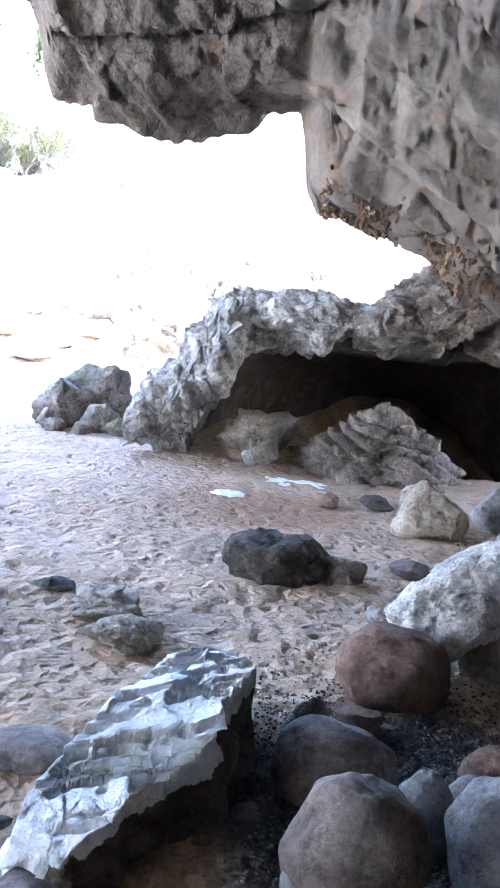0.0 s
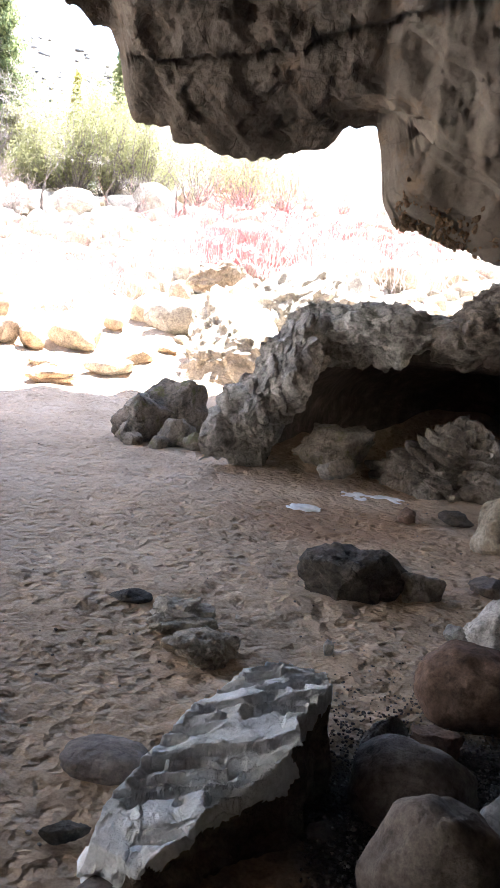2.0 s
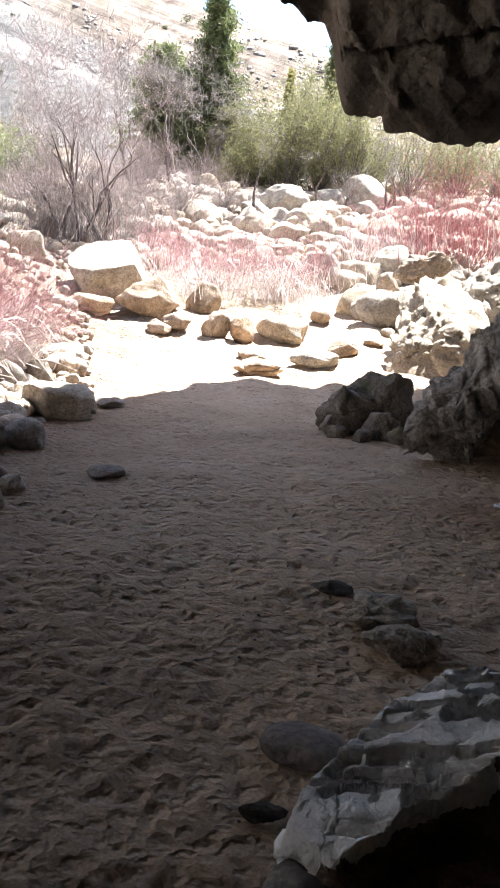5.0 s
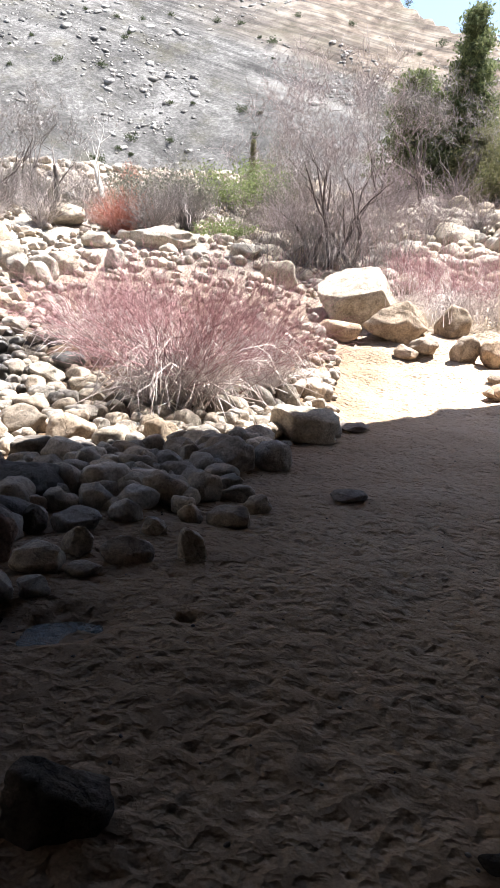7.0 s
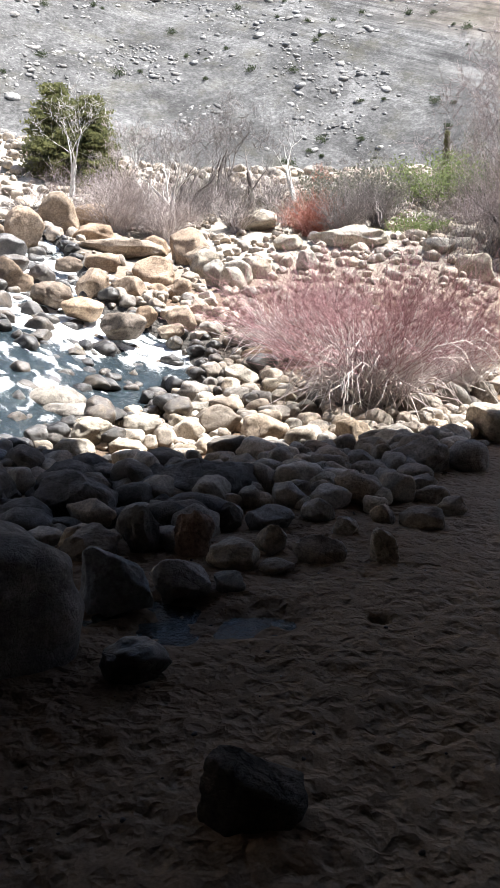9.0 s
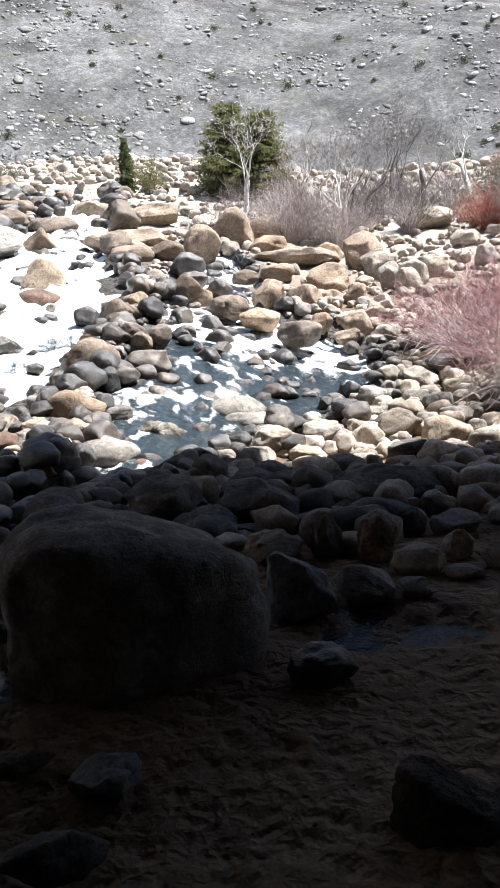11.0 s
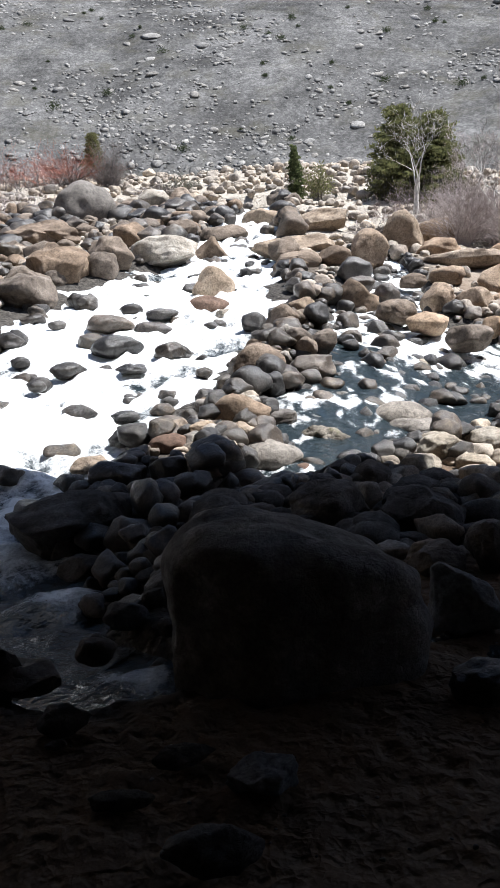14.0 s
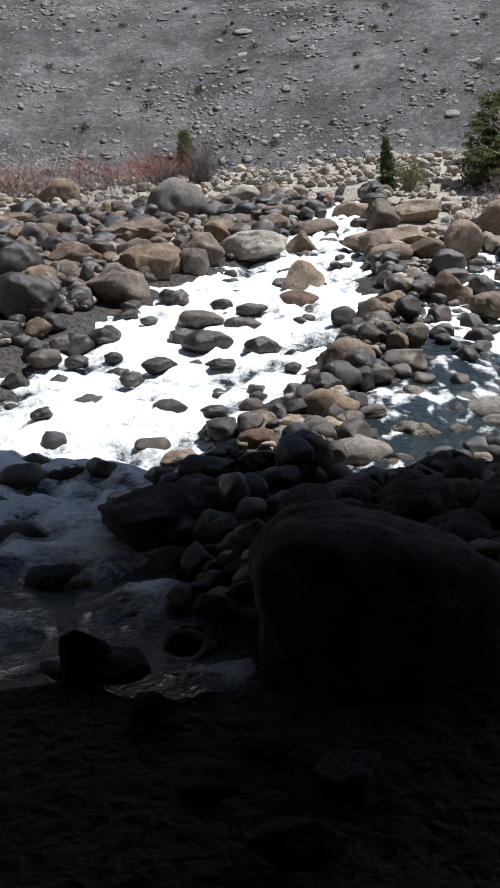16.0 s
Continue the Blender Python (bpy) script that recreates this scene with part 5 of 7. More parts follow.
put('mossgrey', -2.26, 9.20, 0.10, 0.34, 0.27, 0.40, 12, 311)

put('wetgrey', -14.00, 1.57, 1.78, 0.64, 0.52, 0.34, 80, 700)
put('wetround', -12.59, 1.58, 1.40, 0.74, 0.59, 0.40, 87, 701)
put('wetround', -12.18, 2.31, 1.30, 0.47, 0.38, 0.27, 94, 702)
put('wetgrey', -15.69, 1.48, 2.26, 0.40, 0.33, 0.23, 101, 703)
put('wetround', -11.89, 0.77, 1.13, 0.51, 0.40, 0.24, 108, 704)
put('wetround', -11.37, 0.32, 0.98, 0.28, 0.22, 0.16, 115, 705)
put('wetgrey', -13.31, -0.59, 1.55, 0.48, 0.39, 0.28, 82, 706)
put('wetround', -13.42, 0.02, 1.60, 0.49, 0.40, 0.28, 89, 707)
put('wetround', -10.41, -0.82, 0.71, 0.29, 0.23, 0.17, 96, 708)
put('wetgrey', -12.56, -0.86, 1.36, 0.54, 0.43, 0.30, 103, 709)
put('wetround', -11.69, 1.66, 1.08, 0.43, 0.34, 0.17, 110, 710)
put('wetround', -14.81, 2.19, 2.01, 0.42, 0.33, 0.24, 117, 711)
put('wetgrey', -14.39, 2.63, 1.90, 0.54, 0.43, 0.22, 84, 712)
put('wetround', -16.19, -0.13, 2.39, 0.40, 0.32, 0.23, 91, 713)
put('wetround', -10.02, 1.28, 0.59, 0.37, 0.30, 0.15, 98, 714)
put('wetgrey', -14.30, 0.83, 1.82, 0.32, 0.26, 0.18, 105, 715)
put('wetround', -12.38, -0.39, 1.26, 0.38, 0.30, 0.21, 112, 716)
put('wetround', -12.54, 0.14, 1.29, 0.31, 0.25, 0.17, 119, 717)

# ---- rocks of the cave mouth ----
def along(knots, v):
    """Straight lines between (v, value) pairs."""
    for (a, p), (b, q) in zip(knots, knots[1:]):
        if v <= b:
            return p + (q - p) * max(0.0, (v - a) / (b - a))
    return knots[-1][1]


def striped_rock():
    """The white limestone block in the foreground: a slanting top broken into thin beds, step over step, and a brown
    broken side with its shade painted in.
    """
    TOP = [(-0.52, 0.11), (-0.45, 0.15), (-0.25, 0.225), (0.0, 0.29), (0.3, 0.335), (0.42, 0.335), (0.56, 0.27)]
    RIGHT = [(-0.52, 0.085), (-0.46, 0.115), (-0.26, 0.145), (-0.1, 0.20), (0.03, 0.235), (0.1, 0.16), (0.2, 0.15), (0.33, 0.155), (0.45, 0.05), (0.56, 0.0)]
    LEFT = [(-0.52, -0.085), (-0.43, -0.13), (-0.1, -0.17), (0.1, -0.19), (0.35, -0.19), (0.56, -0.15)]
    ax, ay = Vector((0.49, 0.872)), Vector((0.872, -0.49))
    rows, cols, skirt = 250, 96, 26
    o = Vector((4.2, 9.1, 2.7))

    def edge(s, c):
        k = (c + 1) / 2
        rim = 0.016 * fbm(Vector((s * 7, c, 1.0)), 3) + 0.007 * fbm(Vector((s * 30, c, 2.0)), 2)
        return along(LEFT, s) * (1 - k) + along(RIGHT, s) * k + rim * c * abs(c)

    def height(s, c):
        wide = edge(s, c)
        x, y = s * 0.49 + wide * 0.872, s * 0.872 - wide * 0.49
        w = Vector((x * 6, y * 6, 0.0)) + o
        tall = along(TOP, s) + 0.022 * c * smooth(-0.2, 0.2, s) + 0.018 * fbm(w * 0.6, 3)
        q = (y - 0.22 * x + 0.045 * fbm(w * 0.4 + o, 2) + 0.010 * fbm(w * 1.6, 3)) / 0.058 + 0.3
        q += 0.9 * noise.noise(Vector((q * 0.55, 3.3, 1.1)))
        block = math.floor(x * 5.0 + 0.9 * noise.noise(Vector((x * 6, q, 2.2))) + 0.37 * math.floor(q))
        q += 0.32 * (noise.cell(Vector((block + 0.5, math.floor(q) + 0.5, 3.5))) - 0.5)
        n, f = math.floor(q), q - math.floor(q)
        along_it = fbm(Vector((x * 3.2, n * 2.7, 5.3)), 2)
        hold = smooth(-0.16, 0.02, along_it) * (0.75 + 0.7 * noise.noise(Vector((n * 1.9, 0.4, 0.7)))) * smooth(-0.5, -0.34, s) * (1 - 0.7 * smooth(0.75, 1.0, abs(c)))
        step = smooth(0.74, 0.90, f) - f
        under = smooth(0.5, 0.72, f) * (1 - smooth(0.74, 0.80, f))
        z = tall + hold * (0.092 * step - 0.024 * under)
        z += 0.014 * hold * (noise.cell(Vector((block + 0.5, n + 0.5, 1.5))) - 0.5)
        # short cross breaks and a few square pits
        cell = noise.voronoi(Vector((x * 9, n * 3.1, 3.0)))
        z -= 0.008 * hold * max(0.0, 1 - (cell[0][1] - cell[0][0]) / 0.10)
        z -= min(0.026, 0.40 * max(0.0, 0.22 - noise.voronoi(Vector((x * 7.5, y * 9, 6.0)))[0][0])) * smooth(-0.42, -0.3, s)
        # facets of the near end
        z += 0.05 * (creased(w * 0.5 + 0.2 * noise.noise_vector(w), 0.8) - 0.2) * (1 - 0.6 * smooth(-0.35, -0.2, s))
        z += 0.030 * facet(w * 0.9) + 0.008 * facet(w * 2.5)
        return z + 0.0025 * fbm(w * 5, 3)

    verts, faces, side_faces = [], [], []
    lines = []
    for i in range(rows + 1):
        s = -0.52 + 1.08 * i / rows
        for j in range(cols + 1):
            c = -1 + 2 * j / cols
            lines.append((s, c))
            b = ax * s + ay * edge(s, c)
            verts.append(Vector((b.x, b.y, height(s, c))))
    for i in range(rows):
        for j in range(cols):
            k = i * (cols + 1) + j
            faces.append((k, k + 1, k + cols + 2, k + cols + 1))
    ring = [j for j in range(cols + 1)] + [i * (cols + 1) + cols for i in range(1, rows + 1)] + [rows * (cols + 1) + j for j in range(cols - 1, -1, -1)] + [i * (cols + 1) for i in range(rows - 1, 0, -1)]
    last = ring
    for m in range(1, skirt + 1):
        row = []
        for n, k in enumerate(ring):
            p = verts[k]
            s, c = lines[k]
            t = m / skirt
            flat = Vector((p.x, p.y, 0))
            away = (ay * math.copysign(1, c) if abs(c) == 1 else ax * math.copysign(1, s)).to_3d()
            w = Vector((p.x * 7, p.y * 7, t * 2.4)) + o
            # the top bed juts out, the broken face below it stands back and then spreads to the ground
            out = -0.008 * smooth(0.1, 0.3, t) + 0.05 * t + (0.07 * facet(w * 0.9) + 0.03 * facet(w * 2.4)) * smooth(0.02, 0.4, t) + 0.012 * fbm(w, 3) * smooth(0, 0.2, t)
            row.append(len(verts))
            verts.append(flat + away * out + Vector((0, 0, p.z + (-0.07 - p.z) * t)))
        for n in range(len(ring)):
            q = (n + 1) % len(ring)
            side_faces.append(len(faces))
            faces.append((last[n], row[n], row[q], last[q]))
        last = row
    at = Vector((-0.2, 2.41, 0))
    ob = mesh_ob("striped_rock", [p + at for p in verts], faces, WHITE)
    ob.data.materials.append(SHADED_SIDE)
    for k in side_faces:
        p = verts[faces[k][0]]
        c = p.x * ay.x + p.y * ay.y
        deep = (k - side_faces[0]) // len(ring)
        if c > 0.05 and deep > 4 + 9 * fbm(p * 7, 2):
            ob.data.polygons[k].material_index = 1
    return tagged(ob, "white limestone block with thin broken beds on sand", "rock")


striped_rock()
boulder(1.10, 3.58, 0.40, (1.05, 0.44, 0.34), -10, 77, CHALK, "white limestone slab leaning on brown rocks", "rock", "rock", lean=(0, -40), level=6, cuts=10, bite=0.25, lump=0.12, rough=0.03, boxy=3.0, crag=0.14)

boulder(-5.29, 8.14, 0.18, (0.80, 0.62, 0.40), 30, 405, PALE, "pale flat-topped slab at the shade's edge", "boulder", "boulder", lean=(7, 5), level=5, cuts=6, bite=0.22, lump=0.06, rough=0.015, boxy=5.0, crag=0.05)
SLAB = dict(level=6, cuts=14, bite=0.30, lump=0.10, rough=0.03, layers=0.05, boxy=3.6, crag=0.22)
boulder(-1.75, 14.7, 1.05, (2.1, 2.7, 0.95), 8, 401, PALE, "big layered limestone slab tilted up beyond the arch", "boulder", "boulder", "tilted slabs", lean=(38, 6), **SLAB)
boulder(-1.05, 16.3, 1.75, (2.1, 2.4, 0.9), -12, 402, PALE, "big layered limestone slab tilted up beyond the arch", "boulder", "boulder", "tilted slabs", lean=(34, -8), **SLAB)
boulder(-2.65, 16.9, 2.25, (1.4, 0.8, 0.5), 15, 403, TAN, "long tan slab lying on tilted limestone", "boulder", "boulder", "tilted slabs", lean=(20, -22), **SLAB)
boulder(0.6, 16.8, 1.7, (2.0, 2.0, 0.9), 20, 404, PALE, "big layered limestone slab tilted up beyond the arch", "boulder", "boulder", "tilted slabs", lean=(30, -5), **SLAB)

ARCH = dict(level=7, cuts=14, bite=0.30, lump=0.16, rough=0.06, boxy=2.6, crag=0.22, layers=0.03, tilt=(0.9, 0.2))
boulder(-0.68, 8.43, 0.72, (0.80, 1.0, 1.95), 4, 301, GREY, "leaning grey limestone pillar of the low arch", "rock", "arch_rock", "rocks of the arch", lean=(0, 26), **ARCH)
boulder(0.44, 8.70, 1.48, (1.7, 1.1, 0.66), -6, 302, GREY, "grey limestone lintel over a dark hollow", "rock", "arch_rock", "rocks of the arch", lean=(0, -9), **ARCH)
# darker stone than the first lintel, to carry the shadow on its front
boulder(1.69, 8.48, 1.66, (1.5, 1.2, 0.85), -14, 303, BACKROCK, "grey limestone lintel under the cave's lip", "rock", "arch_rock", "rocks of the arch", lean=(0, -20), **ARCH)
boulder(2.75, 8.75, 1.62, (1.6, 1.2, 0.9), -20, 312, BACKROCK, "dark limestone mass under the cave's lip", "rock", "arch_rock", "rocks of the arch", lean=(0, -12), **ARCH)
boulder(-0.16, 9.07, 1.51, (0.7, 0.8, 0.5), 20, 304, GREY, "grey limestone chunk on top of the arch", "rock", "arch_rock", "rocks of the arch", **ARCH)
boulder(1.32, 8.2, 0.14, (1.85, 1.1, 1.10), -9, 305, BACKROCK, "layered brown-grey boulder before the hollow", "boulder", "boulder", level=7, cuts=9, bite=0.22, lump=0.14, rough=0.05, layers=0.09, tilt=(0.45, 0.1), crag=0.22, peak=0.42)
boulder(0.09, 8.32, 0.32, (0.88, 0.55, 0.50), -2, 306, MOSSY, "flat mossy rock inside the hollow", "rock", "rock", level=5, cuts=12, bite=0.4, lump=0.2, rough=0.04, crag=0.25, boxy=2.6)
boulder(0.16, 7.77, 0.20, (0.26, 0.22, 0.22), 9, 307, MOSSY, "small mossy rock at the hollow's mouth", "rock", "rock", level=4, cuts=8, bite=0.35, lump=0.2, rough=0.05)
boulder(0.03, 7.82, 0.14, (0.2, 0.2, 0.16), 9, 308, GREY, "small grey rock at the hollow's mouth", "rock", "rock", level=4, cuts=8, bite=0.35, lump=0.2, rough=0.05)
boulder(0.59, 7.44, -0.005, (0.34, 0.26, 0.05), -12, 309, ICE, "white crust of old ice on the sand", "ice", "ice_patch", "ice patches", level=4, cuts=3, bite=0.2, lump=0.35, rough=0.05)
boulder(0.27, 7.47, -0.005, (0.30, 0.4, 0.05), 20, 310, ICE, "white crust of old ice on the sand", "ice", "ice_patch", "ice patches", level=4, cuts=3, bite=0.2, lump=0.4, rough=0.06)
boulder(-0.15, 6.82, -0.005, (0.28, 0.2, 0.05), 5, 311, ICE, "white crust of old ice on the sand", "ice", "ice_patch", "ice patches", level=4, cuts=3, bite=0.2, lump=0.4, rough=0.06)


def hollow():
    """The chamber behind the arch: an open rock shell, its darkness put into dark stone."""
    verts, faces = [], []
    rows, cols = 22, 48
    for i in range(rows + 1):
        for j in range(cols + 1):
            a, e = math.pi * j / cols, math.pi / 2 * i / rows
            k = 1 + 0.05 * fbm(Vector((math.cos(a) * 2, math.sin(a) * 2, e * 2)), 4)
            verts.append((2.0 + 2.75 * math.cos(a) * math.cos(e) ** 0.3 * k, 8.85 + 6.0 * math.sin(a) * math.cos(e) ** 0.3 * k, -1.3 + 2.52 * math.sin(e) * k))
    for i in range(rows):
        for j in range(cols):
            k = i * (cols + 1) + j
            faces.append((k, k + 1, k + cols + 2, k + cols + 1))
    # dark stone stands in for the deep shade inside
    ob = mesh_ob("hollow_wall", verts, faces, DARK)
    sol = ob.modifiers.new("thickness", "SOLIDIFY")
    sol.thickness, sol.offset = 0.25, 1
    tagged(ob, "rock walls of the hollow behind the arch, painted dark for its shade", "cave", kind="structure")


hollow()


def breccia():
    """Crumbly orange rubble cemented under the lip of the roof's low fold."""
    rnd = random.Random(61)
    verts, faces = [], []
    v, f = ball(2)
    for k in range(620):
        a = rnd.uniform(-18.5, -3.0)
        d, z = lip_at(a)
        back = abs(rnd.gauss(0, 0.13)) if a > -12 else abs(rnd.gauss(0, 0.35))
        q = d - back
        r = rnd.uniform(0.012, 0.034) * rnd.choice((0.6, 1.0, 1.4))
        c = Vector((q * math.sin(radians(-a)), q * math.cos(radians(a)), z + back * 0.95 + 0.012 + rnd.uniform(-0.01, 0.03)))
        turn = Euler((rnd.uniform(0, 6), rnd.uniform(0, 6), rnd.uniform(0, 6))).to_matrix()
        cuts = [Vector((rnd.gauss(0, 1), rnd.gauss(0, 1), rnd.gauss(0, 1))).normalized() for _ in range(7)]
        n = len(verts)
        for p in v:
            u = Vector(p)
            for m in cuts:
                u -= max(0.0, u.dot(m) - 0.55) * m
            verts.append(c + turn @ Vector((u.x * 1.5, u.y, u.z * 0.7)) * r)
        faces += [[n + i for i in t] for t in f]
    ob = mesh_ob("breccia", verts, faces, BRECCIA, None, False)
    tagged(ob, "crumbly orange rubble cemented under the roof's lip", "rubble", kind="stuff")


breccia()


def fill_stones(name, label, count, mat, spot, sizes, seed, level=2, shape=SMOOTHISH, sink=0.2, near=0, own=None, most=300, dip=0.0):
    """Many small stones: spot(rnd) gives x, y or None. The first ones nearer than near are things of their own, named by own; the rest one mesh."""
    rnd = random.Random(seed)
    kinds = []
    for k in range(7):
        me = rock_mesh(own[0] if own else "pattern", (1, rnd.uniform(0.65, 0.95), rnd.uniform(0.5, 0.8)), seed * 10 + k, own[2] if own else mat, level=level, **shape)
        co = np.empty(len(me.vertices) * 3)
        me.vertices.foreach_get("co", co)
        kinds.append((co.reshape(-1, 3), np.array([p.vertices[:] for p in me.polygons]), me))
    vs, fs, n, single = [], [], 0, 0
    while count > 0:
        count -= 1
        at = spot(rnd)
        if at is None:
            continue
        far = math.hypot(*at[:2])
        s = rnd.uniform(*sizes) * rnd.choice((0.7, 0.85, 1, 1.25)) * (1 + 0.5 * smooth(16, 34, far) * (sizes[0] > 0.1))
        co, f, me = rnd.choice(kinds)
        a = rnd.uniform(0, 6.28)
        z = ground(*at[:2]) + relief(at[0], at[1], far) + s * sink
        if far < near and single < most:
            single += 1
            ob = new(own[0], me)
            ob.matrix_world = Matrix.LocRotScale((at[0], at[1], z), Euler((0, 0, a)), (s, s, s))
            tagged(ob, own[1], own[0].split("_")[-1], label)
            continue
        c, d = math.cos(a), math.sin(a)
        b = co * s
        b = np.stack([b[:, 0] * c - b[:, 1] * d, b[:, 0] * d + b[:, 1] * c, b[:, 2]], 1)
        if dip:
            b *= (0.4 + 1.1 * rnd.random() ** 2.5) * np.array((rnd.uniform(0.7, 1.7), rnd.uniform(0.7, 1.7), rnd.uniform(0.6, 1.3)))
            b[:, 2] = b[:, 2] * 0.6 + dip * (b[:, 0] * at[0] + b[:, 1] * at[1]) / far
        b = b + (at[0], at[1], z)
        vs.append(b)
        fs.append(f + n)
        n += len(b)
    for _, _, me in kinds:
        if not me.users:
            bpy.data.meshes.remove(me)
    if vs:
        ob = mesh_ob(name, np.concatenate(vs).tolist(), np.concatenate(fs).tolist(), mat)
        tagged(ob, label, "stones", kind="stuff")


def clear_of_big(x, y, gap=0.8):
    return all((x - a) ** 2 + (y - b) ** 2 > (r * gap) ** 2 for a, b, r in PLACED)


def in_bank(rnd):
    """The cobble bank between sand and river."""
    az, d = rnd.uniform(31, 104), rnd.uniform(5, 40) if rnd.random() < 0.65 else rnd.uniform(6, 16)
    x, y = -d * math.sin(radians(az)), d * math.cos(radians(az))
    edge = 9.6 - 4.2 * smooth(31.8, 43.2, az) - 1.6 * smooth(47.5, 66.5, az)
    if d < edge + rnd.uniform(0, 0.7) or not clear_of_big(x, y):
        return None
    if beside_river(x, y) < rnd.uniform(1.0, 1.6):
        return None
    if az > 56 and d < 8.4 and rnd.random() < 0.7:
        return None
    return x, y


def in_shade(rnd):
    """Between the huge boulder and the sunlit stones."""
    az, d = rnd.uniform(54, 78), rnd.uniform(5.4, 8.0)
    x, y = -d * math.sin(radians(az)), d * math.cos(radians(az))
    return (x, y) if beside_river(x, y) > 0.75 and clear_of_big(x, y, 0.75) else None


def by_water(rnd):
    """Wet stones along both banks and in the shallows."""
    az, d = rnd.uniform(40, 100), rnd.uniform(4.5, 26)
    x, y = -d * math.sin(radians(az)), d * math.cos(radians(az))
    if not 1.04 < beside_river(x, y) < rnd.uniform(1.06, 1.32) or not clear_of_big(x, y, 0.8):
        return None
    return x, y


def in_pool(rnd):
    """The shaded pool before the huge boulder."""
    x, y = rnd.uniform(-7.4, -3.9), rnd.uniform(-0.35, 1.7)
    return (x, y) if clear_of_big(x, y, 0.9) else None


def in_bar(rnd):
    """The sunlit rubble bar beyond the sand."""
    az, d = rnd.uniform(-14, 37), rnd.uniform(13.5, 36)
    x, y = -d * math.sin(radians(az)), d * math.cos(radians(az))
    if d < 15 + 5 * smooth(10, 15.5, az):
        return None
    if not clear_of_big(x, y) or d < 15 + 3.5 * smooth(0.1, 0.5, fbm(Vector((x * 0.3, y * 0.3, 2)), 2)) and rnd.random() < 0.85:
        return None
    return x, y


def in_water(rnd):
    k = rnd.randrange(1, 6)
    x, y, w = COURSE[k]
    x2, y2, w2 = COURSE[k + 1]
    t, s = rnd.random(), rnd.gauss(0, 0.75)
    x, y = x + (x2 - x) * t, y + (y2 - y) * t
    return x + s * w * 0.55, y + s * w * 0.83


def in_branch(rnd):
    k = rnd.randrange(0, len(BRANCH) - 1)
    x, y, w = BRANCH[k]
    x2, y2, w2 = BRANCH[k + 1]
    t, s = rnd.random(), rnd.gauss(0, 0.8)
    return x + (x2 - x) * t + s * w * 0.5, y + (y2 - y) * t + s * w * 0.85


def on_hill(rnd):
    az, d = rnd.uniform(4, 104), rnd.uniform(60, 165)
    return -d * math.sin(radians(az)), d * math.cos(radians(az))


def in_drifts(rnd):
    """Rocks of the valley side, thick along some runs and thin between."""
    x, y = on_hill(rnd)
    return (x, y) if fbm(Vector((x * 0.07, y * 0.07, 5.5)), 3) > rnd.gauss(0.04, 0.16) else None


def outcrops(rnd):
    x, y = on_hill(rnd)
    return (x, y) if fbm(Vector((x * 0.05, y * 0.05, 2.5)), 3) > 0.14 + rnd.gauss(0, 0.12) else None


def on_gravel(rnd):
    x, y = rnd.gauss(0.6, 0.36), rnd.gauss(2.46, 0.42)
    return (x, y) if x > 0.04 else None


def pebbly(rnd):
    az, d = rnd.uniform(-16, 92), rnd.uniform(2.2, 12)
    return -d * math.sin(radians(az)), d * math.cos(radians(az))


WETS = ("rock", "wet dark rock breaking the rapids", WET_ONE)
fill_stones("bank_cobbles", "small rounded grey and tan cobbles of the river bank", 8500, COBBLE_MIX, in_bank, (0.14, 0.40), 11, level=3, near=8.2, most=190, own=("cobble", "small rounded cobble of the grey and tan river bank", COBBLE))
# dark stones here deepen the shade by their colour
fill_stones("shaded_boulders", "dark boulders between the huge boulder and the stream", 120, DARK_SHADED, in_shade, (0.22, 0.44), 26, level=3, shape=WORN, sink=0.12, near=99, own=("boulder", "dark rounded boulder lying in the cave's shade", DARK_SHADED))
fill_stones("wet_cobbles", "wet dark cobbles along the water's edge", 8000, WET_MIX, by_water, (0.14, 0.42), 18, level=3, sink=0.15, near=9, most=90, own=("cobble", "wet dark cobble at the water's edge", WET_ONE))
fill_stones("bar_rubble", "sunbleached rubble of the bar beyond the sand", 1900, PALE_MIX, in_bar, (0.3, 1.05), 12, level=3, shape=BLOCK, sink=0.06, near=17, most=150, own=("rock", "sunbleached angular rock on the bar beyond the sand", PALE))
fill_stones("bar_stones", "small sunbleached stones of the bar", 1200, PALE_MIX, in_bar, (0.15, 0.5), 19, level=3, shape=SMOOTHISH, sink=0.15)
fill_stones("pool_stones", "dark rounded stones standing in the shaded pool", 150, WET_MIX, in_pool, (0.12, 0.26), 20, level=3, sink=0.4, near=99, most=110, own=("pool_stone", "dark rounded stone standing in the shaded pool", WET_ONE))


def far_bank(rnd):
    """The heaped bank beyond the rapids."""
    az, d = rnd.uniform(70, 98), rnd.uniform(9, 27)
    x, y = -d * math.sin(radians(az)), d * math.cos(radians(az))
    return (x, y) if 1.05 < beside_river(x, y) and clear_of_big(x, y, 0.8) else None


fill_stones("bank_boulders", "dark boulders heaped on the far river bank", 1500, WET_MIX, far_bank, (0.25, 0.75), 23, level=3, sink=0.2, near=99, most=290, own=("bank_boulder", "dark boulder heaped on the far river bank", DARKTAN))
fill_stones("river_stones", "small wet stones breaking the rapids", 150, WET_MIX, in_water, (0.22, 0.5), 13, level=3, sink=0.25, near=99, own=WETS)
fill_stones("stream_stones", "small wet stones in the side stream", 620, WET_MIX, in_branch, (0.16, 0.42), 14, level=3, sink=0.38, near=99, own=("stream_stone", "small wet stone in the side stream", WET_ONE))
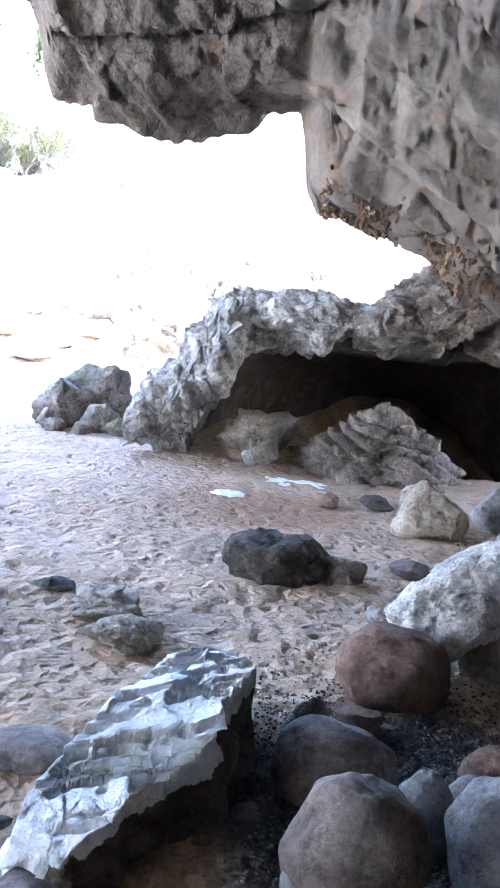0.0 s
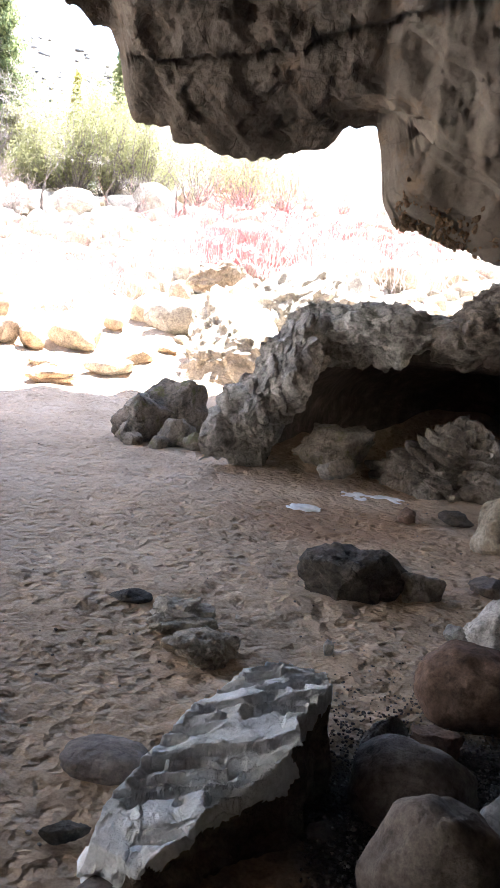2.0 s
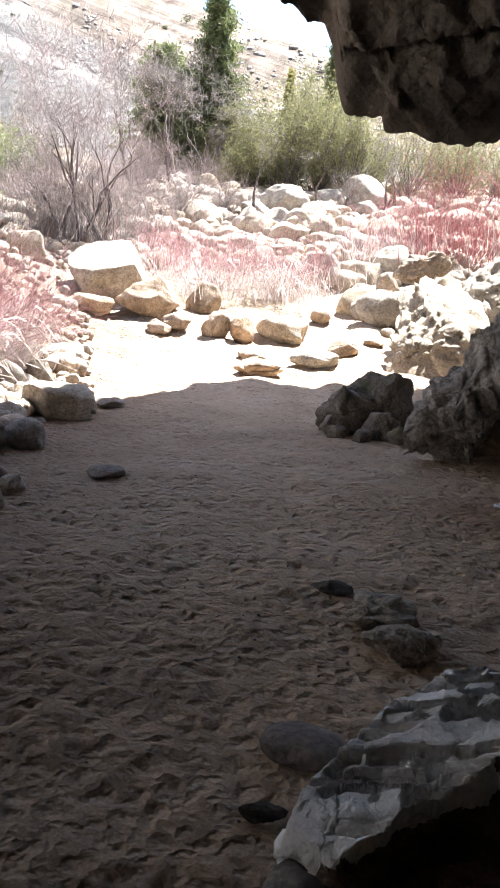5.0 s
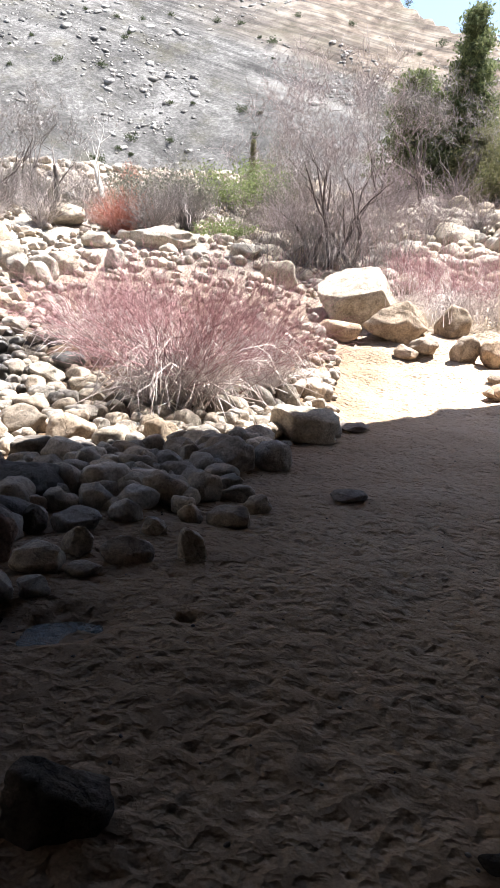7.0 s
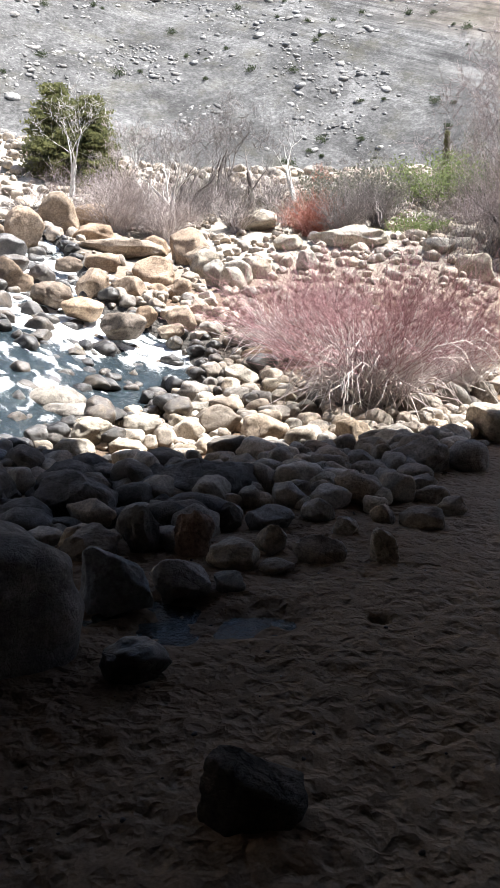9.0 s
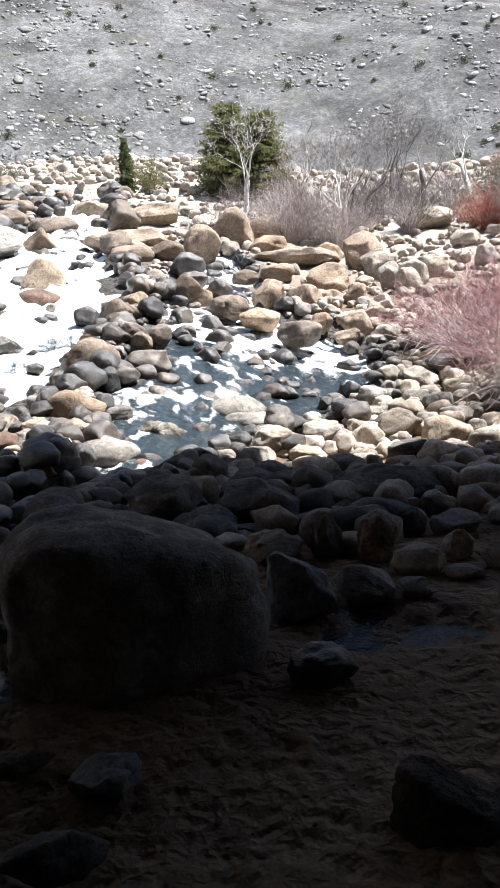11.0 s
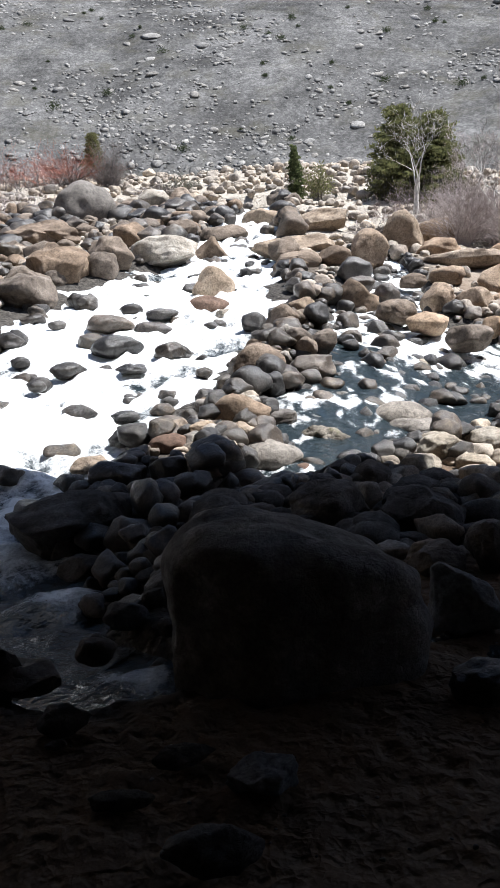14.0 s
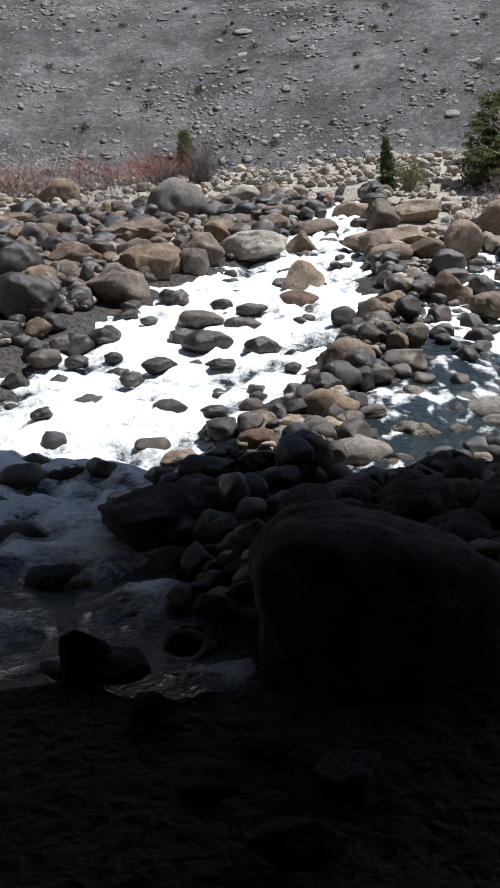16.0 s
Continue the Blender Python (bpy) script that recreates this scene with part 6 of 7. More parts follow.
fill_stones("hill_rocks", "pale rocks strewn over the valley side", 56000, SCREE, in_drifts, (0.18, 0.7), 15, level=1, shape=BLOCK, sink=0.0, dip=0.7)
fill_stones("hill_blocks", "large pale blocks fallen on the valley side", 4200, SCREE, outcrops, (0.4, 1.1), 25, level=2, shape=BLOCK, sink=0.0, dip=0.6)
fill_stones("gravel", "dark gravel between the foreground boulders", 13000, GRAVEL_MIX, on_gravel, (0.007, 0.024), 16, level=1, shape=BLOCK, sink=0.4)
fill_stones("sand_pebbles", "small dark pebbles scattered over the sand", 600, GRAVEL_MIX, pebbly, (0.006, 0.026), 17, level=2, shape=BLOCK, sink=0.1)


# ---- plants ----
def tube(verts, faces, pts, radii, sides=3):
    """Adds a thin tapered tube along pts."""
    n0 = len(verts)
    for i, (p, r) in enumerate(zip(pts, radii)):
        q = pts[min(i + 1, len(pts) - 1)] - pts[max(i - 1, 0)]
        u = q.orthogonal().normalized() if q.length else Vector((1, 0, 0))
        w = q.cross(u).normalized()
        for k in range(sides):
            a = 6.2832 * k / sides
            verts.append(p + (u * math.cos(a) + w * math.sin(a)) * r)
    for i in range(len(pts) - 1):
        for k in range(sides):
            a, b = n0 + i * sides + k, n0 + i * sides + (k + 1) % sides
            faces.append((a, b, b + sides, a + sides))


def thing(name, x, y, label, category, group="", turn=0):
    e = new(name)
    e.matrix_world = pose(x, y, ground(x, y), 0, 0, turn)
    return tagged(e, label, category, group)


def twiggy_bush(x, y, radius, height, stems, seed, mat, low_mat, label, thick=1.0, name="bush", group="bare red bushes", foot=0, spread=0.1):
    """A leafless bush: pale arching stems at the foot, a haze of coloured twigs above."""
    rnd = random.Random(seed)
    ob = thing(name, x, y, label, "bush", group)
    sv, sf, tv, tf = [], [], [], []
    for _ in range(stems):
        a = rnd.uniform(0, 6.283)
        e = math.asin(rnd.uniform(0.2 if foot else 0.08, 1.0))
        k = rnd.uniform(0.6, 1.08)
        base = Vector((rnd.gauss(0, spread) * radius, rnd.gauss(0, spread) * radius, -0.03))
        tip = Vector((math.cos(a) * math.cos(e) * radius * k, math.sin(a) * math.cos(e) * radius * k, 0.12 * height + math.sin(e) * height * 0.88 * k))
        if spread > 0.2:
            tip = Vector((base.x + tip.x * 0.35, base.y + tip.y * 0.35, tip.z))
        bend = Vector((math.cos(a), math.sin(a), 0)) * radius * (0.3 if spread > 0.2 else 1) * rnd.gauss(0.05, 0.25) + Vector((0, 0, rnd.uniform(0.0, 0.5) * height * math.cos(e)))
        pts = []
        for k in range(7):
            t = k / 6
            p = base.lerp(tip, t) + bend * (4 * t * (1 - t)) * 0.35 + Vector((rnd.gauss(0, 1), rnd.gauss(0, 1), rnd.gauss(0, 1))) * (0.034 if spread > 0.2 else 0.02) * height
            pts.append(p)
        r = thick * rnd.uniform(0.0026, 0.0056)
        tube(sv, sf, pts[:4], [r * 1.25, r * 1.1, r * 0.9, r * 0.7])
        tube(tv, tf, pts[3:], [r * 0.7, r * 0.5, r * 0.4, r * 0.25])
        for _ in range(4):
            k = rnd.randrange(2, 6)
            p = pts[k]
            d = (pts[k + 1] - p).normalized() + Vector((rnd.gauss(0, 0.8), rnd.gauss(0, 0.8), rnd.uniform(-0.2, 0.8)))
            q = p + d * height * rnd.uniform(0.08, 0.2)
            m = p.lerp(q, 0.5) + Vector((rnd.gauss(0, 1), rnd.gauss(0, 1), 0)) * 0.012 * height
            tube(tv, tf, [p, m, q], [r * 0.45, r * 0.35, r * 0.2])
    for _ in range(foot):
        # pale old stems sprawling out of the foot
        a, k = rnd.uniform(0, 6.283), rnd.uniform(0.35, 0.75) * radius
        up = rnd.uniform(0.08, 0.42) * height
        o = Vector((rnd.gauss(0, 0.08), rnd.gauss(0, 0.08), 0)) * radius
        end = o + Vector((math.cos(a) * k, math.sin(a) * k, up * rnd.uniform(0.0, 0.7)))
        pts = [o + (end - o) * t + Vector((rnd.gauss(0, 0.02), rnd.gauss(0, 0.02), 0)) * height + Vector((0, 0, up * 4 * t * (1 - t) * 0.8)) for t in (0, 0.2, 0.4, 0.6, 0.8, 1.0)]
        r = thick * rnd.uniform(0.007, 0.013)
        tube(sv, sf, pts, [r, r, r * 0.9, r * 0.7, r * 0.5, r * 0.3], 4)
    tagged(mesh_ob("foot", sv, sf, low_mat, ob), kind="stuff")
    tagged(mesh_ob("crown", tv, tf, mat, ob), kind="stuff")
    return ob


def grow(verts, faces, p, d, length, r, depth, rnd, droop, tips):
    pts, radii = [p], [r]
    for k in range(4):
        d = (d + Vector((rnd.gauss(0, 0.16), rnd.gauss(0, 0.16), rnd.gauss(0.03, 0.10) - droop))).normalized()
        p = p + d * length / 4
        pts.append(p)
        radii.append(r * (1 - 0.13 * (k + 1)))
    tube(verts, faces, pts, radii, 5 if depth > 3 else 3)
    if depth == 0:
        tips.append(p)
        return
    for k in range(rnd.choice((2, 3, 3))):
        q = pts[rnd.randrange(2, 5)] if k else pts[-1]
        e = (d + Vector((rnd.gauss(0, 0.42), rnd.gauss(0, 0.42), rnd.gauss(0.2, 0.25)))).normalized()
        grow(verts, faces, q, e, length * rnd.uniform(0.6, 0.85), radii[-1] * rnd.uniform(0.55, 0.8), depth - 1, rnd, droop, tips)


def bare_tree(x, y, height, seed, mat, twig_mat, label, lean=(0, 0), depth=5, trunks=1, thick=1.0):
    """A leafless tree: forked trunk and limbs, and a veil of fine twigs."""
    rnd = random.Random(seed)
    ob = thing("bare_tree", x, y, label, "tree", "bare trees")
    verts, faces, tips = [], [], []
    for _ in range(trunks):
        d = Vector((lean[0] + rnd.gauss(0, 0.12) * trunks, lean[1] + rnd.gauss(0, 0.12) * trunks, 1)).normalized()
        grow(verts, faces, Vector((rnd.gauss(0, 0.1) * trunks, rnd.gauss(0, 0.1) * trunks, -0.1)), d, height * 0.34, height * 0.026 * thick, depth, rnd, 0.0, tips)
    mesh_ob("trunk", verts, faces, mat, ob)
    tv, tf = [], []
    for p in tips:
        for _ in range(3):
            q = p + Vector((rnd.gauss(0, 0.8), rnd.gauss(0, 0.8), rnd.gauss(0.9, 0.7))) * height * 0.045
            b = p - Vector((rnd.gauss(0, 1), rnd.gauss(0, 1), rnd.gauss(0, 1))) * height * 0.02
            tube(tv, tf, [b, p.lerp(q, 0.5), q], [0.0013 * height * thick, 0.0011 * height * thick, 0.0006 * height])
    tagged(mesh_ob("crown", tv, tf, twig_mat, ob, True), kind="stuff")
    return ob


def leaf_cloud(verts, faces, c, spread, count, size, rnd, long=1.6):
    for _ in range(count):
        p = c + Vector((rnd.gauss(0, spread[0]), rnd.gauss(0, spread[1]), rnd.gauss(0, spread[2])))
        u = Vector((rnd.gauss(0, 1), rnd.gauss(0, 1), rnd.gauss(0, 1))).normalized()
        w = u.orthogonal().normalized()
        s = size * rnd.uniform(0.6, 1.3)
        n = len(verts)
        verts += [p - u * s * long, p + w * s * 0.6, p + u * s * long, p - w * s * 0.6]
        faces.append((n, n + 1, n + 2, n + 3))


def conifer(x, y, height, radius, seed, mat, label, name="conifer", group="conifers", taper=1.0, clumps=1.0):
    """A spruce or juniper: trunk, whorls of boughs, many small sprays of needles."""
    rnd = random.Random(seed)
    ob = thing(name, x, y, label, "tree", group)
    tv, tf, cv, cf = [], [], [], []
    tube(tv, tf, [Vector((0, 0, -0.1)), Vector((0.02, 0, height * 0.5)), Vector((0, 0.02, height))], [height * 0.02, height * 0.012, height * 0.003], 6)
    levels = int(22 * clumps)
    for i in range(levels):
        t = 0.06 + 0.93 * i / levels
        reach = radius * ((1 - t) ** taper * 0.95 + 0.06) * rnd.uniform(0.6, 1.2)
        for k in range(6):
            a = k * 1.047 + i * 2.4 + rnd.gauss(0, 0.25)
            rr = reach * rnd.uniform(0.6, 1.15)
            end = Vector((math.cos(a) * rr, math.sin(a) * rr, height * t - rr * 0.15 + rnd.gauss(0, 0.03) * height))
            base = Vector((0, 0, height * t))
            tube(tv, tf, [base, end], [height * 0.004, height * 0.001])
            for s in (0.25, 0.45, 0.65, 0.85, 1.0):
                leaf_cloud(cv, cf, base.lerp(end, s), (radius * 0.085, radius * 0.085, height * 0.012), int(15 * clumps) + 1, radius * 0.02 + 0.014, rnd)
    mesh_ob("trunk", tv, tf, BARK, ob)
    tagged(mesh_ob("crown", cv, cf, mat, ob, False), kind="stuff")
    return ob


def leafy_shrub(x, y, radius, height, seed, mat, label, leaves=2200, leaf=0.045, name="shrub", group="green shrubs", thin=0.006):
    """A loose shrub: slender stems carrying drifts of small leaves with gaps between."""
    rnd = random.Random(seed)
    ob = thing(name, x, y, label, "shrub", group)
    sv, sf, lv, lf = [], [], [], []
    drifts = []
    for _ in range(46):
        a, q = rnd.uniform(0, 6.283), radius * math.sqrt(rnd.random())
        h = height * rnd.uniform(0.45, 1.0) * (1 - 0.35 * (q / radius) ** 2)
        tip = Vector((math.cos(a) * q, math.sin(a) * q, h))
        mid = tip * 0.5 + Vector((rnd.gauss(0, 0.08), rnd.gauss(0, 0.08), 0)) * height
        tube(sv, sf, [Vector((rnd.gauss(0, 0.06) * radius, rnd.gauss(0, 0.06) * radius, -0.05)), mid, tip], [thin * height, thin * 0.7 * height, thin * 0.25 * height])
        drifts += [mid.lerp(tip, s) for s in (0.1, 0.4, 0.7, 1.0)]
    for c in drifts:
        leaf_cloud(lv, lf, c, (radius * 0.11, radius * 0.11, height * 0.07), leaves // len(drifts) + 1, leaf, rnd, 1.3)
    tagged(mesh_ob("framework", sv, sf, BARK, ob), kind="stuff")
    tagged(mesh_ob("foliage", lv, lf, mat, ob, False), kind="stuff")
    return ob


RED_LABEL = "leafless red-twigged willow bush with pale stems"
twiggy_bush(-6.86, 7.69, 1.8, 2.25, 560, 101, RED_TWIG, PALE_TWIG, "large leafless red-twigged bush on cobbles beside sand", 1.1, "bush", "bare red bushes", foot=190)
twiggy_bush(-6.86, 9.40, 1.5, 2.0, 380, 102, RED_TWIG, PALE_TWIG, RED_LABEL, 1.0, "bush", "bare red bushes", foot=60)
twiggy_bush(-9.2, 8.3, 1.6, 1.65, 330, 103, RED_TWIG, PALE_TWIG, RED_LABEL, 1.0, "bush", "bare red bushes", foot=60)
twiggy_bush(-9.40, 9.45, 1.19, 1.48, 240, 104, RED_TWIG, PALE_TWIG, RED_LABEL, 1.0, "bush", "bare red bushes", foot=40)
twiggy_bush(-7.12, 16.69, 1.7, 1.75, 300, 105, RED_TWIG, PALE_TWIG, RED_LABEL, 1.2, "bush", "bare red bushes", foot=90, spread=0.45)
twiggy_bush(-5.7, 17.2, 1.6, 2.0, 280, 106, RED_TWIG, PALE_TWIG, RED_LABEL, 1.2, "bush", "bare red bushes", foot=90, spread=0.45)
twiggy_bush(-9.59, 19.02, 0.81, 0.97, 200, 107, RED_TWIG, PALE_TWIG, RED_LABEL, 1.3, "bush", "bare red bushes")
twiggy_bush(-2.5, 21.9, 2.0, 3.30, 330, 108, DEEP_RED, DEEP_RED, RED_LABEL, 1.4, "bush", "bare red bushes", spread=0.5)
twiggy_bush(-0.3, 22.0, 2.0, 3.50, 330, 109, DEEP_RED, PALE_TWIG, RED_LABEL, 1.4, "bush", "bare red bushes", spread=0.5)
twiggy_bush(-4.3, 21.6, 1.5, 2.2, 260, 110, RED_TWIG, PALE_TWIG, RED_LABEL, 1.4, "bush", "bare red bushes", spread=0.5)
twiggy_bush(-8.3, 17.6, 1.4, 1.7, 200, 111, RED_TWIG, PALE_TWIG, RED_LABEL, 1.2, "bush", "bare red bushes", spread=0.45)
twiggy_bush(1.5, 22.0, 1.6, 2.90, 200, 112, DEEP_RED, PALE_TWIG, RED_LABEL, 1.4, "bush", "bare red bushes", spread=0.5)
twiggy_bush(-15.88, 15.22, 0.99, 1.27, 300, 113, RUST_TWIG, RUST_TWIG, "small rust-red bush on the bank", 1.4, "bush", "bare red bushes")
twiggy_bush(-22.27, 21.87, 0.54, 0.89, 120, 114, RUST_TWIG, RUST_TWIG, "small rust-red bush on the bank", 1.8, "bush", "bare red bushes")
twiggy_bush(-16.22, 15.97, 0.71, 0.83, 200, 115, RUST_TWIG, RUST_TWIG, "small rust-red bush on the bank", 1.4, "bush", "bare red bushes")
twiggy_bush(-32.84, 2.92, 2.16, 1.74, 260, 116, RUST_TWIG, GREY_TWIG, "rust-red bush on the far bank", 2.0, "bush", "bare red bushes")
twiggy_bush(-31.73, 4.27, 0.99, 2.07, 220, 117, GREY_TWIG, GREY_TWIG, "dark twiggy bush beside a grey boulder", 1.6, "brush", "bare grey brush")
twiggy_bush(-18.54, 11.06, 1.12, 1.64, 300, 118, PALE_GREY, PALE_TWIG, "leafless grey brush on the stony bank", 1.5, "brush", "bare grey brush")
twiggy_bush(-17.76, 11.56, 0.80, 1.36, 220, 119, PALE_GREY, PALE_TWIG, "leafless grey brush on the stony bank", 1.5, "brush", "bare grey brush")
twiggy_bush(-17.97, 10.71, 1.23, 1.72, 360, 120, PALE_GREY, PALE_TWIG, "leafless grey brush on the stony bank", 1.5, "brush", "bare grey brush")
twiggy_bush(-17.02, 11.50, 0.85, 1.54, 240, 121, PALE_GREY, PALE_TWIG, "leafless grey brush on the stony bank", 1.5, "brush", "bare grey brush")
twiggy_bush(-11.30, 18.09, 1.90, 4.30, 230, 122, MAUVE, GREY_TWIG, "tall leafless purple-grey brush", 1.5, "brush", "bare grey brush", spread=0.5)
twiggy_bush(-11.67, 17.48, 1.60, 3.20, 170, 123, MAUVE, GREY_TWIG, "tall leafless purple-grey brush", 1.4, "brush", "bare grey brush", spread=0.5)
twiggy_bush(-11.39, 19.81, 1.70, 3.70, 170, 124, MAUVE, GREY_TWIG, "tall leafless purple-grey brush", 1.4, "brush", "bare grey brush", spread=0.5)
twiggy_bush(-11.09, 18.17, 2.20, 2.30, 220, 125, MAUVE, GREY_TWIG, "tall leafless purple-grey brush", 1.4, "brush", "bare grey brush", spread=0.5)
twiggy_bush(-12.59, 23.24, 1.28, 2.18, 140, 126, MAUVE, GREY_TWIG, "leafless grey brush on the stony bank", 1.8, "brush", "bare grey brush")
twiggy_bush(-11.52, 24.26, 1.20, 1.88, 140, 127, MAUVE, GREY_TWIG, "leafless grey brush on the stony bank", 1.8, "brush", "bare grey brush")
twiggy_bush(-10.58, 25.67, 1.15, 1.67, 140, 128, MAUVE, GREY_TWIG, "leafless grey brush on the stony bank", 1.8, "brush", "bare grey brush")
twiggy_bush(-13.43, 18.95, 0.96, 1.40, 140, 129, MAUVE, GREY_TWIG, "leafless grey brush on the stony bank", 1.8, "brush", "bare grey brush")
twiggy_bush(-12.85, 28.86, 1.31, 2.18, 140, 130, MAUVE, GREY_TWIG, "leafless grey brush on the stony bank", 1.8, "brush", "bare grey brush")
twiggy_bush(-15.04, 28.50, 1.33, 2.43, 140, 131, MAUVE, GREY_TWIG, "leafless grey brush on the stony bank", 1.8, "brush", "bare grey brush")
twiggy_bush(-14.97, 15.40, 0.89, 1.65, 200, 132, GREY_TWIG, GREY_TWIG, "leafless grey brush on the stony bank", 1.6, "brush", "bare grey brush")
twiggy_bush(-15.33, 17.22, 0.87, 1.36, 200, 133, GREY_TWIG, GREY_TWIG, "leafless grey brush on the stony bank", 1.6, "brush", "bare grey brush")
twiggy_bush(-15.26, 21.49, 1.00, 1.98, 200, 134, GREY_TWIG, GREY_TWIG, "leafless grey brush on the stony bank", 1.6, "brush", "bare grey brush")
twiggy_bush(-15.98, 23.46, 0.78, 2.22, 200, 135, GREY_TWIG, GREY_TWIG, "leafless grey brush on the stony bank", 1.6, "brush", "bare grey brush")
twiggy_bush(-18.86, 13.57, 0.96, 1.48, 190, 136, GREY_TWIG, PALE_TWIG, "leafless grey brush on the stony bank", 1.5, "brush", "bare grey brush")
twiggy_bush(-17.48, 14.05, 1.00, 1.72, 190, 137, GREY_TWIG, PALE_TWIG, "leafless grey brush on the stony bank", 1.5, "brush", "bare grey brush")
twiggy_bush(-18.09, 15.99, 0.75, 1.39, 190, 138, GREY_TWIG, PALE_TWIG, "leafless grey brush on the stony bank", 1.5, "brush", "bare grey brush")
twiggy_bush(-15.85, 16.87, 0.88, 1.61, 190, 139, GREY_TWIG, PALE_TWIG, "leafless grey brush on the stony bank", 1.5, "brush", "bare grey brush")
twiggy_bush(-20.00, 15.22, 1.04, 1.76, 190, 140, GREY_TWIG, PALE_TWIG, "leafless grey brush on the stony bank", 1.5, "brush", "bare grey brush")
twiggy_bush(-25.88, 14.80, 1.03, 1.12, 190, 141, GREY_TWIG, PALE_TWIG, "leafless grey brush on the stony bank", 1.5, "brush", "bare grey brush")
twiggy_bush(-19.09, 8.84, 0.94, 0.34, 120, 142, GREY_TWIG, GREY_TWIG, "leafless grey brush on the stony bank", 2.0, "brush", "bare grey brush")
twiggy_bush(-28.94, 5.59, 1.22, 0.56, 120, 143, GREY_TWIG, GREY_TWIG, "leafless grey brush on the stony bank", 2.0, "brush", "bare grey brush")

twiggy_bush(-33.0, 0.6, 2.0, 1.5, 200, 144, RUST_TWIG, GREY_TWIG, "rust-red bush on the far bank", 2.0, "bush", "bare red bushes", spread=0.45)
twiggy_bush(-32.5, -1.0, 2.2, 1.4, 200, 145, PALE_GREY, GREY_TWIG, "pale grey brush on the far bank", 2.0, "brush", "bare grey brush", spread=0.45)
twiggy_bush(-31.5, -2.6, 2.0, 1.5, 200, 146, RUST_TWIG, GREY_TWIG, "rust-red bush on the far bank", 2.0, "bush", "bare red bushes", spread=0.45)
twiggy_bush(-27.0, 0.4, 1.4, 1.1, 160, 147, PALE_GREY, PALE_TWIG, "pale grey brush on the far bank", 1.8, "brush", "bare grey brush", spread=0.45)

# the brush along the foot of the valley side
BRUSH = random.Random(909)
for k in range(30):
    az, d = 34 + 30 * ((k * 0.618) % 1) + BRUSH.uniform(-0.5, 0.5), BRUSH.uniform(23, 29)
    twiggy_bush(-d * math.sin(radians(az)), d * math.cos(radians(az)), BRUSH.uniform(0.9, 1.6), BRUSH.uniform(0.8, 1.7), 80, 900 + k, BRUSH.choice((GREY_TWIG, MAUVE, PALE_GREY, SAGE_TWIG)), BRUSH.choice((GREY_TWIG, PALE_TWIG)), "leafless grey-green brush at the hill's foot", 1.7, "brush", "bare grey brush", spread=0.4)

TREE_LABEL = "leafless dark-barked tree on the far bank"
bare_tree(-14.43, 29.15, 5.32, 144, BARK, GREY_TWIG, "forked leafless dark-barked tree", lean=(0.00, 0.00), trunks=2, depth=5, thick=1.2)
bare_tree(-13.13, 29.47, 4.50, 145, BARK, GREY_TWIG, TREE_LABEL, lean=(-0.18, -0.08), trunks=2, depth=5, thick=1.1)
bare_tree(-15.34, 28.16, 4.97, 146, BARK, GREY_TWIG, TREE_LABEL, lean=(-0.04, -0.02), trunks=2, depth=5, thick=1.0)
bare_tree(-10.74, 18.07, 5.18, 147, BARK, MAUVE, "tall leafless purple-grey tree above white boulders", lean=(0.00, 0.00), trunks=3, depth=5, thick=0.7)
bare_tree(-11.33, 17.70, 4.48, 148, BARK, MAUVE, "tall leafless purple-grey tree above white boulders", lean=(0.00, 0.00), trunks=3, depth=5, thick=0.7)
bare_tree(-12.63, 31.59, 3.49, 149, BARK, GREY_TWIG, TREE_LABEL, lean=(0.00, 0.00), trunks=2, depth=4, thick=1.0)
bare_tree(-7.35, 28.56, 2.13, 150, BARK, GREY_TWIG, TREE_LABEL, lean=(0.00, 0.00), trunks=1, depth=4, thick=1.2)
bare_tree(-7.87, 32.13, 2.81, 151, BARK, GREY_TWIG, TREE_LABEL, lean=(0.00, 0.00), trunks=1, depth=4, thick=1.0)
bare_tree(-16.62, 24.04, 2.73, 152, BARK, GREY_TWIG, TREE_LABEL, lean=(0.00, 0.00), trunks=2, depth=4, thick=1.0)
bare_tree(-16.64, 18.21, 1.96, 153, BARK, GREY_TWIG, TREE_LABEL, lean=(0.00, 0.00), trunks=2, depth=4, thick=1.0)
bare_tree(-16.73, 16.78, 1.73, 154, BARK, GREY_TWIG, TREE_LABEL, lean=(0.00, 0.00), trunks=2, depth=4, thick=1.0)
bare_tree(-9.62, 25.71, 2.90, 155, BARK, GREY_TWIG, TREE_LABEL, lean=(0.00, 0.00), trunks=1, depth=4, thick=1.1)
bare_tree(-8.30, 28.74, 2.83, 156, BARK, GREY_TWIG, TREE_LABEL, lean=(0.00, 0.00), trunks=1, depth=4, thick=1.1)
bare_tree(-6.22, 29.37, 2.87, 157, BARK, GREY_TWIG, TREE_LABEL, lean=(0.00, 0.00), trunks=2, depth=4, thick=1.1)
bare_tree(-5.63, 29.49, 3.11, 158, BARK, GREY_TWIG, TREE_LABEL, lean=(0.00, 0.00), trunks=1, depth=4, thick=1.1)
bare_tree(-7.19, 28.44, 2.05, 159, BARK, GREY_TWIG, TREE_LABEL, lean=(0.00, 0.00), trunks=2, depth=4, thick=1.1)
bare_tree(-4.64, 29.66, 2.07, 160, BARK, GREY_TWIG, TREE_LABEL, lean=(0.00, 0.00), trunks=2, depth=4, thick=1.1)
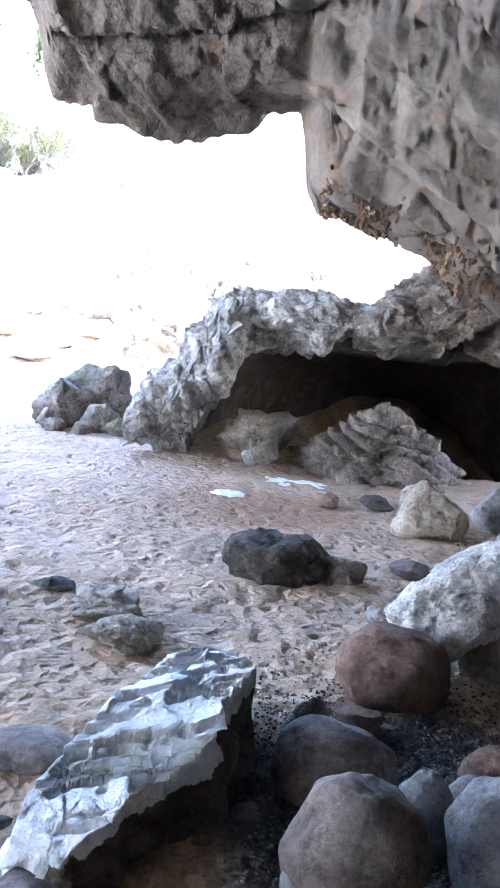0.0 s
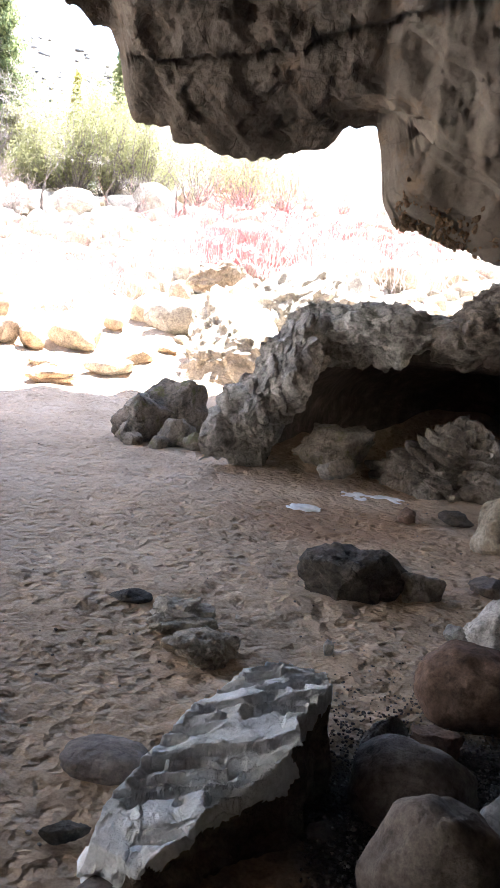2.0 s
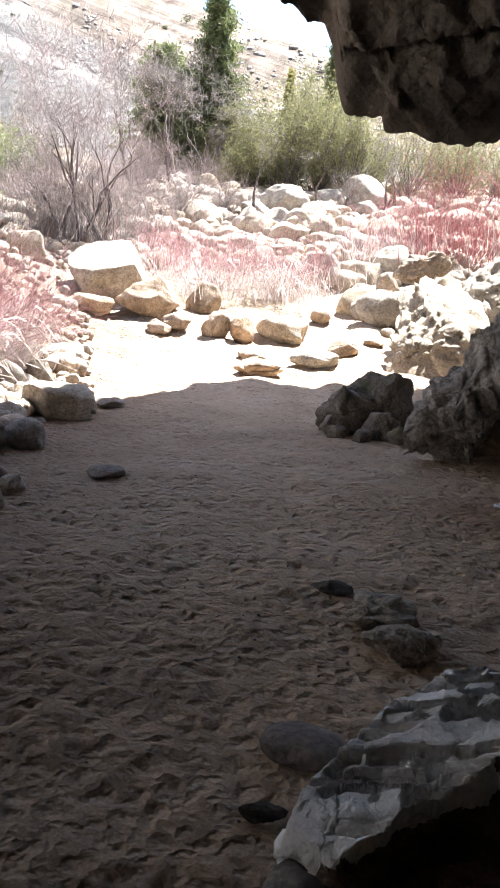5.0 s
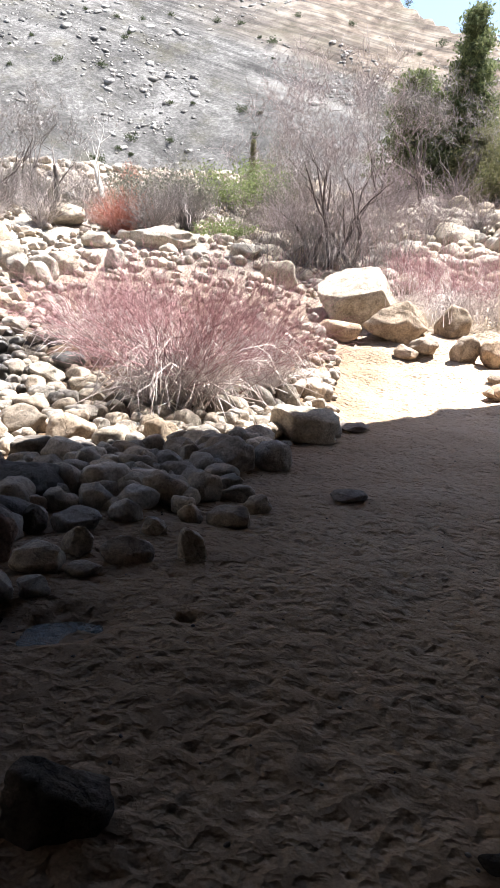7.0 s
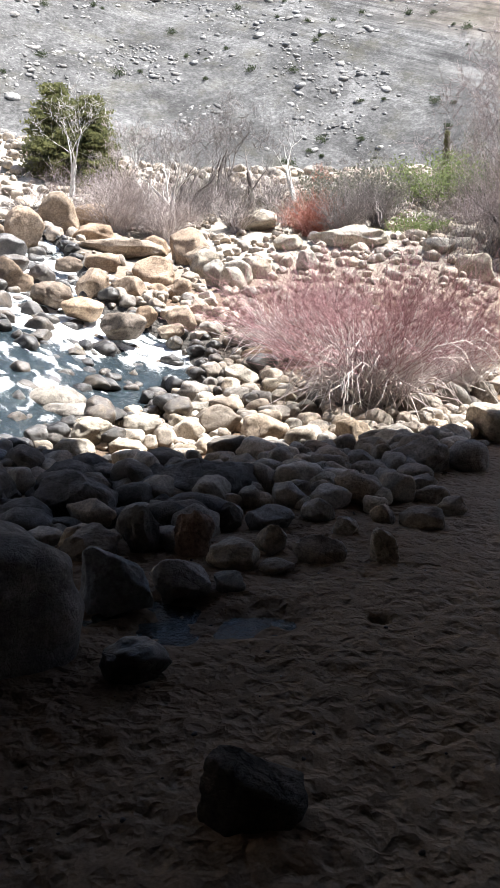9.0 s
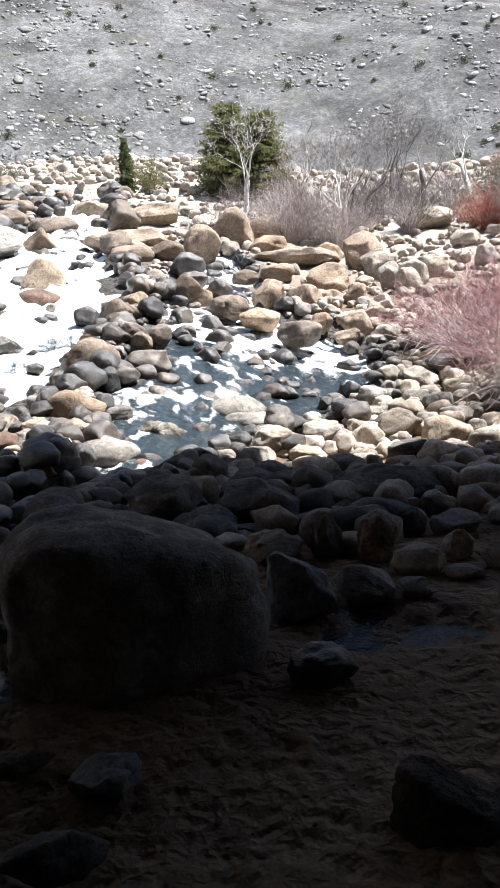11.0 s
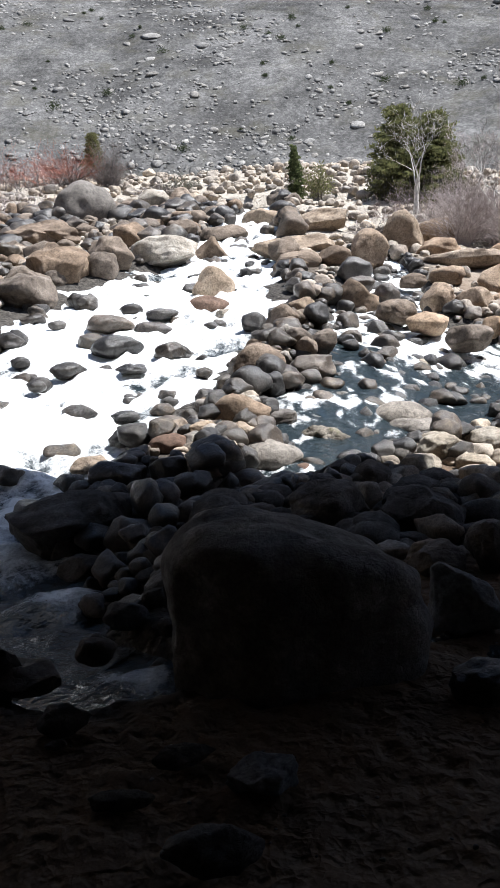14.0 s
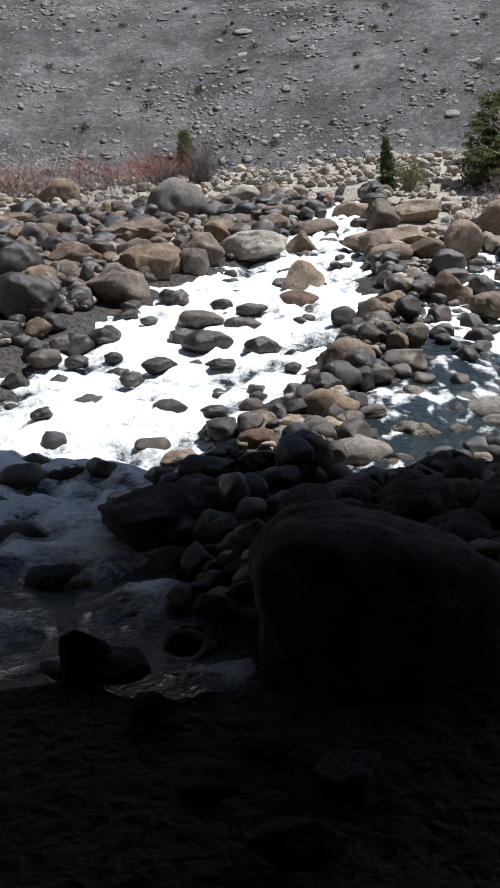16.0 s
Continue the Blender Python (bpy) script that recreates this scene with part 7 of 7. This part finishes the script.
bare_tree(-2.44, 29.92, 2.06, 161, BARK, GREY_TWIG, TREE_LABEL, lean=(0.00, 0.00), trunks=1, depth=4, thick=1.1)
bare_tree(-1.65, 29.97, 2.31, 162, BARK, GREY_TWIG, TREE_LABEL, lean=(0.00, 0.00), trunks=1, depth=4, thick=1.1)
bare_tree(-0.26, 30.02, 2.03, 163, BARK, GREY_TWIG, TREE_LABEL, lean=(0.00, 0.00), trunks=2, depth=4, thick=1.1)
bare_tree(-22.11, 11.71, 3.30, 164, WHITE_BARK, WHITE_BARK, "leafless white-barked tree before a juniper", lean=(0.00, 0.00), trunks=1, depth=4, thick=1.1)
bare_tree(-18.25, 12.32, 3.22, 165, WHITE_BARK, GREY_TWIG, "leafless pale-barked tree on the bank", lean=(-0.03, -0.04), trunks=2, depth=4, thick=1.25)
bare_tree(-19.68, 13.77, 3.04, 166, BARK, GREY_TWIG, TREE_LABEL, lean=(0.06, 0.08), trunks=2, depth=4, thick=1.25)
bare_tree(-20.49, 16.03, 3.38, 167, BARK, GREY_TWIG, TREE_LABEL, lean=(0.00, 0.00), trunks=2, depth=4, thick=1.25)
bare_tree(-20.06, 16.57, 3.62, 168, BARK, GREY_TWIG, TREE_LABEL, lean=(0.00, 0.00), trunks=1, depth=4, thick=1.25)
bare_tree(-19.89, 18.29, 3.59, 169, WHITE_BARK, GREY_TWIG, "dead pale-barked snag leaning over brush", lean=(0.04, 0.04), trunks=1, depth=3, thick=1.6)
bare_tree(-18.26, 19.91, 1.87, 170, BARK, GREY_TWIG, TREE_LABEL, lean=(0.00, 0.00), trunks=2, depth=4, thick=1.25)
bare_tree(-20.91, 15.48, 2.81, 171, BARK, GREY_TWIG, TREE_LABEL, lean=(-0.12, -0.16), trunks=2, depth=4, thick=1.25)
bare_tree(-19.02, 19.19, 1.73, 172, BARK, GREY_TWIG, TREE_LABEL, lean=(0.00, 0.00), trunks=2, depth=4, thick=1.25)
bare_tree(-22.16, 13.64, 2.60, 173, BARK, PALE_GREY, TREE_LABEL, lean=(0.00, 0.00), trunks=2, depth=4, thick=1.25)
bare_tree(-18.20, 12.39, 3.11, 174, WHITE_BARK, GREY_TWIG, "leafless pale-barked tree on the bank", lean=(0.00, 0.00), trunks=2, depth=4, thick=1.25)
bare_tree(-21.13, 13.39, 2.70, 175, BARK, PALE_GREY, TREE_LABEL, lean=(0.00, 0.00), trunks=2, depth=4, thick=1.25)
bare_tree(-24.70, 8.19, 1.69, 176, BARK, PALE_GREY, TREE_LABEL, lean=(0.00, 0.00), trunks=1, depth=3, thick=1.0)

conifer(-14.34, 33.04, 7.52, 1.91, 177, NEEDLES, "tall dark green conifer behind bare trees", name="conifer", taper=0.75, clumps=1.8)
conifer(-16.26, 32.14, 5.22, 1.91, 178, NEEDLES, "short dark green conifer behind bare trees", name="conifer", taper=0.40, clumps=1.5)
conifer(-10.32, 36.59, 6.68, 1.08, 179, NEEDLES, "slender dark green conifer beside the cliff", name="conifer", taper=0.90, clumps=1.3)
conifer(-11.47, 34.15, 4.59, 0.57, 180, YELLOW_GREEN, "slender yellow-green conifer among willows", name="conifer", taper=0.70, clumps=1.3)
conifer(-16.36, 21.38, 2.26, 0.27, 181, OLIVE, "small dark green conifer above a spring-green shrub", name="conifer", taper=0.90, clumps=1.3)
conifer(-13.45, 32.33, 3.01, 1.06, 182, OLIVE, "short dark green conifer behind bare trees", name="conifer", taper=0.40, clumps=1.3)
conifer(-24.2, 12.35, 2.9, 1.3, 183, JUNIPER_GREEN, "broad dark green juniper behind a white tree", name="juniper", taper=0.60, clumps=1.5)
conifer(-23.7, 13.3, 2.8, 1.25, 184, JUNIPER_GREEN, "broad dark green juniper behind a white tree", name="juniper", taper=0.60, clumps=1.3)
conifer(-25.38, 9.28, 1.77, 0.35, 185, NEEDLES, "small dark green conifer on the far bank", name="conifer", taper=0.60, clumps=1.3)
conifer(-33.78, 4.00, 2.04, 0.64, 186, OLIVE, "small olive-green conifer on the far bank", name="conifer", taper=0.70, clumps=1.3)

leafy_shrub(-11.66, 30.89, 1.40, 2.64, 187, OLIVE, "tall olive-green willow thicket coming into leaf", 6120, 0.036)
leafy_shrub(-10.56, 31.29, 1.92, 4.13, 188, OLIVE, "tall olive-green willow thicket coming into leaf", 8840, 0.036)
leafy_shrub(-9.17, 31.72, 1.78, 5.06, 189, OLIVE, "tall olive-green willow thicket coming into leaf", 8840, 0.036)
leafy_shrub(-8.09, 32.01, 1.53, 4.68, 190, OLIVE, "tall olive-green willow thicket coming into leaf", 6800, 0.036)
leafy_shrub(-12.06, 30.74, 1.02, 1.82, 191, OLIVE, "tall olive-green willow thicket coming into leaf", 3740, 0.036)
leafy_shrub(-12.90, 32.56, 2.03, 3.52, 192, OLIVE, "tall olive-green willow thicket coming into leaf", 7140, 0.036)
leafy_shrub(-11.23, 33.17, 2.56, 4.67, 193, OLIVE, "tall olive-green willow thicket coming into leaf", 8840, 0.036)
leafy_shrub(-9.49, 33.71, 2.16, 4.39, 194, OLIVE, "tall olive-green willow thicket coming into leaf", 7140, 0.036)
leafy_shrub(-4.47, 34.73, 1.62, 2.20, 195, OLIVE, "tall olive-green willow thicket coming into leaf", 4420, 0.036)
leafy_shrub(-7.70, 34.16, 1.62, 2.67, 196, OLIVE, "tall olive-green willow thicket coming into leaf", 4420, 0.036)
leafy_shrub(-4.20, 33.00, 1.80, 3.40, 206, OLIVE, "tall olive-green willow thicket coming into leaf", 3600, 0.036)
leafy_shrub(-2.60, 33.50, 1.60, 3.00, 207, OLIVE, "tall olive-green willow thicket coming into leaf", 3000, 0.036)
leafy_shrub(-5.90, 32.60, 1.80, 3.80, 208, OLIVE, "tall olive-green willow thicket coming into leaf", 4200, 0.036)
leafy_shrub(-10.20, 30.60, 1.60, 4.20, 209, OLIVE, "tall olive-green willow thicket coming into leaf", 5000, 0.036)
leafy_shrub(-16.01, 20.43, 1.70, 1.70, 197, SPRING, "bright spring-green shrub on the bank", 5200, 0.035)
leafy_shrub(-16.57, 18.37, 1.02, 1.90, 198, SAGE, "grey-green shrub on the bank", 1700, 0.040)
leafy_shrub(-16.50, 22.89, 1.07, 2.20, 199, SAGE, "grey-green shrub on the bank", 1700, 0.040)
leafy_shrub(-16.73, 16.78, 0.90, 1.59, 200, SAGE, "grey-green shrub on the bank", 1500, 0.040)
leafy_shrub(-13.85, 17.05, 0.91, 0.55, 201, SPRING, "grey-green shrub on the bank", 900, 0.035)
leafy_shrub(-14.67, 20.53, 0.78, 1.86, 202, SAGE, "grey-green shrub on the bank", 1400, 0.040)
leafy_shrub(-25.12, 9.94, 0.56, 1.29, 203, OLIVE, "low olive shrub on the far bank", 1200, 0.030)
leafy_shrub(-24.34, 11.74, 0.65, 1.05, 204, SAGE, "low olive shrub on the far bank", 1000, 0.030)
leafy_shrub(-29.33, 6.40, 0.72, 0.66, 205, SAGE, "low olive shrub on the far bank", 500, 0.030)


def hill_shrubs():
    """Dark junipers dotted over the valley side, each a tuft of small sprays."""
    rnd = random.Random(71)
    v, f = [], []
    for _ in range(240):
        x, y = on_hill(rnd)
        s = rnd.choice((0.35, 0.5, 0.6, 0.8, 1.0)) * rnd.uniform(0.8, 1.2)
        leaf_cloud(v, f, Vector((x, y, ground(x, y) + relief(x, y, math.hypot(x, y)) + s * 0.4)), (s * 0.42, s * 0.42, s * 0.3), 190, 0.06 * s + 0.04, rnd, 1.2)
    tagged(mesh_ob("hill_junipers", v, f, JUNIPER, None, False), "dark junipers dotted over the valley side", "shrubs", kind="stuff")


hill_shrubs()
